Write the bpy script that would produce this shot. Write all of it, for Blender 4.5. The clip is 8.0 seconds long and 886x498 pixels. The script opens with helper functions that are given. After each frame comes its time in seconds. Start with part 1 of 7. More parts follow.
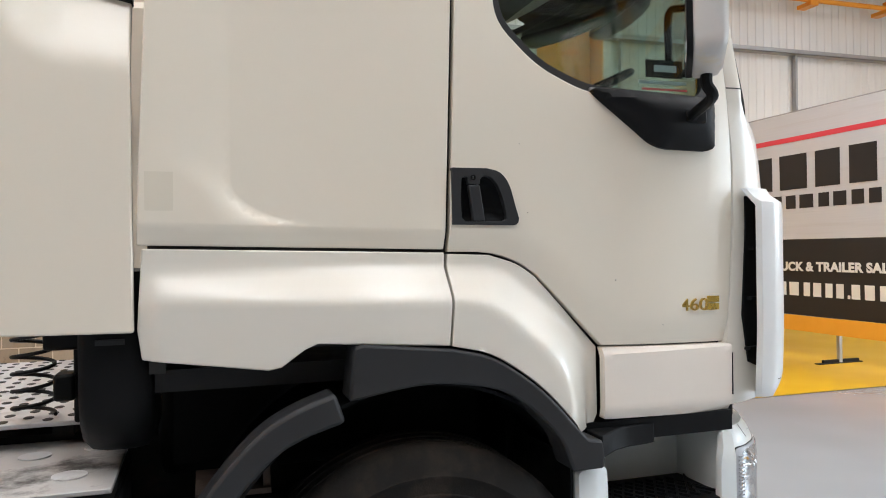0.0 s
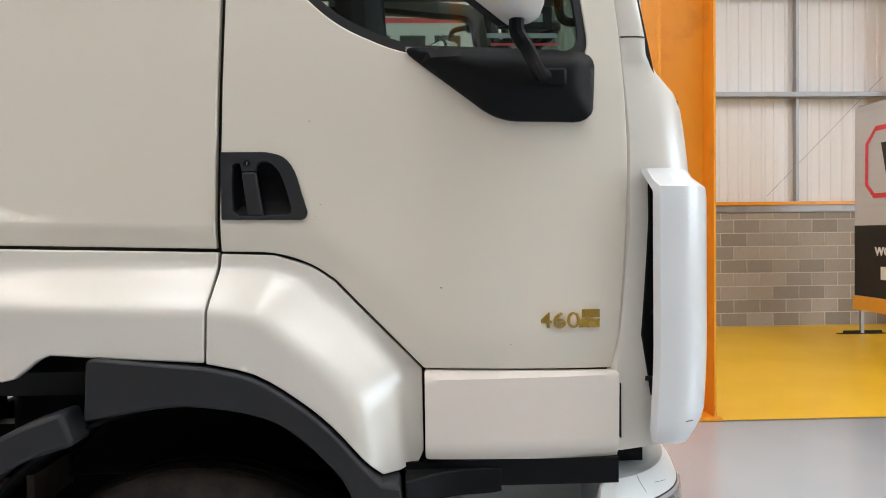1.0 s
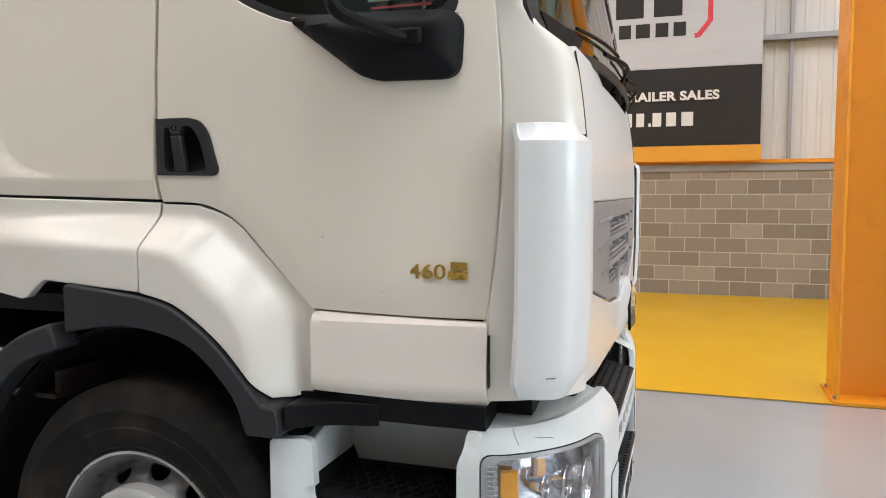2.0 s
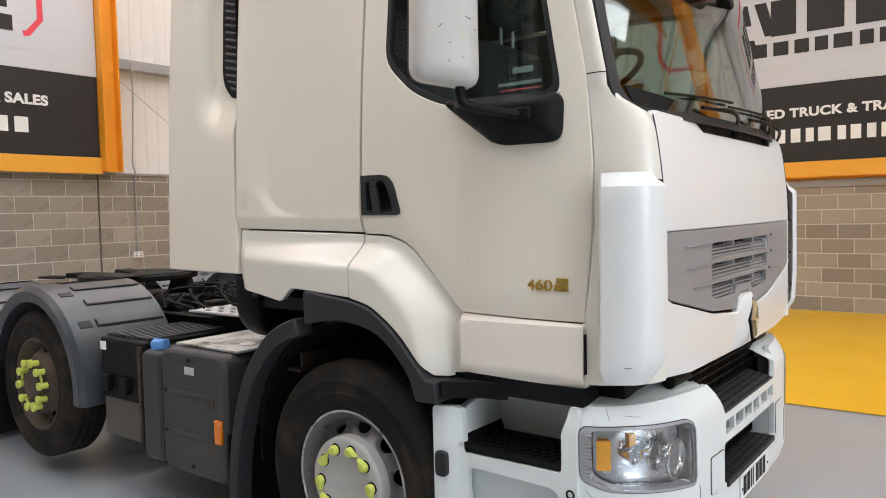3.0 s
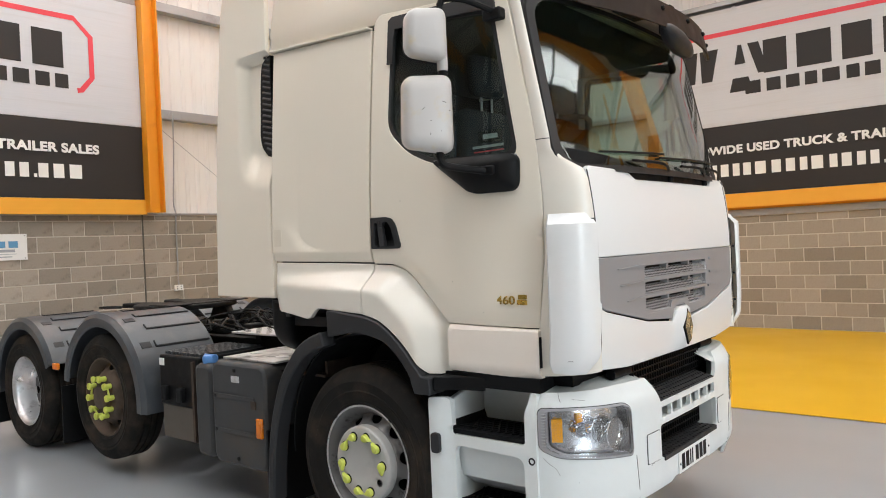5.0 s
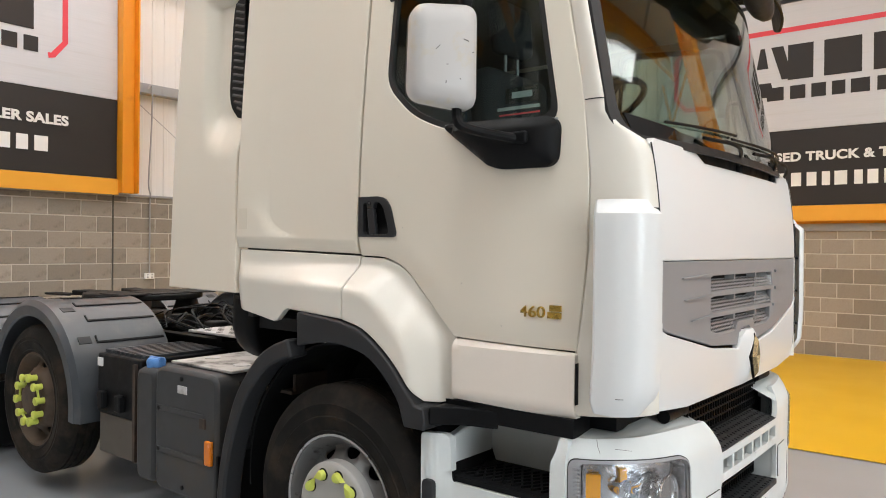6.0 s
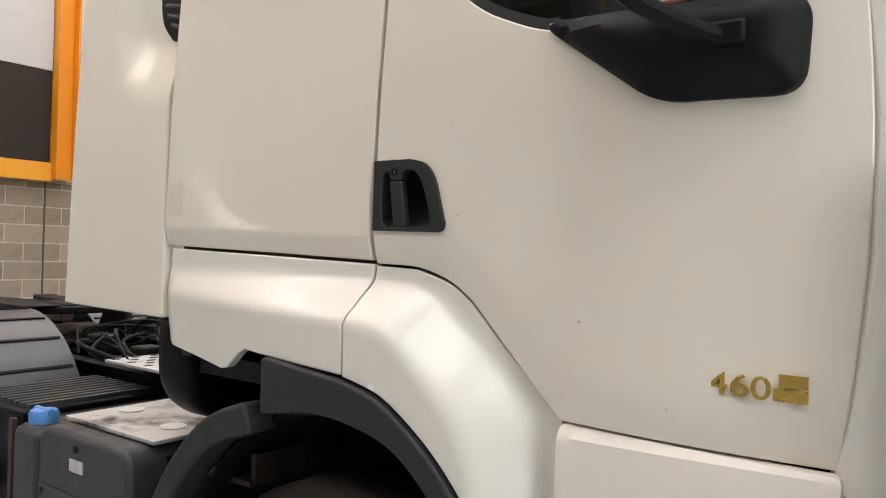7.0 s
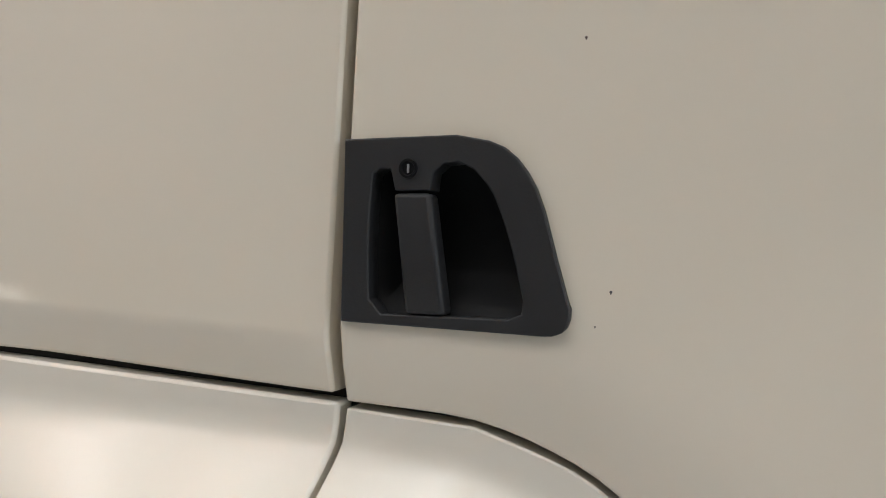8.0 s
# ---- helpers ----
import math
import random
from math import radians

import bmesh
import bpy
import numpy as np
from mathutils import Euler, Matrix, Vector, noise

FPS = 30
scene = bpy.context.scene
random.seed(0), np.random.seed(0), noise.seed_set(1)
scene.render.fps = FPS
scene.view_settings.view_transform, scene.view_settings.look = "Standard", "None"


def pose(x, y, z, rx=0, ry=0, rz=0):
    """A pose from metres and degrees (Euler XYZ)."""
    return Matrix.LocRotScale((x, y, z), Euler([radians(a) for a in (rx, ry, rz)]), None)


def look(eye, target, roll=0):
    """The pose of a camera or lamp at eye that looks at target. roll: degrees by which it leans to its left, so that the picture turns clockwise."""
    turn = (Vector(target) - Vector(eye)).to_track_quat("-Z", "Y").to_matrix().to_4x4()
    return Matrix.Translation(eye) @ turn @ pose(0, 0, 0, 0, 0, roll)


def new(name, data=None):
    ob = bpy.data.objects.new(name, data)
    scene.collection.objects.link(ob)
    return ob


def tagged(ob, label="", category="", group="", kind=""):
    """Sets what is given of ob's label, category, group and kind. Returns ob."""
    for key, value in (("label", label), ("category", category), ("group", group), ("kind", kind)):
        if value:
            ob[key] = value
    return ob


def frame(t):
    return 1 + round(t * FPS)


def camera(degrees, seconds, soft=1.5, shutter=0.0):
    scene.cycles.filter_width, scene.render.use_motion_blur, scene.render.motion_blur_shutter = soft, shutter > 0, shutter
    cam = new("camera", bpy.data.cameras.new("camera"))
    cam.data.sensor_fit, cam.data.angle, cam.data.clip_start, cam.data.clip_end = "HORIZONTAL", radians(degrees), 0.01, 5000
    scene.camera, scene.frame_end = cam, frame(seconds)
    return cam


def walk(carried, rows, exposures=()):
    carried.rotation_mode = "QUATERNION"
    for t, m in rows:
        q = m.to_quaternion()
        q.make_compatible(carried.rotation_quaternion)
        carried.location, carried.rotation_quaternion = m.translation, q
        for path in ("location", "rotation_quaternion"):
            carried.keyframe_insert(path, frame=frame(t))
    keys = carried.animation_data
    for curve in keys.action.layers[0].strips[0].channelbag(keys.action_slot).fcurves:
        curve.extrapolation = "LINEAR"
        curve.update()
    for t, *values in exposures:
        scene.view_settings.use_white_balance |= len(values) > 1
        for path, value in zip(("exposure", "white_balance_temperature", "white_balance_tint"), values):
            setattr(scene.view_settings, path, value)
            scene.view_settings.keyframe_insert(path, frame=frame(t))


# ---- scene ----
cam = camera(61.8, 8.0, soft=1.0)
PATH = [
    (0, (-0.575, -3.172, 1.595), (0.045, -1.27, 1.598), -0.8),
    (0.5, (0.011, -3.07, 1.639), (0.366, -1.101, 1.644), 0.2),
    (0.7, (0.229, -3.019, 1.654), (0.48, -1.035, 1.645), 0.2),
    (1, (0.568, -2.986, 1.63), (0.66, -0.989, 1.587), -0.6),
    (1.2, (0.808, -2.982, 1.626), (0.771, -0.984, 1.551), -1.1),
    (2.3, (1.814, -2.966, 1.612), (0.943, -1.175, 1.424), -0.3),
    (2.5, (1.953, -3.059, 1.631), (0.923, -1.354, 1.452), -0.6),
    (2.6, (2.039, -3.149, 1.628), (0.948, -1.481, 1.468), -0.6),
    (3, (2.259, -3.414, 1.671), (1.047, -1.826, 1.573), -1.4),
    (3.5, (2.604, -3.674, 1.68), (1.309, -2.151, 1.617), -0.6),
    (4, (2.811, -3.888, 1.669), (1.513, -2.366, 1.65), -1.8),
    (4.5, (2.914, -3.993, 1.68), (1.638, -2.453, 1.671), -2.8),
    (4.7, (2.918, -3.994, 1.68), (1.645, -2.452, 1.669), -2.8),
    (5.8, (2.497, -3.502, 1.667), (1.246, -1.942, 1.652), -0.3),
    (6, (2.303, -3.342, 1.628), (1.057, -1.777, 1.623), 0.5),
    (6.5, (1.785, -2.894, 1.614), (0.553, -1.319, 1.607), 0.9),
    (7, (1.274, -2.48, 1.624), (0.104, -0.858, 1.63), 1.7),
    (7.2, (1.068, -2.314, 1.637), (-0.039, -0.648, 1.652), 2.0),
    (7.5, (0.812, -2.078, 1.647), (-0.211, -0.36, 1.701), 2.8),
    (7.8, (0.589, -1.841, 1.725), (-0.358, -0.079, 1.708), 2.5),
    (8, (0.442, -1.746, 1.728), (-0.292, 0.114, 1.75), 1.4),
]
walk(cam, [(t, look(eye, target, roll)) for t, eye, target, roll in PATH],
     exposures=[(0.0, 0.17, 6330, 10), (0.5, 0.05, 6330, 10), (1.0, 0.04, 6360, 10), (2.5, 0.05, 6400, 10), (4.5, 0.05, 6480, 10), (6.0, 0.08, 6650, 10), (7.0, 0.12, 6600, 10), (7.5, -0.06, 6550, 10), (8.0, -0.16, 6620, 10)])

# ---- place ----
from mathutils import geometry

# World: x runs along the truck (its front at +x), y across it, z up; the camera walks along the truck's off side (-y).
HALL = dict(x0=-8.15, x1=17.0, y0=-13.0, y1=9.25, top=7.6)

# ---- light: daylight through strips of rooflights and one open loading door ahead of the truck ----
world = bpy.data.worlds.new("sky")
scene.world = world
world.use_nodes = True
sky = world.node_tree.nodes.new("ShaderNodeTexSky")
sky.sky_type, sky.sun_disc = "NISHITA", False
sky.sun_elevation, sky.sun_rotation = radians(40), radians(120)
world.node_tree.links.new(sky.outputs[0], world.node_tree.nodes["Background"].inputs[0])
world.node_tree.nodes["Background"].inputs[1].default_value = 0.12

# One strip is added at the west end to brighten the rear wall.
ROOFLIGHTS = [-6.9, -4.4, -1.6, 1.5, 5.2, 9.0, 12.8]


def area_lamp(name, size_x, size_y, watts, colour, m):
    lamp = bpy.data.lights.new(name, "AREA")
    lamp.shape, lamp.size, lamp.size_y, lamp.energy, lamp.color = "RECTANGLE", size_x, size_y, watts, colour
    ob = new(name, lamp)
    ob.matrix_world = m
    return ob


# Strips stop short in the south so less light gets under the truck.
for lx in ROOFLIGHTS:
    area_lamp("rooflight_daylight", 1.1, 13.6, 172, (0.93, 0.972, 1.0), pose(lx, -0.7, HALL["top"] - 0.06))
area_lamp("door_daylight", 7.0, 3.4, 620, (0.76, 0.89, 1.0), look((HALL["x1"] - 0.05, -4.5, 3.4), (0, -4.5, 2.6)))

# ---- materials ----


def surf(name, c1, c2=None, rough=0.5, rough2=None, scale=8.0, metal=0.0, coat=0.0, bump=0.0, bump_scale=120.0, stain=None, stain_scale=1.3,
         stain_from=0.55, stain_to=0.75, spec=0.5, islands=0.0, objects=0.0, stretch=(1, 1, 1)):
    """A procedural surface: two tones of grain, stains at a larger scale, uneven gloss and fine relief."""
    m = bpy.data.materials.new(name)
    m.use_nodes = True
    n, l = m.node_tree.nodes, m.node_tree.links
    b = n["Principled BSDF"]
    co = n.new("ShaderNodeTexCoord")
    mp = n.new("ShaderNodeMapping")
    mp.inputs["Scale"].default_value = stretch
    l.new(co.outputs["Object"], mp.inputs["Vector"])
    grain = n.new("ShaderNodeTexNoise")
    grain.inputs["Scale"].default_value, grain.inputs["Detail"].default_value = scale, 6 if scale > 2 else 2
    l.new(mp.outputs[0], grain.inputs["Vector"])
    mix = n.new("ShaderNodeMix")
    mix.data_type = "RGBA"
    mix.inputs[6].default_value = (*c1, 1)
    mix.inputs[7].default_value = (*(c2 or c1), 1)
    l.new(grain.outputs["Fac"], mix.inputs[0])
    col = mix.outputs[2]
    if stain:
        big = n.new("ShaderNodeTexNoise")
        big.inputs["Scale"].default_value, big.inputs["Detail"].default_value, big.inputs["Roughness"].default_value = stain_scale, 8 if stain_scale > 1 else 3, 0.65 if stain_scale > 1 else 0.5
        l.new(mp.outputs[0], big.inputs["Vector"])
        ramp = n.new("ShaderNodeMapRange")
        ramp.inputs[1].default_value, ramp.inputs[2].default_value = stain_from, stain_to
        l.new(big.outputs["Fac"], ramp.inputs[0])
        mix2 = n.new("ShaderNodeMix")
        mix2.data_type = "RGBA"
        l.new(ramp.outputs[0], mix2.inputs[0])
        l.new(col, mix2.inputs[6])
        mix2.inputs[7].default_value = (*stain, 1)
        col = mix2.outputs[2]
    if objects or islands:
        src = n.new("ShaderNodeObjectInfo").outputs["Random"] if objects else n.new("ShaderNodeNewGeometry").outputs["Random Per Island"]
        mr = n.new("ShaderNodeMapRange")
        mr.inputs[3].default_value, mr.inputs[4].default_value = 1 - (objects or islands), 1 + (objects or islands)
        l.new(src, mr.inputs[0])
        hsv = n.new("ShaderNodeHueSaturation")
        l.new(mr.outputs[0], hsv.inputs["Value"])
        l.new(col, hsv.inputs["Color"])
        col = hsv.outputs[0]
    l.new(col, b.inputs["Base Color"])
    r = n.new("ShaderNodeMapRange")
    r.inputs[1].default_value, r.inputs[2].default_value = 0.3, 0.7
    r.inputs[3].default_value, r.inputs[4].default_value = rough, rough if rough2 is None else rough2
    l.new(grain.outputs["Fac"], r.inputs[0])
    l.new(r.outputs[0], b.inputs["Roughness"])
    b.inputs["Metallic"].default_value = metal
    b.inputs["Coat Weight"].default_value = coat
    b.inputs["Coat Roughness"].default_value = 0.20
    b.inputs["Specular IOR Level"].default_value = spec
    if bump:
        fine = n.new("ShaderNodeTexNoise")
        fine.inputs["Scale"].default_value, fine.inputs["Detail"].default_value = bump_scale, 4
        l.new(mp.outputs[0], fine.inputs["Vector"])
        bp = n.new("ShaderNodeBump")
        bp.inputs["Strength"].default_value, bp.inputs["Distance"].default_value = bump, 0.01
        l.new(fine.outputs["Fac"], bp.inputs["Height"])
        l.new(bp.outputs[0], b.inputs["Normal"])
    return m


def glass(name, tint, gloss=0.02, base=0.055):
    """A thin pane: tinted clear, with a mirror-like coat that grows at grazing angles."""
    m = bpy.data.materials.new(name)
    m.use_nodes = True
    n, l = m.node_tree.nodes, m.node_tree.links
    n.remove(n["Principled BSDF"])
    clear, shine, mix, fr = n.new("ShaderNodeBsdfTransparent"), n.new("ShaderNodeBsdfGlossy"), n.new("ShaderNodeMixShader"), n.new("ShaderNodeLayerWeight")
    clear.inputs[0].default_value = (*tint, 1)
    shine.inputs["Roughness"].default_value = gloss
    fr.inputs[0].default_value = 0.5
    rise, keep = n.new("ShaderNodeMath"), n.new("ShaderNodeMath")
    rise.operation, rise.inputs[1].default_value = "POWER", 3.6
    keep.operation, keep.inputs[1].default_value, keep.inputs[2].default_value = "MULTIPLY_ADD", 0.94, base
    l.new(fr.outputs["Facing"], rise.inputs[0])
    l.new(rise.outputs[0], keep.inputs[0])
    l.new(keep.outputs[0], mix.inputs[0])
    l.new(clear.outputs[0], mix.inputs[1])
    l.new(shine.outputs[0], mix.inputs[2])
    l.new(mix.outputs[0], n["Material Output"].inputs[0])
    return m


def glow(name, colour, strength):
    m = bpy.data.materials.new(name)
    m.use_nodes = True
    b = m.node_tree.nodes["Principled BSDF"]
    b.inputs["Base Color"].default_value = (*colour, 1)
    b.inputs["Emission Color"].default_value = (*colour, 1)
    b.inputs["Emission Strength"].default_value = strength
    return m


# One off-white cab paint in three tones; warm side, cool front light coloured in.
PAINT_WARM = surf("cab_paint_warm_shade", (0.792, 0.724, 0.608), (0.777, 0.708, 0.593), 0.30, 0.38, 1.5, coat=0.5, stain=(0.757, 0.686, 0.573), stain_scale=0.9, stain_from=0.3, stain_to=0.95)
PAINT_MID = surf("cab_paint_half_lit", (0.797, 0.752, 0.665), (0.782, 0.737, 0.65), 0.28, 0.35, 1.5, coat=0.7, stain=(0.765, 0.715, 0.622), stain_scale=1.2, stain_from=0.35, stain_to=0.95)
PAINT_COOL = surf("cab_paint_cool_light", (0.79, 0.797, 0.785), (0.778, 0.785, 0.773), 0.28, 0.33, 1.5, coat=0.5, stain=(0.765, 0.77, 0.755), stain_scale=1.2, stain_from=0.35, stain_to=0.95)
CREAM = surf("cream_plastic", (0.83, 0.755, 0.67), (0.81, 0.735, 0.65), 0.38, 0.5, 5.0, bump=0.02, stain=(0.785, 0.70, 0.61), stain_scale=2.5, stain_from=0.4, stain_to=0.9)
BUMPER = surf("bumper_plastic", (0.75, 0.785, 0.775), (0.73, 0.765, 0.755), 0.3, 0.45, 6.0, coat=0.2, bump=0.02, bump_scale=80, stain=(0.66, 0.68, 0.655), stain_scale=3, stain_from=0.45, stain_to=0.95)
TRIM = surf("dark_grey_plastic", (0.021, 0.021, 0.0225), (0.030, 0.030, 0.0315), 0.42, 0.58, 20, bump=0.06, bump_scale=400, spec=0.3)
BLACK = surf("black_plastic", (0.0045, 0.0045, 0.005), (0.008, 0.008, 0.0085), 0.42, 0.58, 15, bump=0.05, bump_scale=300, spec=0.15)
GUARD = surf("mudguard_plastic", (0.040, 0.045, 0.052), (0.056, 0.062, 0.070), 0.30, 0.44, 9, bump=0.04, bump_scale=250, spec=0.6, stain=(0.082, 0.082, 0.081), stain_scale=2.5)
TANK = surf("tank_plastic", (0.036, 0.037, 0.039), (0.050, 0.051, 0.053), 0.42, 0.58, 12, bump=0.05, bump_scale=300, spec=0.35, stain=(0.072, 0.060, 0.047), stain_scale=3)
GRILLE = surf("grille_grey", (0.30, 0.30, 0.305), (0.33, 0.33, 0.335), 0.4, 0.5, 10, metal=0.25, bump=0.03, bump_scale=300)
RUBBER = surf("tyre_rubber", (0.007, 0.0062, 0.0055), (0.014, 0.012, 0.010), 0.7, 0.88, 9, bump=0.15, bump_scale=150, spec=0.2, stain=(0.050, 0.036, 0.025), stain_scale=5, stain_from=0.46, stain_to=0.78)
RIM = surf("silver_rim", (0.15, 0.148, 0.145), (0.21, 0.207, 0.203), 0.34, 0.5, 14, metal=0.5, bump=0.05, stain=(0.04, 0.035, 0.03), stain_scale=11, stain_from=0.56, stain_to=0.66)
RUSTY = surf("rusty_rim", (0.075, 0.052, 0.036), (0.12, 0.082, 0.057), 0.6, 0.8, 14, metal=0.3, bump=0.15, stain=(0.035, 0.028, 0.022), stain_scale=4)
CHROME = surf("bright_metal", (0.72, 0.72, 0.72), (0.66, 0.66, 0.66), 0.1, 0.25, 20, metal=1.0)
NEON = surf("yellow_green_plastic", (0.62, 0.68, 0.12), (0.55, 0.60, 0.10), 0.4, 0.5, 10, stain=(0.42, 0.45, 0.12), stain_scale=20)
STEEL = surf("chassis_steel", (0.008, 0.0078, 0.0075), (0.016, 0.015, 0.014), 0.5, 0.7, 12, metal=0.1, bump=0.1, spec=0.25, stain=(0.04, 0.029, 0.022), stain_scale=5)
RUST = surf("rusted_steel", (0.065, 0.042, 0.029), (0.04, 0.028, 0.022), 0.65, 0.85, 14, bump=0.12, stain=(0.12, 0.07, 0.042), stain_scale=6)
ALLOY = surf("worn_alloy", (0.52, 0.52, 0.525), (0.66, 0.66, 0.665), 0.32, 0.55, 9, metal=0.3, bump=0.1, bump_scale=60, stain=(0.24, 0.22, 0.19), stain_scale=5, stain_from=0.52, stain_to=0.78)
GREASE = surf("greased_steel", (0.006, 0.006, 0.006), (0.012, 0.012, 0.012), 0.5, 0.7, 14, bump=0.2, bump_scale=60, spec=0.2)
ORANGE = surf("orange_steel", (0.84, 0.34, 0.018), (0.80, 0.31, 0.015), 0.35, 0.5, 5, coat=0.15, bump=0.02, stain=(0.66, 0.25, 0.02), stain_scale=2.5)
AMBER = surf("amber_lens", (0.92, 0.42, 0.02), (0.88, 0.37, 0.015), 0.15, 0.25, 30)
BEZEL = surf("silver_lamp_bezel", (0.40, 0.40, 0.41), (0.36, 0.36, 0.37), 0.35, 0.5, 12, metal=0.25)
SIDE_AMBER = surf("dark_amber_lens", (0.72, 0.20, 0.015), (0.65, 0.17, 0.012), 0.2, 0.3, 30)
GOLD = surf("gold_badge", (0.75, 0.50, 0.12), (0.70, 0.46, 0.10), 0.2, 0.3, 30, metal=0.85)
BLUE = surf("blue_cap", (0.10, 0.27, 0.60), (0.08, 0.22, 0.52), 0.4, 0.5, 20)
SEAL = surf("black_seal", (0.008, 0.008, 0.008), (0.012, 0.012, 0.012), 0.5, 0.6, 20)
INSIDE = surf("grey_cab_lining", (0.032, 0.031, 0.029), (0.045, 0.043, 0.041), 0.7, 0.85, 20, bump=0.1)
HEADLINER = surf("grey_headliner", (0.10, 0.098, 0.09), (0.13, 0.127, 0.117), 0.8, 0.9, 30, bump=0.1)
DASH = surf("dark_dashboard", (0.014, 0.014, 0.015), (0.024, 0.024, 0.025), 0.5, 0.7, 20, bump=0.1, spec=0.3)
CLOTH = surf("dark_seat_cloth", (0.022, 0.024, 0.03), (0.035, 0.037, 0.043), 0.85, 0.95, 60, bump=0.2)
PANE = glass("green_tinted_glass", (0.78, 0.86, 0.825), 0.015, 0.05)
# Same glass as the side panes, tinted darker to dim the windscreen's view.
SCREEN_PANE = glass("dimmed_green_screen_glass", (0.64, 0.72, 0.685), 0.015, 0.06)
LENS = glass("clear_lens", (0.97, 0.975, 0.98), 0.02, 0.04)
VISOR = surf("smoked_acrylic", (0.018, 0.011, 0.008), (0.028, 0.017, 0.012), 0.45, 0.6, 12, spec=0.12, stain=(0.038, 0.024, 0.016), stain_scale=5)
HUB = surf("dull_grey_plastic", (0.44, 0.43, 0.41), (0.40, 0.39, 0.37), 0.4, 0.55, 8, bump=0.03, stain=(0.35, 0.335, 0.31), stain_scale=6)
DISH = surf("bright_alloy_rim", (0.56, 0.56, 0.565), (0.68, 0.68, 0.685), 0.25, 0.42, 14, metal=0.9, bump=0.06, stain=(0.25, 0.24, 0.23), stain_scale=8, stain_from=0.52, stain_to=0.75)
EMBLEM = surf("dull_gold_chrome", (0.36, 0.27, 0.15), (0.30, 0.23, 0.13), 0.2, 0.32, 30, metal=1.0)
PATCH = surf("faded_label_patch", (0.70, 0.635, 0.52), (0.68, 0.615, 0.50), 0.45, 0.55, 20)
BOWL = surf("silver_reflector", (0.72, 0.725, 0.735), (0.62, 0.625, 0.635), 0.08, 0.2, 30, metal=1.0, bump=0.3, bump_scale=40)
WORN = surf("grimy_alloy", (0.42, 0.41, 0.395), (0.58, 0.57, 0.55), 0.35, 0.6, 9, metal=0.3, bump=0.1, bump_scale=60, stain=(0.05, 0.045, 0.04), stain_scale=4, stain_from=0.48, stain_to=0.62)
MIRROR = surf("mirror_glass", (0.85, 0.86, 0.87), None, 0.02, 0.02, 5, metal=1.0)
MIRROR_CASE = surf("mirror_housing", (0.53, 0.508, 0.485), (0.48, 0.46, 0.438), 0.32, 0.45, 4, coat=0.2, stain=(0.54, 0.44, 0.25), stain_scale=4.5, stain_from=0.54, stain_to=0.70)
SCUFF = surf("dark_scuff", (0.10, 0.09, 0.085), None, 0.8, 0.8, 10)
FLOOR = surf("grey_floor_paint", (0.365, 0.388, 0.415), (0.395, 0.418, 0.445), 0.16, 0.24, 0.9, coat=0.8, bump=0.01, bump_scale=18, stain=(0.32, 0.335, 0.355), stain_scale=0.5, stain_from=0.3, stain_to=0.95)
YELLOW = surf("yellow_floor_paint", (0.77, 0.44, 0.008), (0.74, 0.415, 0.007), 0.32, 0.40, 0.9, spec=0.35, bump=0.01, bump_scale=18, stain=(0.69, 0.385, 0.008), stain_scale=0.9, stain_from=0.3, stain_to=0.95)
JOINT = surf("dark_floor_joint", (0.06, 0.055, 0.045), (0.10, 0.09, 0.07), 0.6, 0.8, 20)
BLOCK = surf("concrete_block", (0.275, 0.237, 0.192), (0.355, 0.308, 0.255), 0.85, 0.95, 40, bump=0.4, bump_scale=140, stain=(0.185, 0.157, 0.128), stain_scale=7, objects=0.22)
BLOCKS = surf("concrete_blocks_far", (0.275, 0.237, 0.192), (0.355, 0.308, 0.255), 0.85, 0.95, 40, bump=0.4, bump_scale=140, stain=(0.185, 0.157, 0.128), stain_scale=7, islands=0.22)
MORTAR = surf("mortar", (0.60, 0.555, 0.48), (0.53, 0.49, 0.42), 0.9, 0.95, 30, bump=0.3)
CLAD = surf("white_cladding", (0.78, 0.76, 0.735), (0.74, 0.72, 0.695), 0.4, 0.55, 2, bump=0.02, stain=(0.70, 0.67, 0.63), stain_scale=0.7, stretch=(1, 1, 0.25))
SOUTH = surf("unseen_wall_dark_tan", (0.20, 0.18, 0.155), (0.25, 0.227, 0.197), 0.6, 0.8, 2, stain=(0.17, 0.154, 0.132), stain_scale=0.7)
RAIL = surf("galvanised_rail", (0.36, 0.36, 0.365), (0.42, 0.42, 0.425), 0.4, 0.55, 9, metal=0.5, stain=(0.28, 0.27, 0.26), stain_scale=2)
SILVER = surf("silver_banner", (0.53, 0.54, 0.57), (0.60, 0.61, 0.64), 0.4, 0.55, 6, bump=0.05, bump_scale=8, stretch=(0.3, 0.3, 9), stain=(0.50, 0.495, 0.505), stain_scale=1.2)
CHARCOAL = surf("charcoal_banner", (0.022, 0.019, 0.018), (0.028, 0.025, 0.0235), 0.5, 0.6, 6, bump=0.04, bump_scale=8, spec=0.35)
BANNER_ORANGE = surf("orange_banner", (0.84, 0.40, 0.035), (0.80, 0.37, 0.03), 0.45, 0.6, 6, bump=0.06, bump_scale=6)
RED = surf("red_print", (0.74, 0.06, 0.085), (0.70, 0.055, 0.075), 0.5, 0.6, 6)
WHITE = surf("white_print", (0.82, 0.82, 0.80), (0.79, 0.79, 0.77), 0.45, 0.55, 6)
SIGN_BLUE = surf("blue_print", (0.10, 0.30, 0.52), None, 0.5, 0.5, 6)
SIGN_GREY = surf("grey_print", (0.35, 0.38, 0.40), None, 0.5, 0.5, 6)
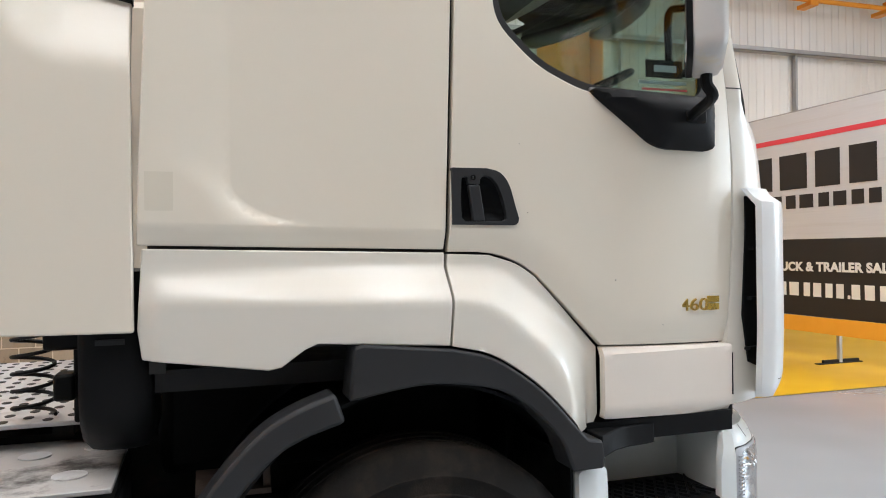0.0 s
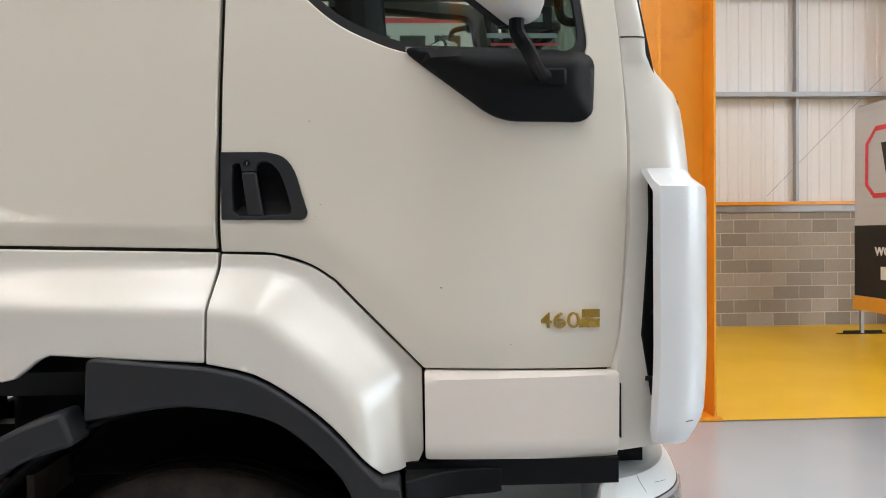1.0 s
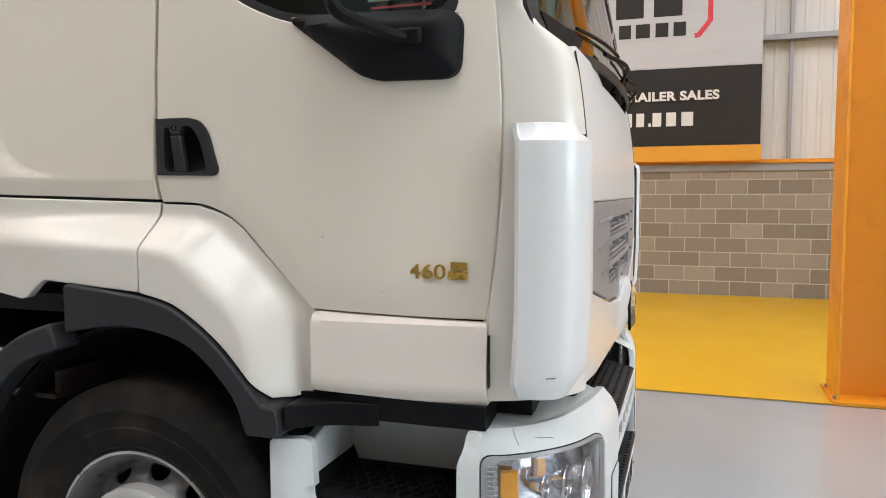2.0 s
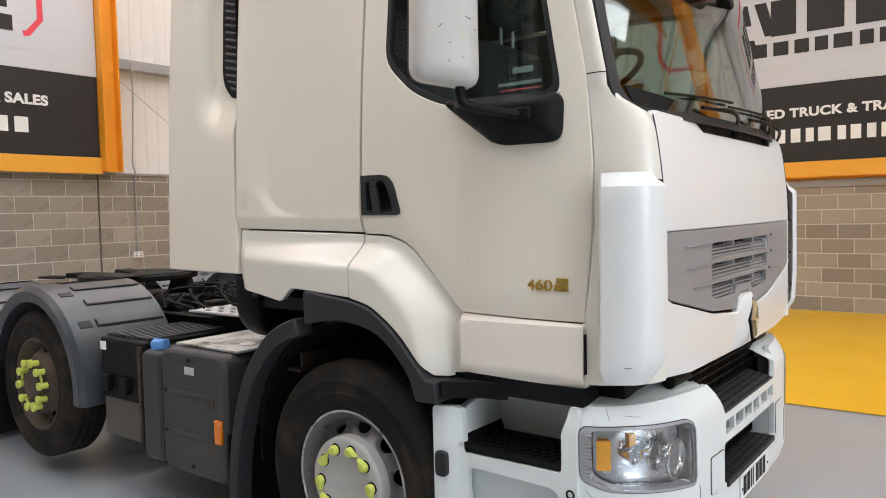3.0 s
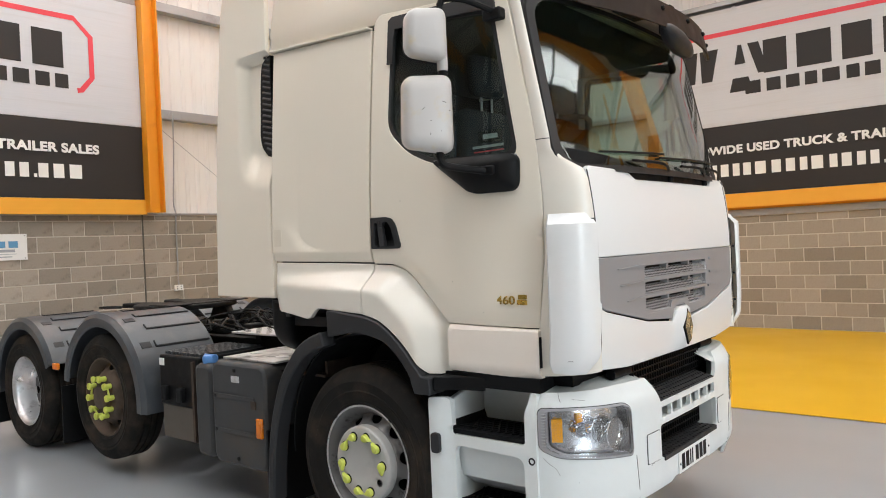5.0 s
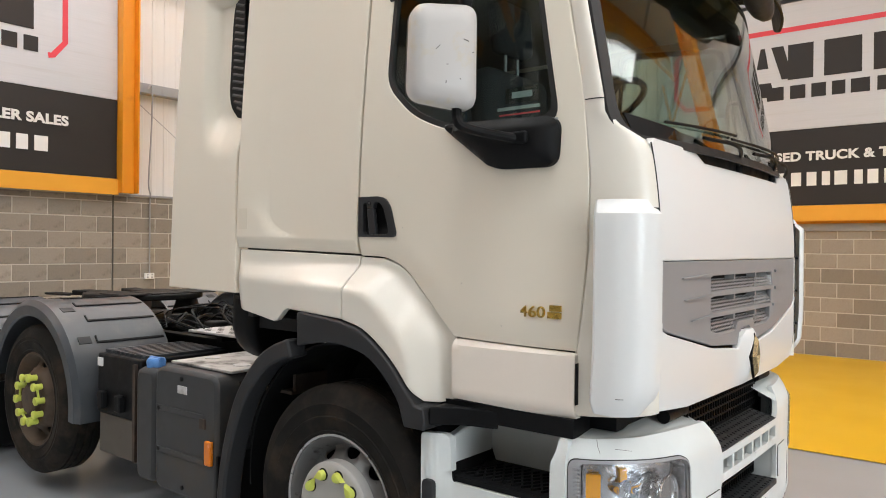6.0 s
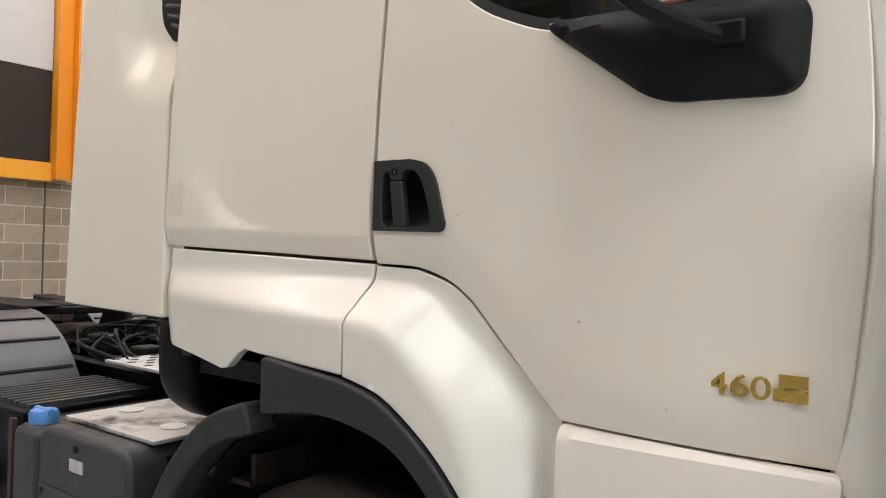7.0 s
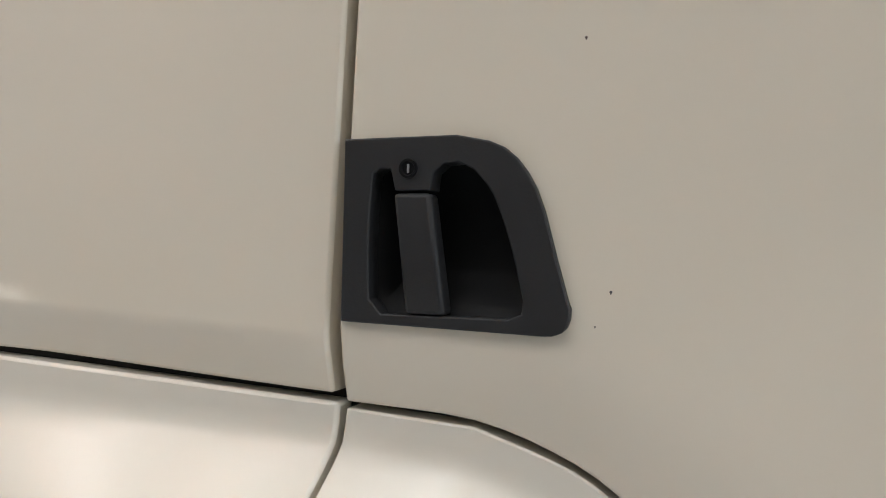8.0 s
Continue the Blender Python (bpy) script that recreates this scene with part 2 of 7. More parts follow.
DAYLIGHT = glow("daylit_polycarbonate", (0.97, 0.98, 1.0), 2.6)

# ---- building helpers ----


def finish(bm, name, material, parent=None, label="", bevel=0.0, angle=35, smooth=True):
    me = bpy.data.meshes.new(name)
    bmesh.ops.recalc_face_normals(bm, faces=bm.faces)
    bm.to_mesh(me)
    bm.free()
    if smooth:
        me.polygons.foreach_set("use_smooth", [True] * len(me.polygons))
        me.set_sharp_from_angle(angle=radians(angle))
    me.materials.append(material)
    ob = new(name, me)
    if parent is not None:
        ob.parent = parent
        top = parent
        while top.parent:
            top = top.parent
        me.transform(Matrix.Translation(-top.location))
    if label:
        ob["label"] = label
    if bevel:
        mod = ob.modifiers.new("edge", "BEVEL")
        mod.width, mod.segments, mod.limit_method, mod.angle_limit = bevel, 2, "ANGLE", radians(50)
        mod.harden_normals = False
    return ob


def part(name, bm, material, parent, label="", bevel=0.0, angle=35, smooth=True):
    return finish(bm, name, material, parent, label, bevel, angle, smooth)


def thing(name, label, category, at=(0, 0, 0), group="", kind=""):
    """An empty at the thing's base that parents its parts."""
    ob = tagged(new(name), label, category, group, kind)
    ob.location = at
    return ob


def structure(name, bm, material, label="", bevel=0.0, smooth=True, category=""):
    return tagged(finish(bm, name, material, None, label, bevel, 35, smooth), category=category, kind="structure")


def box(bm, x0, x1, y0, y1, z0, z1):
    v = [bm.verts.new((x, y, z)) for x in (x0, x1) for y in (y0, y1) for z in (z0, z1)]
    for f in ((0, 1, 3, 2), (4, 6, 7, 5), (0, 4, 5, 1), (2, 3, 7, 6), (0, 2, 6, 4), (1, 5, 7, 3)):
        bm.faces.new([v[i] for i in f])
    return v


def boxes(*rows):
    bm = bmesh.new()
    for r in rows:
        box(bm, *r)
    return bm


def moved(bm, verts, m):
    bmesh.ops.transform(bm, matrix=m, verts=verts)


def prism(bm, outline, a, b, axis="y"):
    """A closed outline of (u, v), extruded from a to b along an axis; (u, v) are the two others in order."""
    def at(u, v, w):
        return {"x": (w, u, v), "y": (u, w, v), "z": (u, v, w)}[axis]
    lo, hi = [bm.verts.new(at(u, v, a)) for u, v in outline], [bm.verts.new(at(u, v, b)) for u, v in outline]
    n = len(outline)
    made = [bm.faces.new(lo), bm.faces.new(hi[::-1])]
    for i in range(n):
        made.append(bm.faces.new((lo[i], hi[i], hi[(i + 1) % n], lo[(i + 1) % n])))
    return lo + hi


def rounded(outline, r, steps=5):
    """The outline with every corner rounded by about r."""
    out = []
    n = len(outline)
    for i in range(n):
        p, a, b = Vector(outline[i]), Vector(outline[i - 1]), Vector(outline[(i + 1) % n])
        da, db = (a - p), (b - p)
        rr = min(r, da.length * 0.45, db.length * 0.45)
        s, e = p + da.normalized() * rr, p + db.normalized() * rr
        for k in range(steps + 1):
            t = k / steps
            q = s * (1 - t) ** 2 + p * 2 * t * (1 - t) + e * t * t
            out.append((q.x, q.y))
    return out


def tube(bm, points, r, sides=10, closed_ends=True):
    pts = [Vector(p) for p in points]
    rings = []
    ref = None
    for i, p in enumerate(pts):
        d = (pts[min(i + 1, len(pts) - 1)] - pts[max(i - 1, 0)]).normalized()
        if ref is None:
            ref = d.orthogonal().normalized()
        ref = (ref - d * ref.dot(d)).normalized()
        side = d.cross(ref)
        rings.append([bm.verts.new(p + (ref * math.cos(a) + side * math.sin(a)) * r) for a in (2 * math.pi * k / sides for k in range(sides))])
    for r0, r1 in zip(rings, rings[1:]):
        for k in range(sides):
            bm.faces.new((r0[k], r0[(k + 1) % sides], r1[(k + 1) % sides], r1[k]))
    if closed_ends:
        bm.faces.new(rings[0][::-1])
        bm.faces.new(rings[-1])


def curve_points(points, steps=6):
    """A smooth run through the points."""
    p = [Vector(q) for q in points]
    p = [2 * p[0] - p[1], *p, 2 * p[-1] - p[-2]]
    out = []
    for i in range(1, len(p) - 2):
        for k in range(steps):
            t = k / steps
            out.append(0.5 * (2 * p[i] + (p[i + 1] - p[i - 1]) * t + (2 * p[i - 1] - 5 * p[i] + 4 * p[i + 1] - p[i + 2]) * t * t
                              + (3 * p[i] - p[i - 1] - 3 * p[i + 1] + p[i + 2]) * t ** 3))
    out.append(p[-2])
    return out


def lathe(bm, profile, centre, axis="y", sides=64, closed=False):
    """A profile of (radius, along) turned round an axis through the centre."""
    c = Vector(centre)
    rings = []
    for r, w in profile:
        ring = []
        for k in range(sides):
            a = 2 * math.pi * k / sides
            u, v = r * math.cos(a), r * math.sin(a)
            ring.append(bm.verts.new(c + Vector({"y": (u, w, v), "x": (w, u, v), "z": (u, v, w)}[axis])))
        rings.append(ring)
    pairs = list(zip(rings, rings[1:])) + ([(rings[-1], rings[0])] if closed else [])
    for r0, r1 in pairs:
        for k in range(sides):
            bm.faces.new((r0[k], r0[(k + 1) % sides], r1[(k + 1) % sides], r1[k]))
    if not closed:
        for ring in (rings[0], rings[-1]):
            bm.faces.new(ring)


def inside(p, loop):
    hit = False
    for (x0, y0), (x1, y1) in zip(loop, loop[1:] + loop[:1]):
        if (y0 > p[1]) != (y1 > p[1]) and p[0] < (x1 - x0) * (p[1] - y0) / (y1 - y0) + x0:
            hit = not hit
    return hit


def sheet(outline, place, inward, step=0.05, holes=(), lines=()):
    """A panel: a flat outline of (u, v) with holes, filled with an even net of triangles, laid on a curved surface by
    place(u, v) and given thickness by the vector (or function) inward. lines: creases that the net follows."""
    pts, edges, loops = [], [], []
    for loop in (outline, *holes):
        dense = []
        for (u0, v0), (u1, v1) in zip(loop, list(loop[1:]) + [loop[0]]):
            n = max(1, int(math.hypot(u1 - u0, v1 - v0) / step))
            dense += [(u0 + (u1 - u0) * k / n, v0 + (v1 - v0) * k / n) for k in range(n)]
        first = len(pts)
        pts += dense
        edges += [(first + k, first + (k + 1) % len(dense)) for k in range(len(dense))]
        loops.append(dense)
    for line in lines:
        first = len(pts)
        for (u0, v0), (u1, v1) in zip(line, line[1:]):
            n = max(1, int(math.hypot(u1 - u0, v1 - v0) / step))
            pts += [(u0 + (u1 - u0) * k / n, v0 + (v1 - v0) * k / n) for k in range(n)]
        pts.append(line[-1])
        edges += [(k, k + 1) for k in range(first, len(pts) - 1)]
    rim = np.array(pts)
    us, vs = rim[:, 0], rim[:, 1]
    v, row = vs.min() + step * 0.5, 0
    while v < vs.max():
        u = us.min() + step * (0.5 if row % 2 else 1.0)
        while u < us.max():
            if np.min((us - u) ** 2 + (vs - v) ** 2) > (step * 0.55) ** 2 and inside((u, v), loops[0]) and not any(inside((u, v), h) for h in loops[1:]):
                pts.append((u, v))
            u += step
        v += step * 0.87
        row += 1
    co, _, tris, _, _, _ = geometry.delaunay_2d_cdt([Vector(p) for p in pts], edges, [], 1, 1e-6)
    bm = bmesh.new()
    outer, inner, rims = [], [], {}
    for p in co:
        q = Vector(place(p.x, p.y))
        outer.append(bm.verts.new(q))
        inner.append(bm.verts.new(q + Vector(inward(p.x, p.y) if callable(inward) else inward)))
    for t in tris:
        c = (sum(co[k].x for k in t) / len(t), sum(co[k].y for k in t) / len(t))
        if not inside(c, loops[0]) or any(inside(c, h) for h in loops[1:]):
            continue
        bm.faces.new([outer[k] for k in t])
        bm.faces.new([inner[k] for k in reversed(t)])
        for k in range(len(t)):
            e = (t[k], t[(k + 1) % len(t)])
            rims[tuple(sorted(e))] = rims.get(tuple(sorted(e)), 0) + 1
    for (a, b), n in rims.items():
        if n == 1:
            bm.faces.new((outer[a], outer[b], inner[b], inner[a]))
    for vert in [w for w in bm.verts if not w.link_faces]:
        bm.verts.remove(vert)
    return bm


def smooth01(t):
    t = max(0.0, min(1.0, t))
    return t * t * (3 - 2 * t)


def lettering(text, size, material, m, parent, width=1.0, bold=0.0, depth=0.002, align="CENTER"):
    cu = bpy.data.curves.new("lettering", "FONT")
    cu.body, cu.size, cu.align_x, cu.align_y, cu.extrude, cu.offset, cu.space_character = text, size, align, "BOTTOM_BASELINE", depth, bold, 1.05
    cu.materials.append(material)
    ob = new("lettering", cu)
    ob.parent = parent
    ob.matrix_basis = m @ Matrix.Diagonal((width, 1, 1, 1))
    return ob

# ---- the hall ----
X0, X1, Y0, Y1, TOP = HALL["x0"], HALL["x1"], HALL["y0"], HALL["y1"], HALL["top"]
KERB = 3.19  # edge between the grey and the yellow floor paint

structure("floor", boxes((X0 - 0.2, X1 + 0.2, Y0 - 0.2, KERB - 0.03, -0.15, 0.0)), FLOOR, "glossy grey painted concrete floor with scuffs", category="floor")
structure("floor_yellow", boxes((X0 - 0.2, X1 + 0.2, KERB + 0.03, Y1 + 0.2, -0.15, 0.0)), YELLOW, "glossy yellow painted concrete floor along the wall", category="floor")
structure("floor_joint", boxes((X0 - 0.2, X1 + 0.2, KERB - 0.03, KERB + 0.03, -0.15, -0.004)), JOINT, "dark joint between grey and yellow floor", category="floor")

FAR_TOP, REAR_TOP = 1.93, 2.34
structure("wall_north", boxes((X0 - 0.3, X1 + 0.3, Y1 + 0.012, Y1 + 0.25, -0.15, FAR_TOP)), MORTAR, "grey concrete block wall with pale mortar joints", category="wall")
structure("wall_west", boxes((X0 - 0.25, X0 - 0.012, Y0 - 0.2, Y1, -0.15, REAR_TOP)), MORTAR, "grey concrete block wall with pale mortar joints", category="wall")
# Unseen wall, kept dark so truck's side and windows reflect less light.
structure("wall_south", boxes((X0, X1, Y0 - 0.25, Y0, -0.15, TOP)), SOUTH, "unseen south wall, kept dark to dim its bounce", category="wall")
# the east wall has a loading door that stands open
structure("wall_east", boxes((X1, X1 + 0.25, Y0, -8.2, -0.15, TOP), (X1, X1 + 0.25, -0.8, Y1, -0.15, TOP), (X1, X1 + 0.25, -8.2, -0.8, 5.2, TOP)), CLAD, "white clad wall with an open loading door", category="wall")


def ribbed(u0, u1, pitch=0.2, rib=0.05, depth=0.012):
    """The plan of a ribbed sheet: (along, proud)."""
    pts, u = [], u0
    while u < u1:
        pts += [(u, 0), (u + pitch - rib - 0.03, 0), (u + pitch - rib - 0.015, depth), (u + pitch - 0.015, depth)]
        u += pitch
    pts.append((u1, 0))
    return [p for p in pts if p[0] <= u1]


def cladding(name, along, u0, u1, at, z0, z1, inward):
    bm = bmesh.new()
    rows = []
    for u, d in ribbed(u0, u1):
        w = at + inward * d
        rows.append([bm.verts.new((u, w, z) if along == "x" else (w, u, z)) for z in (z0, z1)])
    for a, b in zip(rows, rows[1:]):
        bm.faces.new((a[0], b[0], b[1], a[1]))
    back = at - inward * 0.08
    box(bm, *((u0, u1, min(at - inward * 0.02, back), max(at - inward * 0.02, back)) if along == "x" else (min(at - inward * 0.02, back), max(at - inward * 0.02, back), u0, u1)), z0, z1)
    return structure(name, bm, CLAD, "white ribbed metal wall cladding", category="cladding", smooth=False)


cladding("cladding_north", "x", X0, X1, Y1 + 0.12, FAR_TOP + 0.1, TOP, -1)
cladding("cladding_west", "y", Y0, Y1, X0 - 0.1, REAR_TOP, TOP, 1)

# grey sill and orange angle above the blocks of the long wall, dark sill on the rear wall
structure("trim_sill_north", boxes((X0 + 0.02, X1, Y1 - 0.02, Y1 + 0.2, FAR_TOP, FAR_TOP + 0.11)), RAIL, "grey metal sill on the block wall", category="trim")
structure("trim_angle_north", boxes((X0 + 0.02, X1, Y1 - 0.05, Y1 + 0.1, FAR_TOP + 0.114, FAR_TOP + 0.17)), ORANGE, "orange steel angle above the sill", category="trim")
structure("trim_sill_west", boxes((X0 - 0.2, X0 + 0.015, Y0, Y1, REAR_TOP, REAR_TOP + 0.03)), RAIL, "thin grey sill on the block wall", category="trim")


def rail(name, rows):
    bm = bmesh.new()
    for r in rows:
        box(bm, *r)
    return structure(name, bm, RAIL, "galvanised steel wall rail", category="rail")


for z in (3.84, 5.57, 7.0):
    rail("rail_north", [(X0, X1, Y1 - 0.10, Y1 + 0.09, z, z + 0.012), (X0, X1, Y1 - 0.10, Y1 - 0.085, z, z + 0.09), (X0, X1, Y1 - 0.085, Y1 + 0.09, z + 0.078, z + 0.09)])
    zw = z + 0.05
    rail("rail_west", [(X0 - 0.08, X0 + 0.10, Y0, Y1 - 0.11, zw, zw + 0.012), (X0 + 0.085, X0 + 0.10, Y0, Y1 - 0.11, zw + 0.013, zw + 0.14), (X0 - 0.08, X0 + 0.084, Y0, Y1 - 0.11, zw + 0.128, zw + 0.14)])
for x in (-5.3, -1.2, 3.0, 7.13, 11.3):
    rail("rail_post_north", [(x - 0.025, x + 0.025, Y1 - 0.02, Y1 + 0.09, FAR_TOP + 0.18, 3.83), (x - 0.025, x + 0.025, Y1 - 0.02, Y1 + 0.09, 3.94, 5.56)])


def i_column(name, x, y, w, d, z0, z1, along="x", foot=False, label="orange painted steel column"):
    """An I-section: flanges w wide, d deep overall."""
    t = 0.022
    rows = [(x - w / 2, x + w / 2, y - d / 2, y - d / 2 + t), (x - w / 2, x + w / 2, y + d / 2 - t, y + d / 2), (x - 0.01, x + 0.01, y - d / 2 + t, y + d / 2 - t)]
    if along == "y":
        rows = [(x - d / 2, x - d / 2 + t, y - w / 2, y + w / 2), (x + d / 2 - t, x + d / 2, y - w / 2, y + w / 2), (x - d / 2 + t, x + d / 2 - t, y - 0.01, y + 0.01)]
    bm = bmesh.new()
    for r in rows:
        box(bm, *r, z0, z1)
    col = tagged(thing(name, label, "column", (x, y, z0)), kind="structure")
    part("shaft", bm, ORANGE, col, bevel=0.004)
    if foot:
        part("base_plate", boxes((x - w / 2 - 0.05, x + w / 2 + 0.05, y - d / 2 - 0.03, y + d / 2 + 0.05, 0.0, 0.025)), ORANGE, col)
        bolts = bmesh.new()
        for sx in (-1, 1):
            for sy in (-1, 1):
                lathe(bolts, [(0.014, 0.025), (0.014, 0.05)], (x + sx * (w / 2 + 0.025), y + sy * (d / 2 - 0.06), 0), "z", 6)
        part("bolts", bolts, RAIL, col)
    return col


# the free column at the edge of the yellow floor, seen on its web and a flange
i_column("column_inner", 2.945, 3.46, 0.46, 0.50, 0.0, TOP, along="y", foot=True, label="orange painted steel I-column with scuffed foot")
for y in (2.2, -3.6):
    i_column("column_west", X0 + 0.16, y, 0.24, 0.26, REAR_TOP + 0.03, TOP, label="orange painted steel wall column")
for x in (8.78, 15.0, -4.4):
    i_column("column_north", x, Y1 - 0.25, 0.19, 0.2, 0.0, TOP, label="orange painted steel wall column")

# orange eaves rail with brackets at the long wall
bm = bmesh.new()
tube(bm, [(X0 + 0.5, Y1 - 0.35, 6.62), (X1 - 0.3, Y1 - 0.35, 6.62)], 0.05, 10)
rail_ob = tagged(thing("eaves_rail", "orange painted tube rail on brackets under the eaves", "rail", (4, Y1 - 0.35, 6.62)), kind="structure")
part("tube", bm, ORANGE, rail_ob)
for x in (9.2, 11.4, 13.4, 5.4, 2.0):
    part("bracket", boxes((x - 0.1, x + 0.1, Y1 - 0.42, Y1 - 0.05, 6.50, 6.58), (x - 0.05, x + 0.05, Y1 - 0.40, Y1 - 0.30, 6.58, 6.75)), ORANGE, rail_ob)

# roof: white sheets with rooflight strips, orange rafters and grey purlins
edges = [X0 - 0.3]
for lx in ROOFLIGHTS:
    edges += [lx - 0.6, lx + 0.6]
edges.append(X1 + 0.3)
bm = bmesh.new()
for a, b in zip(edges[::2], edges[1::2]):
    box(bm, a, b, Y0 - 0.3, Y1 + 0.3, TOP, TOP + 0.12)
for lx in ROOFLIGHTS:
    box(bm, lx - 0.6, lx + 0.6, Y0 - 0.3, -7.7, TOP, TOP + 0.12)
    box(bm, lx - 0.6, lx + 0.6, 6.3, Y1 + 0.3, TOP, TOP + 0.12)
structure("ceiling", bm, CLAD, "pale metal roof lining between rooflights", category="ceiling", smooth=False)
for lx in ROOFLIGHTS:
    structure("rooflight", boxes((lx - 0.6, lx + 0.6, -7.7, 6.3, TOP + 0.02, TOP + 0.05)), DAYLIGHT, "translucent rooflight strip lit by the sky", category="rooflight")
for x in (-7.4, -4.4, 3.3, 7.4, 11.0, 15.0):
    bm = bmesh.new()
    box(bm, x - 0.10, x + 0.10, Y0, Y1 - 0.3, 7.08, 7.11)
    box(bm, x - 0.10, x + 0.10, Y0, Y1 - 0.3, 7.45, 7.48)
    box(bm, x - 0.012, x + 0.012, Y0, Y1 - 0.3, 7.112, 7.448)
    structure("rafter", bm, ORANGE, "orange painted steel rafter", category="rafter")
for y in (-11, -8.5, -6, -3.5, -1, 1.5, 4.0, 6.5):
    structure("purlin", boxes((X0, X1, y - 0.04, y + 0.04, 7.485, 7.59)), RAIL, "galvanised roof purlin", category="purlin")


# ---- banners ----
def banner(name, origin, turn, scale, label, wrinkle=0.012):
    """A printed banner: local u to its right, v up from its lower edge. turn: degrees about z of its face."""
    m = Matrix.Translation(origin) @ Matrix.Rotation(radians(turn), 4, "Z")
    top = thing(name, label, "banner", origin)
    W, WL = 2.9, 2.5  # the print sits nearer to the left edge

    def wave(u, v):
        return wrinkle * noise.noise((u * 1.1, v * 0.9, origin[0])) + 0.004 * noise.noise((u * 5, v * 4, 3.0))

    def at(u, v, out):
        return m @ Vector((u, -out - wave(u, v), v * scale))

    def cloth(pname, u0, u1, v0, v1, out, mat, lab="", thick=0.004):
        bm = sheet([(u0, v0), (u1, v0), (u1, v1), (u0, v1)], lambda u, v: at(u, v, out), m.to_3x3() @ Vector((0, thick, 0)), 0.25)
        return part(pname, bm, mat, top, lab)

    def shape(pname, outline, out, mat, lab=""):
        bm = sheet(outline, lambda u, v: at(u, v, out), m.to_3x3() @ Vector((0, 0.004, 0)), 0.25)
        return part(pname, bm, mat, top, lab)

    cloth("silver_field", -WL, W, 1.342, 3.24, 0.0, SILVER, "brushed silver printed field")
    cloth("black_field", -WL, W, 0.212, 1.338, 0.0, CHARCOAL, "charcoal printed field")
    cloth("orange_hem", -WL - 0.02, W + 0.02, -0.02, 0.208, 0.02, BANNER_ORANGE, "creased orange hem")
    # red bracket round the trade name: tail, left side, top, right side, tail
    t = 0.075
    mid = [(-1.62, 1.80), (-2.02, 1.80), (-2.20, 1.98), (-2.20, 2.62), (-2.00, 2.84), (1.92, 2.84), (2.16, 2.60), (2.16, 2.0), (2.00, 1.80), (1.94, 1.79)]
    left, right = [], []
    for i, p in enumerate(mid):
        d = (Vector(mid[min(i + 1, len(mid) - 1)]) - Vector(mid[max(i - 1, 0)])).normalized()
        nrm = Vector((-d.y, d.x))
        left.append(tuple(Vector(p) + nrm * t / 2))
        right.append(tuple(Vector(p) - nrm * t / 2))
    shape("red_bracket", left + right[::-1], 0.006, RED, "red outline bracket")
    # the trade name as plain blocks, one for each sign
    x, widths = -1.87, [0.74, 0.56, 0.465, 0.61, 0.52, 0.52]
    for k, w in enumerate(widths):
        a, b = x, x + w
        if k == 1:
            shape("name_block", [(a + 0.20, 2.30), (a + 0.38, 2.30), (a + 0.32, 2.61), (a + 0.26, 2.61)], 0.006, CHARCOAL)
            shape("name_block", [(a + 0.10, 1.86), (a + 0.48, 1.86), (a + 0.42, 2.08), (a + 0.16, 2.08)], 0.006, CHARCOAL)
            shape("name_block", [(a + 0.42, 2.61), (a + 0.60, 2.61), (a + 0.74, 2.11), (a + 0.58, 2.11)], 0.006, CHARCOAL)
        elif k == 0:
            shape("name_block", [(a, 2.61), (a + 0.36, 2.61), (a + 0.30, 2.09), (a + 0.13, 2.09)], 0.006, CHARCOAL)
            shape("name_block", [(a + 0.40, 2.61), (a + 0.72, 2.61), (a + 0.60, 2.09), (a + 0.42, 2.09)], 0.0065, CHARCOAL)
        else:
            shape("name_block", [(a + 0.06, 2.09), (b - 0.04, 2.09), (b - 0.04, 2.61), (a + 0.06, 2.61)], 0.006, CHARCOAL)
        x = b + 0.05
    x = -0.72
    for w in (0.33, 0.29, 0.27, 0.24, 0.33, 0.24, 0.28, 0.25, 0.24):
        shape("name_block", [(x, 1.80), (x + w * 0.76, 1.80), (x + w * 0.76, 2.00), (x, 2.00)], 0.006, CHARCOAL)
        x += w + 0.015
    # the web address as plain bars
    x = -1.86
    for w in (0.27, 0.22, 0.17, 0.20, 0.17, 0.19, 0.26, 0.22, 0.21, 0.17, 0.26, 0.17, 0.21, 0.18, 0.18, 0.06, 0.20, 0.22, 0.26):
        h = 0.05 if w < 0.1 else 0.20
        shape("address_bar", [(x, 0.50), (x + w * 0.66, 0.50), (x + w * 0.66, 0.50 + h), (x, 0.50 + h)], 0.006, WHITE)
        x += w * 1.02
    face = Matrix.Rotation(radians(turn), 4, "Z") @ Matrix.Rotation(radians(90), 4, "X")
    lettering("WORLDWIDE USED TRUCK & TRAILER SALES", 0.178 * scale, WHITE, Matrix.Translation(m.to_3x3() @ Vector((0.07, -0.022, 0.875 * scale))) @ face, top, 1.135, 0.0075, 0.002)
    return top, m


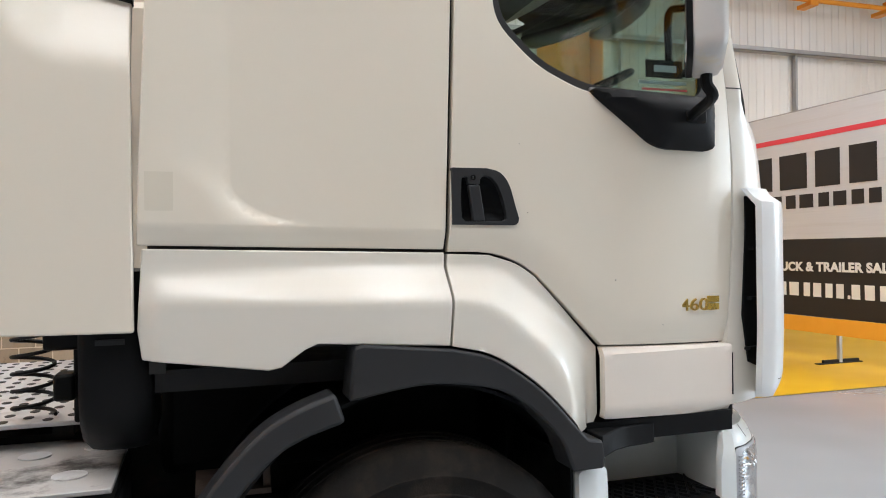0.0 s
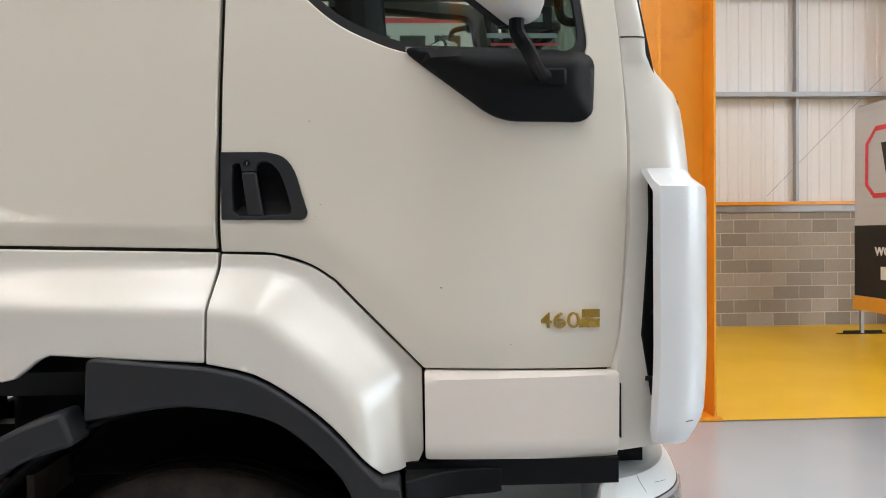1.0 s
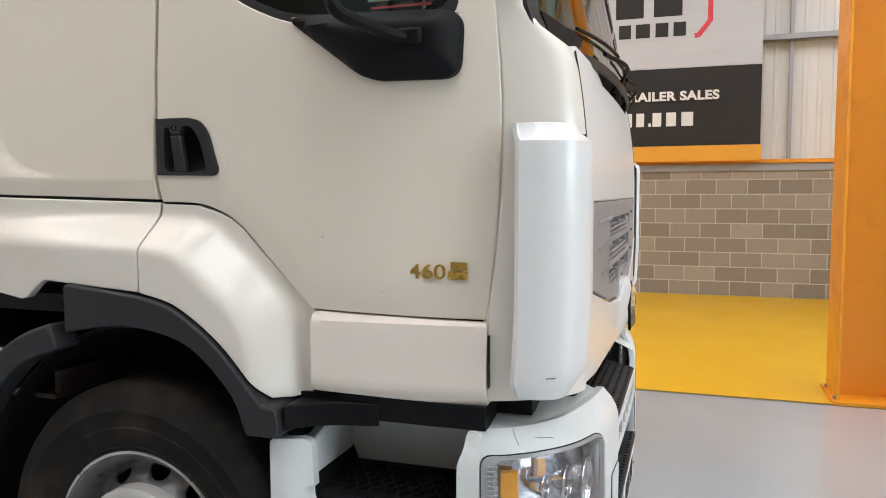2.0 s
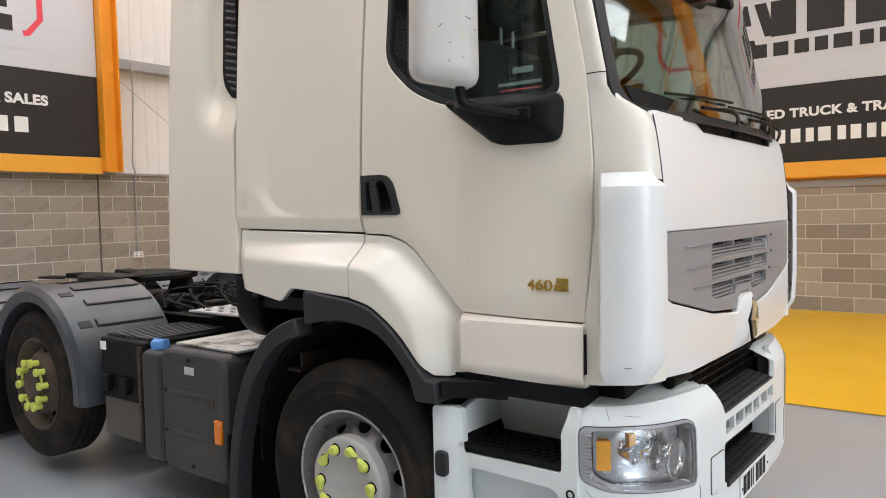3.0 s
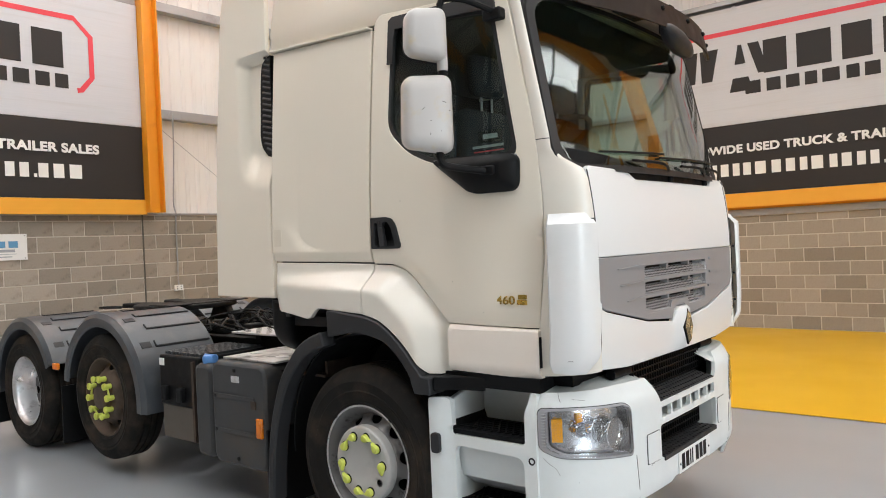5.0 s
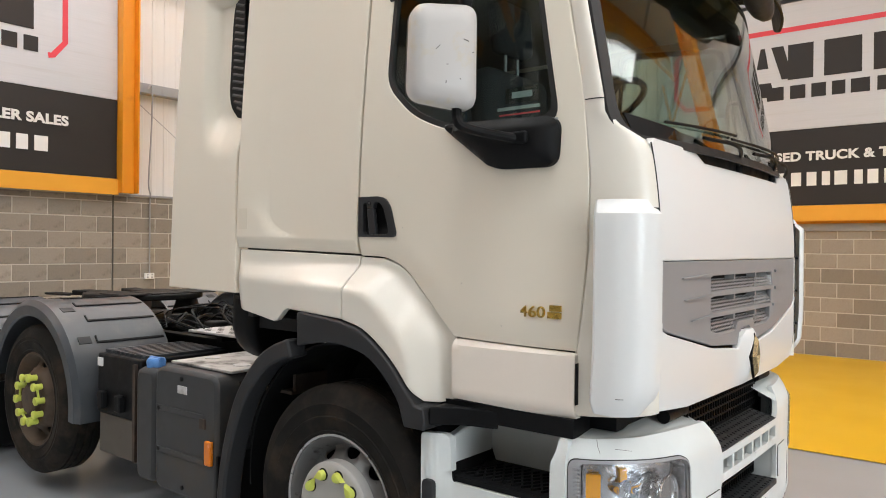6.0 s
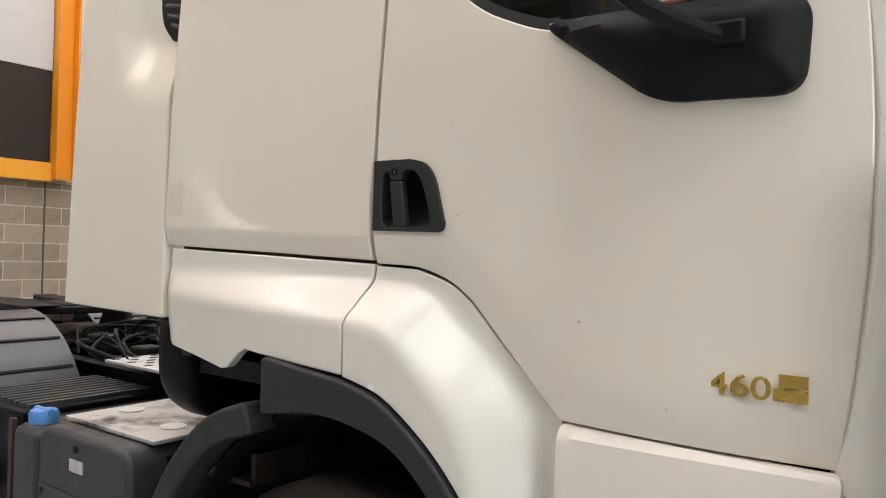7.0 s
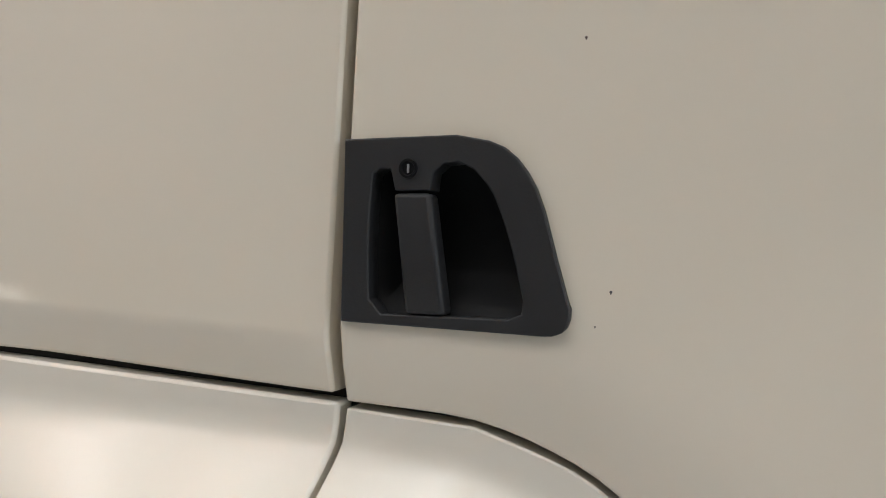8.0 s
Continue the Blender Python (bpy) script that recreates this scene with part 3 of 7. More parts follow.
banner("banner", (-0.31, Y1 - 0.14, 2.10), 0, 1.05, "silver, charcoal and orange advertising banner on the long wall")
banner("banner", (X0 + 0.14, 2.06 - 2.9, 2.36), 90, 1.0, "silver, charcoal and orange advertising banner on the rear wall")
stand, stand_m = banner("banner", (7.5, 5.72, 0.40), -90, 0.955, "silver, charcoal and orange advertising banner on a standing frame")
for u in (-2.46, -0.75, 1.05, 2.86):
    y = 5.72 - u
    part("frame_post", boxes((7.56, 7.61, y - 0.025, y + 0.025, 0.012, 3.52)), RAIL, stand, "grey steel post")
    part("frame_foot", boxes((7.2, 7.95, y - 0.04, y + 0.04, 0.0, 0.012), (7.3, 7.9, y - 0.02, y + 0.02, 0.012, 0.05)), STEEL, stand, "dark steel foot")
for z in (0.5, 3.47):
    part("frame_bar", boxes((7.535, 7.56, 2.83, 8.2, z, z + 0.05)), RAIL, stand)

# ---- wall things ----
plate = thing("wall_sign", "white company sign with blue and grey print", "sign", (X0, 0.0, 1.71))
part("board", boxes((X0 + 0.006, X0 + 0.016, -0.95, 0.36, 1.715, 2.075)), WHITE, plate, bevel=0.002)
for k, w in enumerate((0.13, 0.14, 0.12, 0.13, 0.12)):
    y = 0.36 - 0.20 - (4 - k) * 0.165
    part("name_block", boxes((X0 + 0.017, X0 + 0.019, y - w / 2 + 0.02, y + w / 2 + 0.02, 1.885, 1.975)), SIGN_BLUE, plate)
for y0, y1, z0, z1 in ((-0.62, 0.20, 1.825, 1.862), (-0.55, 0.22, 1.795, 1.802), (-0.5, 0.16, 1.755, 1.768), (-0.7, -0.3, 2.02, 2.035)):
    part("print_bar", boxes((X0 + 0.017, X0 + 0.019, y0, y1, z0, z1)), SIGN_GREY, plate)
for y, z in ((0.33, 2.05), (0.33, 1.74)):
    bm = bmesh.new()
    lathe(bm, [(0.009, 0.016), (0.009, 0.020), (0.004, 0.022)], (X0, y, z), "x", 10)
    part("screw", bm, RAIL, plate)

socket = thing("wall_socket", "white double socket at the foot of a grey conduit", "socket", (X0, 2.64, 1.10))
part("face_plate", boxes((X0 + 0.004, X0 + 0.045, 2.565, 2.715, 1.11, 1.20)), WHITE, socket, bevel=0.006)
for y in (2.605, 2.675):
    part("switch", boxes((X0 + 0.046, X0 + 0.05, y - 0.012, y + 0.012, 1.165, 1.185)), RAIL, socket)
    part("pin_hole", boxes((X0 + 0.046, X0 + 0.047, y - 0.01, y + 0.01, 1.13, 1.145)), BLACK, socket)
bm = bmesh.new()
tube(bm, curve_points([(X0 + 0.03, 2.64, 1.20), (X0 + 0.03, 2.64, 2.2), (X0 + 0.045, 2.64, 2.36), (X0 + 0.06, 2.60, 2.5), (X0 + 0.10, 2.58, 2.7), (X0 + 0.13, 2.60, 3.4), (X0 + 0.14, 2.60, 3.95), (X0 + 0.15, 2.56, 3.99), (X0 + 0.15, 2.53, 3.93)]), 0.012, 8)
tagged(finish(bm, "conduit", RAIL), "thin grey cable conduit clipped to the wall", "conduit")
for a, b in (((X0 + 0.2, 2.34, 3.70), (X0 + 0.05, 4.2, 2.45)), ((6.6, Y1 - 0.03, 2.2), (8.6, Y1 - 0.03, 4.2))):
    bm = bmesh.new()
    tube(bm, [a, b], 0.005, 6)
    tagged(finish(bm, "brace_wire", RAIL), "thin grey bracing wire on the cladding", "wire")

# ---- the truck: a three-axle tractor unit, front at +x, front axle at x = 0.02 ----
YC, HW, YF = -0.07, 1.08, -0.105  # middle of the cab, half its width, middle of its front
truck = thing("truck", "white three-axle tractor unit with sleeper cab and high roof, parked", "truck", (0, YC, 0))

# lower edge of the upper cab body: sleeper, then down along the front wing, then the door's foot
LOW = [(-0.72, 1.612), (0.10, 1.590), (0.232, 1.585), (0.323, 1.557), (0.384, 1.518), (0.603, 1.290), (1.10, 1.274)]
SEAM = 0.104


def seg_dist(p, line):
    best = 9.0
    p = Vector(p)
    for a, b in zip(line, line[1:]):
        a, b = Vector(a), Vector(b)
        t = max(0.0, min(1.0, (p - a).dot(b - a) / (b - a).length_squared))
        best = min(best, (p - a - (b - a) * t).length)
    return best


def body_half(x, z):
    """Half the cab's width at a place of its side: tapers to the front and the roof, folds in at its lower edge."""
    w = HW - 0.055 * max(0.0, (x - 0.7) / 0.42) ** 2 - 0.04 * max(0.0, (z - 1.95) / 0.9) ** 1.5
    d = seg_dist((x, z), LOW)
    fold = smooth01((x - 0.12) / 0.40)
    w -= (0.36 - 0.17 * fold) * max(0.0, 0.060 + 0.02 * fold - d)
    if x < 0.1:
        # the sunk field of the sleeper's side
        u, v = x + 0.503, max(0.0, z - 1.660 + 0.026 * x)
        deep = u
        if u < 0.25 and v < 0.11:
            q = math.hypot(1 - u / 0.25, 1 - v / 0.11)
            deep = (1 - q) * q / max(1e-6, math.hypot((0.25 - u) / 0.0625, (0.11 - v) / 0.0121))
        wide = 0.065 + 0.14 * smooth01((v - 0.07) / 0.12)
        w -= 0.021 * min(1.0, max(0.0, 1 + deep / wide)) ** 2 * (1 - smooth01((z - 2.15) / 0.6)) * (1 - smooth01((x + 0.40) / 0.50))
    return w


def side_at(side, grow=0.0):
    return lambda x, z: (x, YC + side * (body_half(x, z) + grow), z)


def smooth_line(pts, steps=5):
    return [(p.x, p.y) for p in curve_points([(a, b, 0) for a, b in pts], steps)]


WING_TOP = smooth_line([(SEAM, 1.590), (0.232, 1.585), (0.323, 1.557), (0.384, 1.518)], 4) + [(0.603, 1.292)]
DOOR_FRONT = smooth_line([(1.094, 1.276), (1.112, 1.40), (1.130, 1.62), (1.134, 1.87), (1.112, 2.15), (1.076, 2.356), (0.995, 2.78)], 4)
DOOR = WING_TOP + DOOR_FRONT + [(0.975, 2.822), (0.60, 2.868)] + rounded([(0.60, 2.87), (0.158, 2.905), (0.150, 2.5)], 0.09)[7:11] + [(0.150, 2.70), (0.118, 2.0)]
WINDOW = rounded([(0.285, 2.835), (0.250, 2.28), (0.39, 2.145), (0.56, 2.072), (1.035, 2.058), (0.918, 2.775)], 0.07)
HANDLE_RIM = [(0.112, 1.838), (0.22, 1.838), *smooth_line([(0.22, 1.838), (0.262, 1.826), (0.290, 1.79), (0.308, 1.73), (0.318, 1.695)], 3)[1:], *rounded([(0.318, 1.72), (0.322, 1.664), (0.25, 1.668)], 0.03)[6:12], (0.112, 1.668)]
HANDLE_RIM = [(x, 1.668 + (z - 1.668) * 0.968) for x, z in HANDLE_RIM]
HANDLE_HOLE = [(0.215 + (x - 0.215) * (0.93 if x > 0.215 else 0.84), 1.752 + (z - 1.752) * 0.93) for x, z in HANDLE_RIM]
SLEEPER = [(-0.735, 1.618), (SEAM - 0.012, 1.597), (0.106, 2.0), (0.138, 2.70), (0.142, 2.83), (-0.69, 2.868), (-0.705, 2.3)]

# crease along the folded lower edge of the door
FOLD = smooth_line([(0.125, 1.651), (0.240, 1.652), (0.350, 1.625), (0.434, 1.576), (0.52, 1.488), (0.60, 1.404)], 4)
# crease round the lower corner of the sleeper's sunk field
FIELD = []
for h in (0.0, 0.006):
    corner = [(0.25 * (1 - math.cos(radians(k))), 0.11 * (1 - math.sin(radians(k)))) for k in range(0, 72, 6)]
    FIELD.append([(u - 0.503 + h, v + h + 1.660 - 0.026 * (u - 0.503)) for u, v in [(0.0, 0.45), (0.0, 0.28)] + corner])
for side in (-1, 1):
    inward = (0, -side * 0.03, 0)
    door = part("door", sheet(DOOR, side_at(side), inward, 0.036, [WINDOW, HANDLE_HOLE], [FOLD]), PAINT_WARM, truck, "off-white painted cab door", bevel=0.004)
    part("sleeper_side", sheet(SLEEPER, side_at(side), inward, 0.016, lines=[[(-0.722, 1.615 + h), (0.084, 1.594 + h)] for h in (0.057, 0.064)] + FIELD), PAINT_WARM, truck, "off-white side panel of the sleeper with a sunk field", bevel=0.004)
    part("window_seal", sheet(WINDOW, side_at(side, -0.004), (0, -side * 0.02, 0), 0.08, [[(0.60 + (x - 0.60) * 0.945, 2.42 + (z - 2.42) * 0.93) for x, z in WINDOW]]), SEAL, door, "black rubber window seal")
    pane = part("window_pane", sheet([(0.60 + (x - 0.60) * 0.97, 2.42 + (z - 2.42) * 0.965) for x, z in WINDOW], side_at(side, -0.016), (0, -side * 0.005, 0), 0.1), PANE, door, "green tinted side window")
    pane.visible_shadow = False
    part("sill_strip", sheet([(0.565, 2.080), (1.028, 2.066), (1.029, 2.075), (0.566, 2.089)], side_at(side, 0.006), (0, -side * 0.012, 0), 0.1), RAIL, door, "thin bright window sill strip")
    # weather shield along the top and rear of the window
    shield = [(0.262, 2.62), (0.272, 2.845), (0.30, 2.862), (0.90, 2.835), (0.93, 2.80), (0.935, 2.765), (0.32, 2.795), (0.305, 2.74), (0.30, 2.62)]
    part("wind_deflector", sheet(shield, side_at(side, 0.012), (0, -side * 0.01, 0), 0.1), TRIM, door, "dark smoked wind deflector")
    base = rounded([(0.545, 2.088), (0.770, 1.922), (0.820, 1.906), (1.036, 1.906), (1.044, 2.078)], 0.05)

    def bulge(x, z, side=side):
        d = min(seg_dist((x, z), [(0.545, 2.088), (0.770, 1.922), (0.82, 1.906), (1.036, 1.906), (1.044, 2.078)]), 0.06) / 0.06
        return (x, YC + side * (body_half(x, z) + 0.012 + 0.05 * d ** 0.6 * smooth01((2.10 - z) / 0.06)), z)
    part("mirror_base", sheet(base, bulge, inward, 0.02), BLACK, door, "black plastic mirror foot", bevel=0.004)
    # handle: rim, bowl behind it, bridge with the lock, grip
    yh = body_half(0.2, 1.75)
    hole = [*smooth_line([(0.140, 1.690), (0.138, 1.75), (0.141, 1.806)], 3), (0.148, 1.811), (0.158, 1.811), (0.163, 1.790), (0.197, 1.790), (0.199, 1.806), (0.208, 1.814), (0.222, 1.815),
            *smooth_line([(0.236, 1.808), (0.254, 1.785), (0.270, 1.740), (0.281, 1.695)], 3), (0.280, 1.683), (0.268, 1.678), (0.152, 1.677)]
    hole = [(x, 1.668 + (z - 1.668) * 0.962) for x, z in hole]
    handle = part("door_handle", sheet(HANDLE_RIM, side_at(side, 0.008), (0, -side * 0.022, 0), 0.03, [hole]), TRIM, truck, "dark grey recessed door handle", bevel=0.003)

    def bowl_at(x, z, side=side):
        d = min(seg_dist((x, z), HANDLE_HOLE + HANDLE_HOLE[:1]), 0.045) / 0.045
        return (x, YC + side * (yh - 0.006 - 0.034 * smooth01(d)), z)
    part("bowl", sheet(HANDLE_HOLE, bowl_at, (0, -side * 0.004, 0), 0.012), BLACK, handle, "black hollow behind the grip")
    bm = bmesh.new()
    sy = sorted((YC + side * (yh + 0.010), YC + side * (yh - 0.012)))
    prism(bm, [(0.162, 1.783), (0.197, 1.783), (0.213, 1.678), (0.176, 1.678)], *sy)
    part("grip", bm, TRIM, handle, bevel=0.004)
    bm = bmesh.new()
    lathe(bm, [(0.0085, side * 0.006), (0.0085, side * 0.0105), (0.0065, side * 0.0105), (0.0055, side * 0.0085)], (0.176, YC + side * yh, 1.8045), "y", 18)
    part("lock", bm, BLACK, handle, "small black key lock")
    ys = sorted((YC + side * (yh + 0.0085), YC + side * (yh + 0.0100)))
    part("key_slot", boxes((0.1752, 0.1768, *ys, 1.8007, 1.8083)), RAIL, handle)

# chips and specks in the paint of the door
CHIPS = [(0.327, 1.908, 0.0010), (0.351, 1.703, 0.0010), (0.339, 1.675, 0.0006), (0.647, 1.494, 0.0014), (0.821, 1.348, 0.0010)]
for x, z, r in CHIPS:
    bm = bmesh.new()
    prism(bm, [(x + r * math.cos(q) * (1.0 + 0.5 * math.sin(3 * q)), z + 1.6 * r * math.sin(q)) for q in [2 * math.pi * k / 9 for k in range(9)]], YC - body_half(x, z) - 0.0006, YC - body_half(x, z) + 0.002)
    part("paint_chip", bm, SCUFF, truck)
part("label_patch", sheet([(-0.712, 1.706), (-0.643, 1.706), (-0.643, 1.806), (-0.712, 1.806)], side_at(-1, 0.0008), (0, 0.002, 0), 0.03), PATCH, truck, "faded square left by a removed label")


def wing_half(x, z):
    """Half the width over the flared wing and skirt: swells below the body's lower edge."""
    near = [max(0.001, seg_dist((x, z), line)) for line in (LOW[:5], LOW[4:6], [(0.603, 1.29), (0.603, 1.0)])]
    d = sum(v ** -3 for v in near) ** (-1 / 3)
    d0 = 0.052 - 0.022 * smooth01((x + 0.6) / 0.7)
    t = max(0.0, min(1.0, (d - d0) / (0.142 - d0)))
    e = 0.22
    if t < e:
        rise = t * t / (2 * e)
    elif t > 1 - e:
        rise = 1 - e - (1 - t) ** 2 / (2 * e)
    else:
        rise = t - e / 2
    swell = 0.026 + 0.074 * smooth01((x + 0.80) / 0.75) - 0.022 * (1 - smooth01((x + 0.735) / 0.06))
    return HW - 0.022 + swell * rise / (1 - e) - 0.10 * max(0.0, d - 0.14) - 0.02 * smooth01((x - 0.42) / 0.18)


def wing_at(side, grow=0.0):
    return lambda x, z: (x, YC + side * (wing_half(x, z) + grow), z)


ARCH = smooth_line([(0.086, 1.326), (0.20, 1.298), (0.30, 1.238), (0.38, 1.172), (0.455, 1.09), (0.50, 1.042)], 3)
WING = [(SEAM, 1.584), (0.232, 1.579), *smooth_line([(0.232, 1.579), (0.320, 1.551), (0.381, 1.512)], 4)[1:], (0.598, 1.286), (0.600, 1.075), (0.585, 1.046), (0.54, 1.036), *ARCH[::-1], (0.092, 1.45)]
SKIRT_LINE = [(-0.722, 1.609), (SEAM - 0.008, 1.588), (0.086, 1.45), (0.080, 1.328), (-0.285, 1.350), (-0.318, 1.335), (-0.378, 1.290), (-0.41, 1.283), (-0.725, 1.322), (-0.735, 1.40)]
FLARE = [(-0.192, 1.338), (-0.170, 1.345), *[(a - 0.004, b - 0.006) for a, b in ARCH], (0.540, 1.030), (0.550, 0.965), (0.545, 0.945), (0.446, 0.945),
         *smooth_line([(0.440, 0.960), (0.405, 1.045), (0.31, 1.142), (0.222, 1.195), (0.085, 1.222), (-0.03, 1.222), (-0.205, 1.192)], 3)]
for side in (-1, 1):
    inward = (0, -side * 0.03, 0)
    part("wing", sheet(WING, wing_at(side), inward, 0.016), PAINT_MID, truck, "white swelling front wing panel", bevel=0.004)
    part("skirt", sheet(SKIRT_LINE, wing_at(side), inward, 0.018), PAINT_MID, truck, "white skirt under the sleeper", bevel=0.004)
    part("wheel_arch", sheet(FLARE, lambda x, z, s=side: (x, YC + s * (min(wing_half(min(x, 0.44), max(z, 1.10)), HW + 0.085) + 0.016), z), (0, -side * 0.12, 0), 0.04), TRIM, truck, "dark grey plastic wheel arch", bevel=0.008)
    # rear half of the front mudguard, round the wheel
    bm = bmesh.new()
    arc = smooth_line([(-0.245, 1.222), (-0.36, 1.180), (-0.46, 1.115), (-0.585, 0.972), (-0.66, 0.825), (-0.725, 0.62), (-0.755, 0.42), (-0.768, 0.19)], 4)
    inner_arc = []
    for i, (a, b) in enumerate(arc):
        p, q = Vector(arc[max(0, i - 1)]), Vector(arc[min(len(arc) - 1, i + 1)])
        w = (q - p).normalized() * (0.085 - 0.035 * i / len(arc))
        inner_arc.append((a - w.y, b + w.x))
    prism(bm, arc + inner_arc[::-1], YC + side * (HW + 0.085), YC + side * (HW - 0.02))
    part("mudguard", bm, TRIM, truck, "dark grey front mudguard", bevel=0.012, angle=50)
    bm = bmesh.new()
    full = [(0.02 + 0.63 * math.cos(a), 0.56 + 0.66 * math.sin(a)) for a in [radians(12 + 174 * k / 24) for k in range(25)]]
    prism(bm, full + [(p * 0.985 + 0.0003, q * 0.985 + 0.008) for p, q in full[::-1]], YC + side * (HW - 0.0), YC + side * 0.55)
    part("wheel_housing", bm, BLACK, truck, "black inner wheel housing", angle=60)
    # cream locker flap below the door
    flap = rounded([(0.604, 1.287), (1.104, 1.271), (1.101, 1.044), (0.604, 1.062)], 0.012)
    part("locker_flap", sheet(flap, lambda x, z, s=side: (x, YC + s * (HW - 0.022 - 0.03 * max(0, (x - 0.6) / 0.5) ** 2 + 0.022 * (smooth01((z - 1.04) / 0.05) * smooth01((1.29 - z) / 0.03))), z), inward, 0.02), CREAM, truck, "cream plastic locker flap", bevel=0.004)
    bm = bmesh.new()
    prism(bm, [(0.553, YC + side * (HW + 0.070)), (0.553, YC + side * (HW - 0.029)), (0.80, YC + side * (HW - 0.029)), (0.70, YC + side * (HW - 0.018)), (0.64, YC + side * (HW + 0.004)), (0.595, YC + side * (HW + 0.038))], 0.966, 1.034, "z")
    part("sill_end", bm, BLACK, truck, "black sill piece beside the wheel arch", bevel=0.006)
    part("under_sill", boxes((0.552, 1.10, min(YC + side * 0.55, YC + side * (HW - 0.03)), max(YC + side * 0.55, YC + side * (HW - 0.03)), 0.985, 1.05)), BLACK, truck, "black sill under the cab")

# dark inner walls of the cab close the joints between the panels
for side in (-1, 1):
    rows = []
    for x0, x1, z0, z1 in ((-0.71, 0.22, 1.33, 2.82), (0.22, 0.70, 1.33, 2.04), (0.70, 1.10, 1.10, 2.04)):
        w = HW - (0.055 if x0 > 0.6 else 0.0)
        a, b = YC + side * (w - 0.075), YC + side * (w - 0.055)
        rows.append((x0, x1, min(a, b), max(a, b), z0, z1))
    part("door_lining", boxes(*rows), INSIDE, truck, "grey inner lining")
part("cab_floor", boxes((-0.70, 1.22, YC - 0.96, YC + 0.96, 1.22, 1.28)), DASH, truck)
part("cab_rear_wall", boxes((-0.71, -0.67, YC - 1.02, YC + 1.02, 1.28, 2.86)), INSIDE, truck, "grey lined rear wall of the cab")
part("cab_headliner", boxes((-0.67, 1.02, YC - 0.98, YC + 0.98, 2.84, 2.87)), HEADLINER, truck)
# Black boxes fill the engine bay so the gaps under the cab read dark.
part("radiator_shroud", boxes((0.45, 1.22, YC - 0.66, YC + 0.66, 0.60, 1.0)), BLACK, truck, "black filler box low under the cab")
part("cab_subframe", boxes((0.5, 1.2, YC - 0.93, YC + 0.93, 1.003, 1.215)), BLACK, truck, "black filler box for the dark gap under the cab")
part("engine", boxes((-0.72, 0.445, YC - 0.5, YC + 0.5, 0.85, 1.21)), BLACK, truck, "black filler box behind the front axle", bevel=0.05)
part("flap_slot", boxes((1.1055, 1.1075, YC - HW + 0.030, YC - HW + 0.05, 1.10, 1.24)), BLACK, truck, "black slot beside the locker flap")

# ---- front of the cab ----


def front_x(y, z):
    v = abs(y) / 0.88
    return 1.364 - 0.020 * v ** 2 - 0.045 * max(0.0, (z - 1.60) / 0.42) ** 2 - 0.02 * max(0.0, (1.25 - z) / 0.2) ** 2


def front_at(grow=0.0):
    return lambda y, z: (front_x(y, z) + grow, YF + y, z)


HALF = 0.872
bonnet = [(-HALF, 1.588), (HALF, 1.588), (HALF, 1.985), (0.84, 2.000), (0.66, 1.998), (0.62, 1.955), (-0.42, 1.955), (-0.50, 1.995), (-0.845, 2.003), (-HALF, 1.985)]
part("bonnet", sheet(bonnet, front_at(), (-0.03, 0, 0), 0.05), PAINT_COOL, truck, "white front flap above the grille", bevel=0.005)
notch = [(0.105, 1.238), (0.085, 1.285), (0.045, 1.306), (-0.045, 1.306), (-0.085, 1.285), (-0.105, 1.238)]
BAND = [(-0.880, 1.5855), (-0.880, 1.41), (-0.862, 1.365), (-0.82, 1.348), (-0.40, 1.262), *notch[::-1], (0.40, 1.262), (0.82, 1.348), (0.862, 1.365), (0.880, 1.41), (0.880, 1.5855)]
slots = [[(-0.42, 1.468), (0.42, 1.468), (0.40, 1.528), (-0.42, 1.528)], [(-0.42, 1.388), (0.40, 1.388), (0.40, 1.448), (-0.42, 1.448)],
         [(-0.42, 1.318), (-0.30, 1.300), (-0.13, 1.300), (-0.10, 1.335), (0.10, 1.335), (0.13, 1.300), (0.30, 1.300), (0.38, 1.318), (0.38, 1.368), (-0.42, 1.368)]]
band = part("grille_band", sheet(BAND, front_at(-0.003), (-0.025, 0, 0), 0.06, slots), GRILLE, truck, "matt grey grille surround", bevel=0.004)
# A black box makes what lies behind the grille holes dark.
part("grille_back", boxes((1.24, 1.26, YF - 0.7, YF + 0.7, 1.24, 1.56)), BLACK, truck, "black box that darkens the space behind the grille")
LOWER = [(-HALF, 1.392), (-0.855, 1.355), (-0.81, 1.338), (-0.40, 1.252), (-0.12, 1.226), (-0.093, 1.275), (-0.05, 1.296), (0.05, 1.296), (0.093, 1.275), (0.12, 1.226), (0.40, 1.252), (0.81, 1.338), (0.855, 1.355), (HALF, 1.392),
         (HALF, 1.085), (0.60, 1.060), (-0.60, 1.060), (-HALF, 1.085)]
lower = part("lower_front", sheet(LOWER, lambda y, z: (front_x(y, z) + 0.012 * (1 - smooth01((1.40 - z) / 0.02)) + 0.035 * math.exp(-(y / 0.09) ** 2) * smooth01((1.32 - z) / 0.05) * smooth01((z - 1.04) / 0.10), YF + y, z), (-0.03, 0, 0), 0.03), PAINT_COOL, truck, "white lower front panel", bevel=0.005)


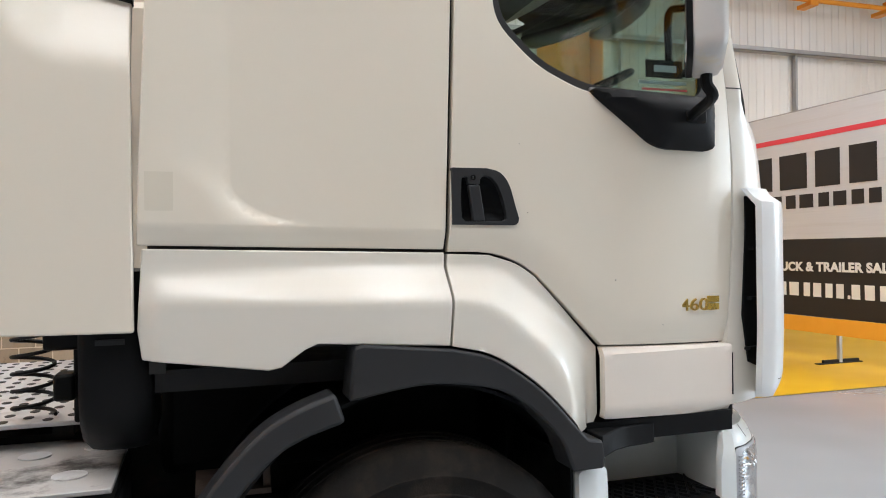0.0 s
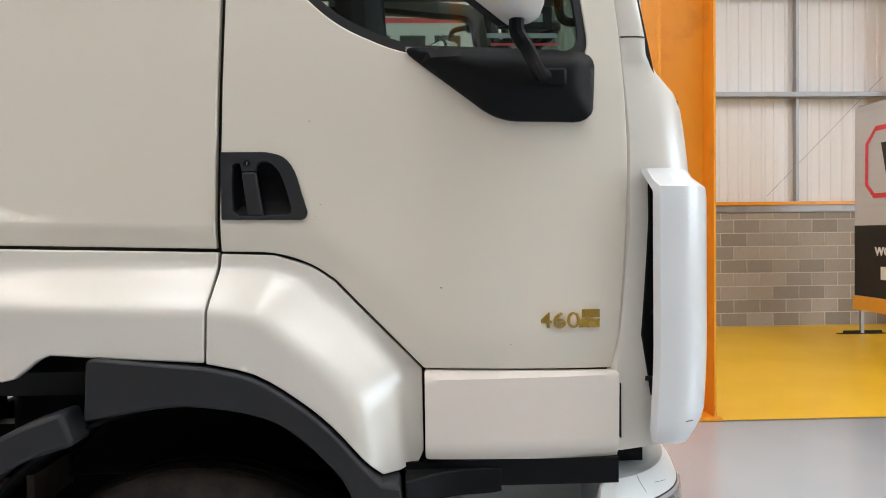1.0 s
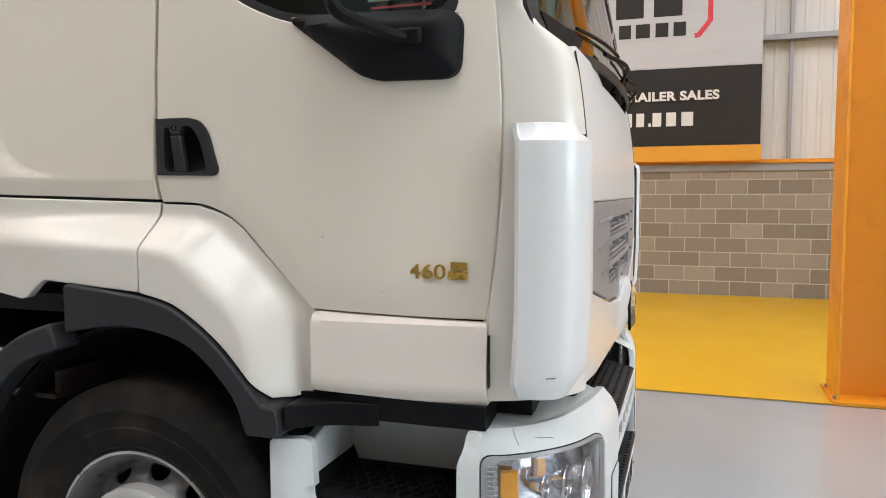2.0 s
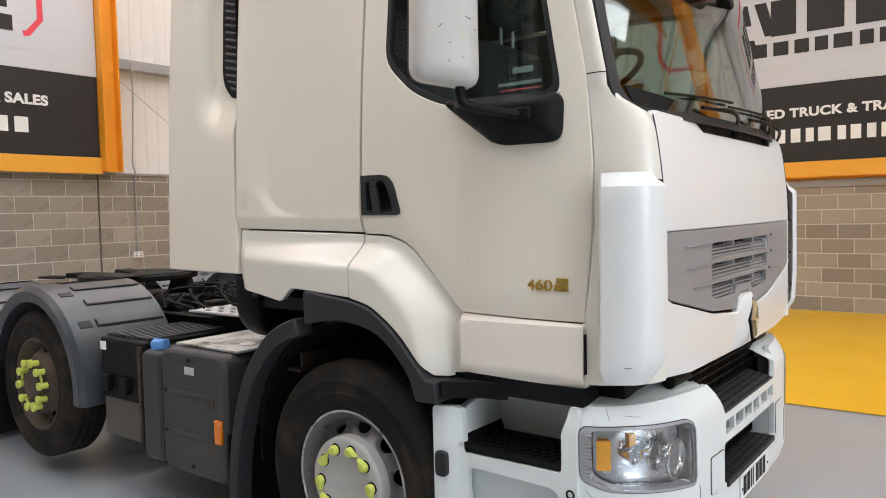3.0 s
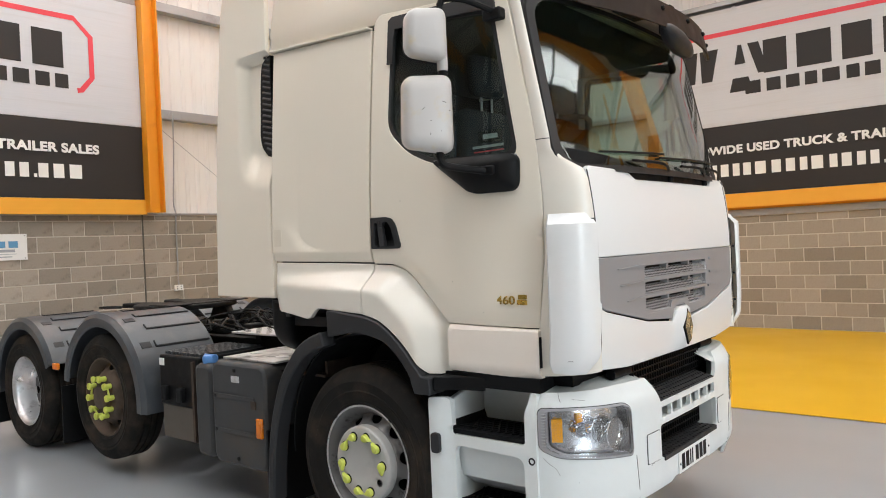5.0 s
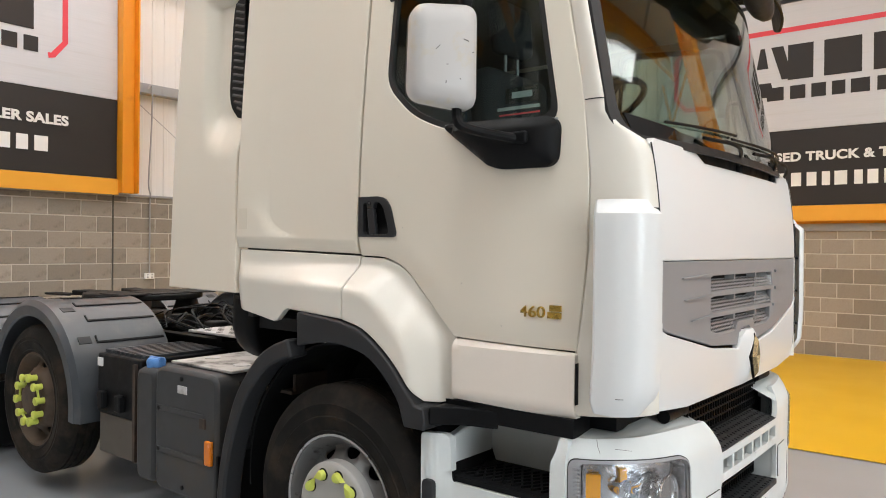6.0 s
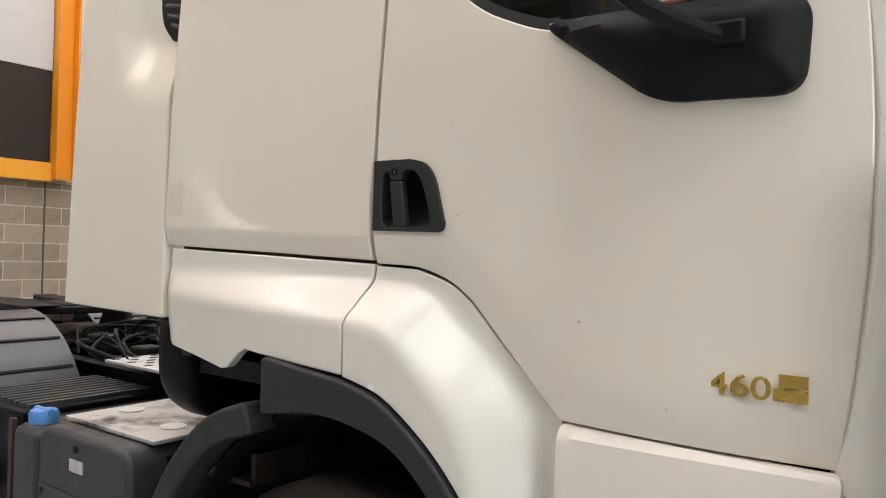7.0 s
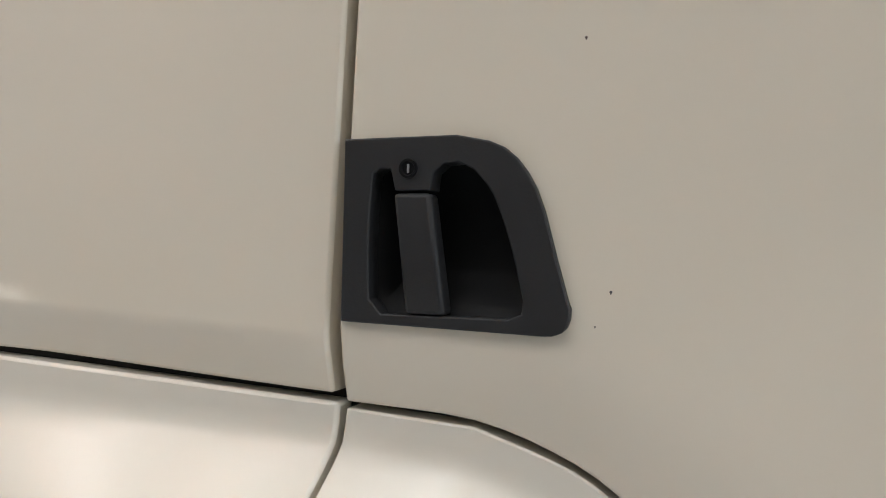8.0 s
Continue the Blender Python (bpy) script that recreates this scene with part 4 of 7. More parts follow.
def perforated(bm, corners, pitch):
    """A sheet with diamond holes between four corners (lower left, lower right, upper right, upper left)."""
    a, b, c, d = (Vector(p) for p in corners)
    nu, nv = max(2, round((b - a).length / pitch)), max(2, round((d - a).length / (pitch * 0.8)))

    def at(u, v):
        return (a * (1 - u) + b * u) * (1 - v) + (d * (1 - u) + c * u) * v
    for j in range(nv):
        for i in range(nu):
            sh = 0.5 * (j % 2)
            u0, u1, v0, v1 = (i + sh) / (nu + 0.5), (i + 1 + sh) / (nu + 0.5), j / nv, (j + 1) / nv
            uc, vc, ru, rv = (u0 + u1) / 2, (v0 + v1) / 2, (u1 - u0) * 0.43, (v1 - v0) * 0.46
            o = [bm.verts.new(at(*p)) for p in ((u0, v0), (u1, v0), (u1, v1), (u0, v1))]
            h = [bm.verts.new(at(*p)) for p in ((uc, vc - rv), (uc + ru, vc), (uc, vc + rv), (uc - ru, vc))]
            for k in range(4):
                bm.faces.new((o[k], o[(k + 1) % 4], h[k]))
                bm.faces.new((o[(k + 1) % 4], h[(k + 1) % 4], h[k]))


for y0, y1, z0, z1 in ((-0.43, 0.42, 1.464, 1.514), (-0.43, 0.41, 1.384, 1.434), (-0.43, 0.39, 1.290, 1.354)):
    bm = bmesh.new()
    perforated(bm, [(1.360, YF + y0, z0), (1.360, YF + y1, z0), (1.330, YF + y1, z1), (1.330, YF + y0, z1)], 0.0185)
    slat = part("grille_slat", bm, GRILLE, band, "grey perforated grille slat", smooth=False)
    for yy in (-0.16, 0.13):
        part("slat_clip", boxes((1.325, 1.362, YF + yy - 0.010, YF + yy + 0.010, z1 - 0.004, z1 + 0.016)), GRILLE, band)
part("slot_cheek", boxes((1.28, 1.352, YF + 0.405, YF + 0.43, 1.30, 1.53)), PAINT_COOL, band)
# speed lines pressed into the band
for z, y0, y1 in ((1.525, -0.70, -0.43), (1.447, -0.68, -0.43), (1.37, -0.62, -0.43), (1.525, 0.45, 0.72), (1.447, 0.45, 0.68), (1.37, 0.42, 0.6)):
    part("crease", sheet([(y0, z), (y1, z), (y1, z + (0.012 if y0 < 0 else 0.002)), (y0, z + (0.002 if y0 < 0 else 0.012))], front_at(0.006), (-0.012, 0, 0), 0.1), GRILLE, band)
# diamond emblem as a plain shape
emblem = bmesh.new()
for s, w, g in ((1.0, 0.0, 0.0),):
    o = [(0, 0.088), (0.036, 0), (0, -0.088), (-0.036, 0)]
    i = [(0, 0.040), (0.017, 0), (0, -0.040), (-0.017, 0)]
    fx = 1.399
    vo = [emblem.verts.new((fx, YF + a, 1.185 + b)) for a, b in o]
    vm = [emblem.verts.new((fx + 0.015, YF + a * 0.72, 1.185 + b * 0.74)) for a, b in o]
    vi = [emblem.verts.new((fx + 0.005, YF + a, 1.185 + b)) for a, b in i]
    for k in range(4):
        emblem.faces.new((vo[k], vo[(k + 1) % 4], vm[(k + 1) % 4], vm[k]))
        emblem.faces.new((vm[k], vm[(k + 1) % 4], vi[(k + 1) % 4], vi[k]))
    emblem.faces.new(vo)
    emblem.faces.new(vi)
bm = bmesh.new()
prism(bm, [(YF + a * 1.12, 1.185 + b * 1.08) for a, b in ((0, 0.088), (0.043, 0), (0, -0.088), (-0.043, 0))], 1.388, 1.3985, "x")
part("emblem_back", bm, BLACK, lower)
part("emblem", emblem, EMBLEM, lower, "dull gold diamond emblem", smooth=False)


# corner panels between doors and front, with the windscreen's rounded lower corners
def corner_at(side, grow=0.0):
    def at(t, z):
        seam = 1.142 if z < 1.87 else None
        if seam is None:
            k = (z - 1.87)
            seam = 1.142 - 0.085 * k - 0.075 * k * k if z > 2.0 else 1.142 - 0.085 * k
        elif z < 1.62:
            seam = 1.138 - 0.036 * ((1.62 - z) / 0.34) ** 1.2
        a = Vector((seam, body_half(min(seam, 1.13), max(z, 1.36)) - 0.002))
        up = smooth01((z - 1.968) / 0.125)
        b_low = Vector((1.344 - 0.045 * max(0.0, (z - 1.6) / 0.42) ** 2, abs(YF + side * (HALF + 0.008) - YC)))
        top = max(0.0, z - 2.12)
        b_up = Vector((1.187 - 0.200 * top, 1.012 - 0.012 * top))
        b = b_low.lerp(b_up, up)
        c_low = Vector((1.318 - 0.03 * max(0.0, (z - 1.6) / 0.42) ** 2, HW - 0.075))
        c_up = a.lerp(b, 0.55) + Vector((0.02, 0.018))
        c = c_low.lerp(c_up, up)
        p = a * (1 - t) ** 2 + c * 2 * t * (1 - t) + b * t * t
        return (p.x + grow, YC + side * (p.y + grow), z)
    return at


for side in (-1, 1):
    bm = sheet([(0, 1.06), (1, 1.085), (1, 1.99), (1, 2.80), (0, 2.80)], corner_at(side), (-0.02, -side * 0.02, 0), 0.05)
    part("front_corner", bm, PAINT_MID, truck, "white corner panel and screen pillar", bevel=0.004)

    part("pillar_joint", sheet([(0.02, 2.128), (0.96, 2.128), (0.96, 2.1315), (0.02, 2.1315)], corner_at(side, 0.0012), (-0.006, -side * 0.006, 0), 0.1), SEAL, truck)
    # air vane standing off the corner
    def vane_at(t, z, side=side, off=0.0):
        pts = [(1.196, HW + 0.012), (1.268, HW + 0.002), (1.326, HW - 0.036), (1.356, HW - 0.092), (1.362, HW - 0.140)]
        k = t * (len(pts) - 1)
        i = min(int(k), len(pts) - 2)
        f = k - i
        p0, p1, p2, p3 = (Vector(pts[max(0, min(len(pts) - 1, j))]) for j in (i - 1, i, i + 1, i + 2))
        p = 0.5 * (2 * p1 + (p2 - p0) * f + (2 * p0 - 5 * p1 + 4 * p2 - p3) * f * f + (3 * p1 - p0 - 3 * p2 + p3) * f ** 3)
        fold = 0.05 * smooth01((z - 1.735) / 0.05) + 0.012 * smooth01((1.13 - z) / 0.05)
        low = 0.012 * smooth01((1.35 - z) / 0.3) + 0.05 * t * smooth01((1.17 - z) / 0.10)
        return (p.x - fold * (0.35 + 0.65 * t) - low, YC + side * (p.y - fold * (1 - 0.5 * t)), z)
    vane_line = [(0, 1.13), (0.08, 1.09), (1, 1.075), (1, 1.79), (0, 1.79)]
    part("air_vane", sheet(vane_line, vane_at, lambda t, z, s=side: (-0.014, -s * 0.014, 0), 0.03), PAINT_COOL, truck, "white corner air vane", bevel=0.004)
    if side < 0:
        bm = bmesh.new()
        tube(bm, [tuple(Vector(vane_at(t, 1.146)) + Vector((0.0004, -0.0004, 0))) for t in (0.28, 0.33, 0.37)], 0.0014, 4)
        part("scratch", bm, SCUFF, truck, "short dark scratch on the vane")
    # A black sheet laid on the corner paints the vane's gap dark.
    part("vane_gap", sheet([(0.50, 1.17), (0.98, 1.20), (0.98, 1.765), (0.15, 1.765), (0.15, 1.36), (0.26, 1.20)], corner_at(side, 0.004), (-0.004, -side * 0.004, 0), 0.1), BLACK, truck, "black sheet that darkens the gap behind the vane")
    for z in (1.24, 1.41, 1.58):
        part("vane_rib", sheet([(0.20, z), (0.80, z), (0.80, z + 0.012), (0.20, z + 0.012)], lambda t, zz, s=side: tuple(Vector(corner_at(s, 0.016)(t, zz))), lambda t, zz, s=side: (-0.014, -s * 0.014, 0), 0.1), BLACK, truck)

for side in (-1, 1):
    for z0, z1 in ((1.590, 1.985), (1.09, 1.39)):
        bm = bmesh.new()
        tube(bm, [front_at(-0.001)(side * (HALF + 0.003), z0 + (z1 - z0) * k / 8) for k in range(9)], 0.0028 if z0 > 1.5 else 0.0014, 6)
        part("panel_joint", bm, SEAL, truck, "thin dark joint beside the bonnet")

# windscreen: curved pane with a black edge


def screen_x(y, z):
    return 1.352 - 0.185 * (z - 2.0) / 0.85 * 0.95 - 0.135 * (abs(y) / 1.0) ** 2.6


def screen_at(grow=0.0):
    return lambda y, z: (screen_x(y, z) + grow, YC + y * (1 - 0.010 * (z - 2.0) / 0.85), z)


SCREEN = rounded([(-1.018, 1.985), (1.018, 1.985), (0.992, 2.83), (-0.992, 2.83)], 0.13, 8)
part("screen_edge", sheet(SCREEN, screen_at(0.005), (-0.014, 0, 0), 0.05, [[(y * 0.957, 2.425 + (z - 2.425) * 0.93) for y, z in SCREEN]]), SEAL, truck, "black edge of the windscreen")
pane = part("windscreen", sheet([(y * 0.985, 2.425 + (z - 2.425) * 0.985) for y, z in SCREEN], screen_at(0.0), (-0.006, 0, 0), 0.08), SCREEN_PANE, truck, "green tinted windscreen reflecting the roof")
pane.visible_shadow = False
cowl = part("wiper_cowl", sheet([(-0.90, 1.99), (-0.45, 1.945), (0.64, 1.945), (0.90, 1.985), (0.94, 2.07), (0.6, 2.055), (-0.6, 2.055), (-0.94, 2.09)], lambda y, z: (min(screen_x(y, z), front_x(y, 1.98) - 0.025) + 0.002, YC + y, z), (-0.03, 0, 0), 0.06), BLACK, truck, "black wiper cowl", bevel=0.003)
for y0, y1, zt in ((-0.50, 0.02, 2.065), (0.05, 0.55, 2.062), (0.5, 0.82, 2.075)):
    bm = bmesh.new()
    tube(bm, curve_points([(front_x(y1, 1.98) - 0.02, YC + y1, 1.988), (screen_x((y0 + y1) / 2, 2.05) + 0.05, YC + (y0 + y1) / 2, 2.035), (screen_x(y0, zt) + 0.022, YC + y0, zt - 0.02)], 5), 0.0075, 8)
    w = part("wiper", bm, BLACK, cowl, "black wiper arm")
    bm = bmesh.new()
    ys = [y0 - 0.25 + 0.1 * k for k in range(7)]
    tube(bm, [(screen_x(y, zt + 0.02) + 0.014, YC + y * 0.99, zt + 0.02 + 0.03 * (y - y0)) for y in ys], 0.006, 6)
    part("wiper_blade", bm, BLACK, cowl)
    bm = bmesh.new()
    lathe(bm, [(0.022, 1.958), (0.022, 1.985), (0.015, 1.996)], (front_x(y1, 1.98) - 0.022, YC + y1, 0), "z", 14)
    part("wiper_pivot", bm, BLACK, cowl)

# header over the windscreen, high roof and the smoked sun visor
def ring(z, xf, w, xr, bow=0.16, r=0.10):
    pts = []
    for k in range(17):
        y = -1 + 2 * k / 16
        pts.append((xf - bow * abs(y) ** 2.6, y * w))
    pts += [(xr + r, w), (xr, w - r), (xr, -(w - r)), (xr + r, -w)]
    return [(x, YC + y, z) for x, y in pts]


def loft(bm, rings, cap=True):
    vs = [[bm.verts.new(p) for p in r] for r in rings]
    for a, b in zip(vs, vs[1:]):
        for k in range(len(a)):
            bm.faces.new((a[k], a[(k + 1) % len(a)], b[(k + 1) % len(a)], b[k]))
    if cap:
        bm.faces.new(vs[-1])
        bm.faces.new(vs[0][::-1])


bm = bmesh.new()
loft(bm, [ring(2.862, 1.135, HW - 0.062, -0.735, r=0.02), ring(2.90, 1.150, HW - 0.045, -0.735, r=0.02), ring(2.985, 1.15, HW - 0.043, -0.735, r=0.02), ring(3.06, 1.11, HW - 0.055, -0.735, r=0.02),
          ring(3.16, 1.04, HW - 0.075, -0.735, r=0.02), ring(3.35, 0.88, HW - 0.11, -0.735, r=0.03), ring(3.70, 0.48, HW - 0.19, -0.72), ring(3.78, 0.28, HW - 0.32, -0.66)])
part("roof", bm, PAINT_WARM, truck, "off-white high roof of the cab", angle=50)
bm = bmesh.new()
prism(bm, [(-0.70, 2.872), (0.13, 2.836), (0.13, 2.846), (-0.70, 2.884)], YC - HW + 0.012, YC - HW + 0.06)
part("drip_rail", bm, PAINT_WARM, truck, "off-white rain gutter over the sleeper")


def visor_x(y, z):
    return 1.408 - 0.165 * (abs(y) / 0.88) ** 2.4 - 0.22 * (z - 2.74)


VIS = [(-0.90, 2.775), (-0.80, 2.750), (-0.5, 2.742), (0.5, 2.742), (0.80, 2.750), (0.88, 2.78), (0.86, 2.85), (0.78, 2.885), (-0.78, 2.885), (-0.88, 2.85)]
visor = part("sun_visor", sheet(rounded(VIS, 0.03), lambda y, z: (visor_x(y, z), YC + y, z), (-0.014, 0, 0.002), 0.05), VISOR, truck, "smoked brown sun visor", bevel=0.003)
bm = bmesh.new()
rows = []
for k in range(25):
    y = -0.80 + 1.6 * k / 24
    x0 = visor_x(y, 2.885)
    rows.append([bm.verts.new(p) for p in ((x0, YC + y, 2.885), (x0 - 0.10, YC + y * 0.99, 2.930), (x0 - 0.20, YC + y * 0.97, 2.938), (x0 - 0.20, YC + y * 0.97, 2.930), (x0 - 0.10, YC + y * 0.99, 2.921), (x0 - 0.006, YC + y, 2.876))])
for p, q in zip(rows, rows[1:]):
    for i in range(6):
        bm.faces.new((p[i], q[i], q[(i + 1) % 6], p[(i + 1) % 6]))
bm.faces.new(rows[0])
bm.faces.new(rows[-1][::-1])
part("visor_top", bm, VISOR, visor, "smoked top of the sun visor")
for y in (-0.78, -0.50, -0.17, 0.17, 0.50, 0.78):
    bm = bmesh.new()
    lathe(bm, [(0.014, 0.0), (0.014, 0.010), (0.008, 0.016)], (0, 0, 0), "x", 10)
    moved(bm, bm.verts[:], pose(visor_x(y, 2.845), YC + y, 2.845))
    part("visor_bolt", bm, BLACK, visor)
for y in (-0.55, 0.0, 0.55):
    part("visor_bracket", boxes((1.10, visor_x(y, 2.85) - 0.016, YC + y - 0.03, YC + y + 0.03, 2.868, 2.898)), BLACK, visor)
for y in (-0.36, 0.22):
    part("marker_light", boxes((1.235, 1.345, YC + y - 0.10, YC + y + 0.10, 2.795, 2.866)), BLACK, visor, "black marker lamp under the visor", bevel=0.012)
# front view mirror: a grey pod under the visor, its glass turned down to the road
bm = bmesh.new()
pod = [(0.235 * math.cos(q), 0.055 * math.sin(q)) for q in [2 * math.pi * k / 28 for k in range(28)]]
loft(bm, [[(g, a * f, b * f) for a, b in pod] for g, f in ((-0.028, 0.94), (-0.018, 1.0), (0.012, 0.96), (0.036, 0.80), (0.050, 0.50), (0.055, 0.2))])
pod_m = pose(1.372, YC + 0.05, 2.712, -10, 38, 0)
moved(bm, bm.verts[:], pod_m)
pod_ob = part("front_mirror_housing", bm, TRIM, truck, "grey front view mirror pod under the visor", angle=60)
bm = bmesh.new()
prism(bm, [(a * 0.88, b * 0.86) for a, b in pod], -0.032, -0.029, "x")
moved(bm, bm.verts[:], pod_m)
part("mirror_pane", bm, MIRROR, pod_ob, "silvered mirror glass")
bm = bmesh.new()
tube(bm, curve_points([tuple(pod_m @ Vector((0.03, 0.02, 0.03))), (1.37, YC + 0.10, 2.80), (1.33, YC + 0.12, 2.872)]), 0.014, 8)
part("mirror_arm", bm, BLACK, pod_ob)

# ---- bumper: its plan runs from the centre round the corner to the steps ----
PLAN = [Vector(p) for p in curve_points([(1.388, 0, 0), (1.385, 0.30, 0), (1.378, 0.52, 0), (1.358, 0.70, 0), (1.310, 0.845, 0), (1.24, 0.945, 0), (1.16, 1.005, 0), (1.075, 1.030, 0)], 8)]
RUN = [0.0]
for a, b in zip(PLAN, PLAN[1:]):
    RUN.append(RUN[-1] + (b - a).length)
END = RUN[-1]


def plan_at(s, off=0.0):
    """The bumper's plan at s metres round from its middle, and its outward way."""
    q = min(abs(s), END)
    for i in range(len(RUN) - 1):
        if q <= RUN[i + 1] + 1e-9:
            f = (q - RUN[i]) / (RUN[i + 1] - RUN[i])
            p, d = PLAN[i].lerp(PLAN[i + 1], f), (PLAN[i + 1] - PLAN[i]).normalized()
            break
    nx, ny = d.y, -d.x
    sg = 1 if s >= 0 else -1
    return p.x + nx * off, YF + sg * (p.y + ny * off)


def bumper_at(grow=0.0):
    def at(s, z):
        lean = 0.30 * max(0.0, z - 0.90) + 1.2 * max(0.0, z - 0.93) ** 1.5 + 0.35 * max(0.0, 0.46 - z) - 0.006
        x, y = plan_at(s, grow - lean)
        return (x, y, z)
    return at


def bumper_in(depth):
    def at(s, z):
        x0, y0 = plan_at(s)
        x1, y1 = plan_at(s, -depth)
        return (x1 - x0, y1 - y0, 0)
    return at


LAMP = rounded([(-1.150, 0.740), (-1.150, 0.922), (-0.99, 0.924), (-0.72, 0.915), (-0.670, 0.885), (-0.660, 0.664), (-1.06, 0.704)], 0.03, 4)
SLOT = 0.375
holes = [LAMP, [(-s, z) for s, z in LAMP][::-1]]
for k in range(6):
    c = -SLOT + 2 * SLOT * (k + 0.5) / 6
    holes.append([(c - 0.052, 0.775), (c + 0.052, 0.775), (c + 0.052, 0.828), (c - 0.052, 0.828)])
holes.append(rounded([(-0.385, 0.580), (0.385, 0.580), (0.385, 0.742), (-0.385, 0.742)], 0.02))
SKIN = [(-END, 0.30), (-0.84, 0.30), (-0.80, 0.435), (-0.26, 0.43), (-0.23, 0.452), (0.23, 0.452), (0.26, 0.43), (0.80, 0.435), (0.84, 0.30), (END, 0.30), (END, 0.985), (0.70, 0.992), (0.46, 0.985), (0.375, 0.856), (-0.375, 0.856), (-0.46, 0.985), (-0.70, 0.992), (-END, 0.985)]
bumper = part("bumper", sheet(SKIN, bumper_at(), bumper_in(0.022), 0.035, holes), BUMPER, truck, "white plastic front bumper with scratches", bevel=0.005)
for s in (-0.635, 0.635):
    bm = bmesh.new()
    tube(bm, [bumper_at(0.0003)(s - math.copysign(0.02, s) * (0.64 - z) / 0.2, z) for z in (0.44, 0.50, 0.56, 0.60, 0.655)], 0.0016, 5)
    part("panel_joint", bm, SEAL, bumper)
# A black box makes what lies behind the bumper openings dark.
part("bumper_back", boxes((1.10, 1.255, YF - 0.62, YF + 0.62, 0.44, 0.90)), BLACK, truck, "black box that darkens the space behind the bumper")
for line in (((-1.055, 0.985), (-1.052, 0.965), (-1.045, 0.945)), ((-1.13, 0.700), (-1.10, 0.672), (-1.075, 0.655), (-1.06, 0.625)), ((-0.99, 0.958), (-0.93, 0.95)), ((-0.50, 0.572), (-0.485, 0.58), (-0.47, 0.573)), ((-0.98, 0.592), (-0.975, 0.590))):
    bm = bmesh.new()
    tube(bm, [bumper_at(0.0005)(s, z) for s, z in line], 0.0008, 4)
    part("scratch", bm, SCUFF, bumper, "thin dark crack")
# shelf on top of the bumper, treads, beam recess, meshes
for side in (-1, 1):
    bm = bmesh.new()
    ring_o = [bumper_at(0.0)(side * s, 0.984 if s > 0.5 else 0.93 + 0.054 * (s - 0.4) / 0.1) for s in (0.40, 0.45, 0.5, 0.6, 0.7, 0.85, 0.98, 1.08, END)]
    ring_i = [(1.06 if s > 1.07 else 1.20, YF + side * min(0.80, s * 0.90 + 0.04), 1.012) for s in (0.40, 0.45, 0.5, 0.6, 0.7, 0.85, 0.98, 1.08, END)]
    vo, vi = [bm.verts.new(p) for p in ring_o], [bm.verts.new(p) for p in ring_i]
    vb = [bm.verts.new((p[0], p[1], p[2] - 0.02)) for p in ring_i]
    for k in range(len(vo) - 1):
        bm.faces.new((vo[k], vo[k + 1], vi[k + 1], vi[k]))
        bm.faces.new((vi[k], vi[k + 1], vb[k + 1], vb[k]))
    part("bumper_shelf", bm, BUMPER, bumper)
    cheek = [YF + side * 0.386, YF + side * 0.410]
    part("recess_cheek", boxes((1.24, 1.366, min(cheek), max(cheek), 0.56, 0.76)), BUMPER, bumper)
part("recess_roof", boxes((1.24, 1.364, YF - 0.385, YF + 0.385, 0.744, 0.772)), BUMPER, bumper)


def tread(name, x0, x1, y0, y1, z, parent, tilt=0.0, studs="dot", material=None):
    bm = boxes((x0, x1, y0, y1, z - 0.022, z))
    if studs == "dot":
        nx, ny = max(2, int((x1 - x0) / 0.028)), max(2, int((y1 - y0) / 0.032))
        for i in range(nx):
            for j in range(ny):
                cx, cy = x0 + (i + 0.5) * (x1 - x0) / nx, y0 + (j + 0.5) * (y1 - y0) / ny
                box(bm, cx - 0.006, cx + 0.006, cy - 0.006, cy + 0.006, z, z + 0.004)
    else:
        nx = int((x1 - x0) / 0.045)
        for i in range(nx + 1):
            for s in (-1, 1):
                cx = x0 + 0.02 + i * (x1 - x0 - 0.04) / nx
                v = box(bm, -0.004, 0.004, -(y1 - y0) * 0.46, (y1 - y0) * 0.46, z, z + 0.008)
                moved(bm, v, Matrix.Translation((cx, (y0 + y1) / 2, 0)) @ Matrix.Rotation(radians(32 * s), 4, "Z") @ Matrix.Diagonal((1, 0.95, 1, 1)))
        # trim what sticks out past the plate
        for v in bm.verts:
            v.co.x, v.co.y = max(x0, min(x1, v.co.x)), max(y0, min(y1, v.co.y))
    if tilt:
        moved(bm, bm.verts[:], Matrix.Translation((x1, 0, z)) @ Matrix.Rotation(radians(tilt), 4, "Y") @ Matrix.Translation((-x1, 0, -z)))
    return part(name, bm, material or BLACK, parent, "black studded anti-slip tread", smooth=False)


tread("tread", 1.272, 1.388, YF - 0.372, YF + 0.372, 0.860, bumper, tilt=14, material=TRIM)
tread("tread", 1.275, 1.398, YF - 0.36, YF + 0.36, 0.585, bumper, material=TRIM)


def mesh_grid(bm, x, y0, y1, z0, z1, pitch, t=0.006):
    n = int((y1 - y0) / pitch)
    for i in range(n + 1):
        y = y0 + (y1 - y0) * i / n
        box(bm, x - 0.006, x + 0.006, y - t / 2, y + t / 2, z0, z1)
    n = max(1, int((z1 - z0) / pitch))
    for i in range(n + 1):
        z = z0 + (z1 - z0) * i / n
        box(bm, x - 0.004, x + 0.007, y0, y1, z - t / 2, z + t / 2)


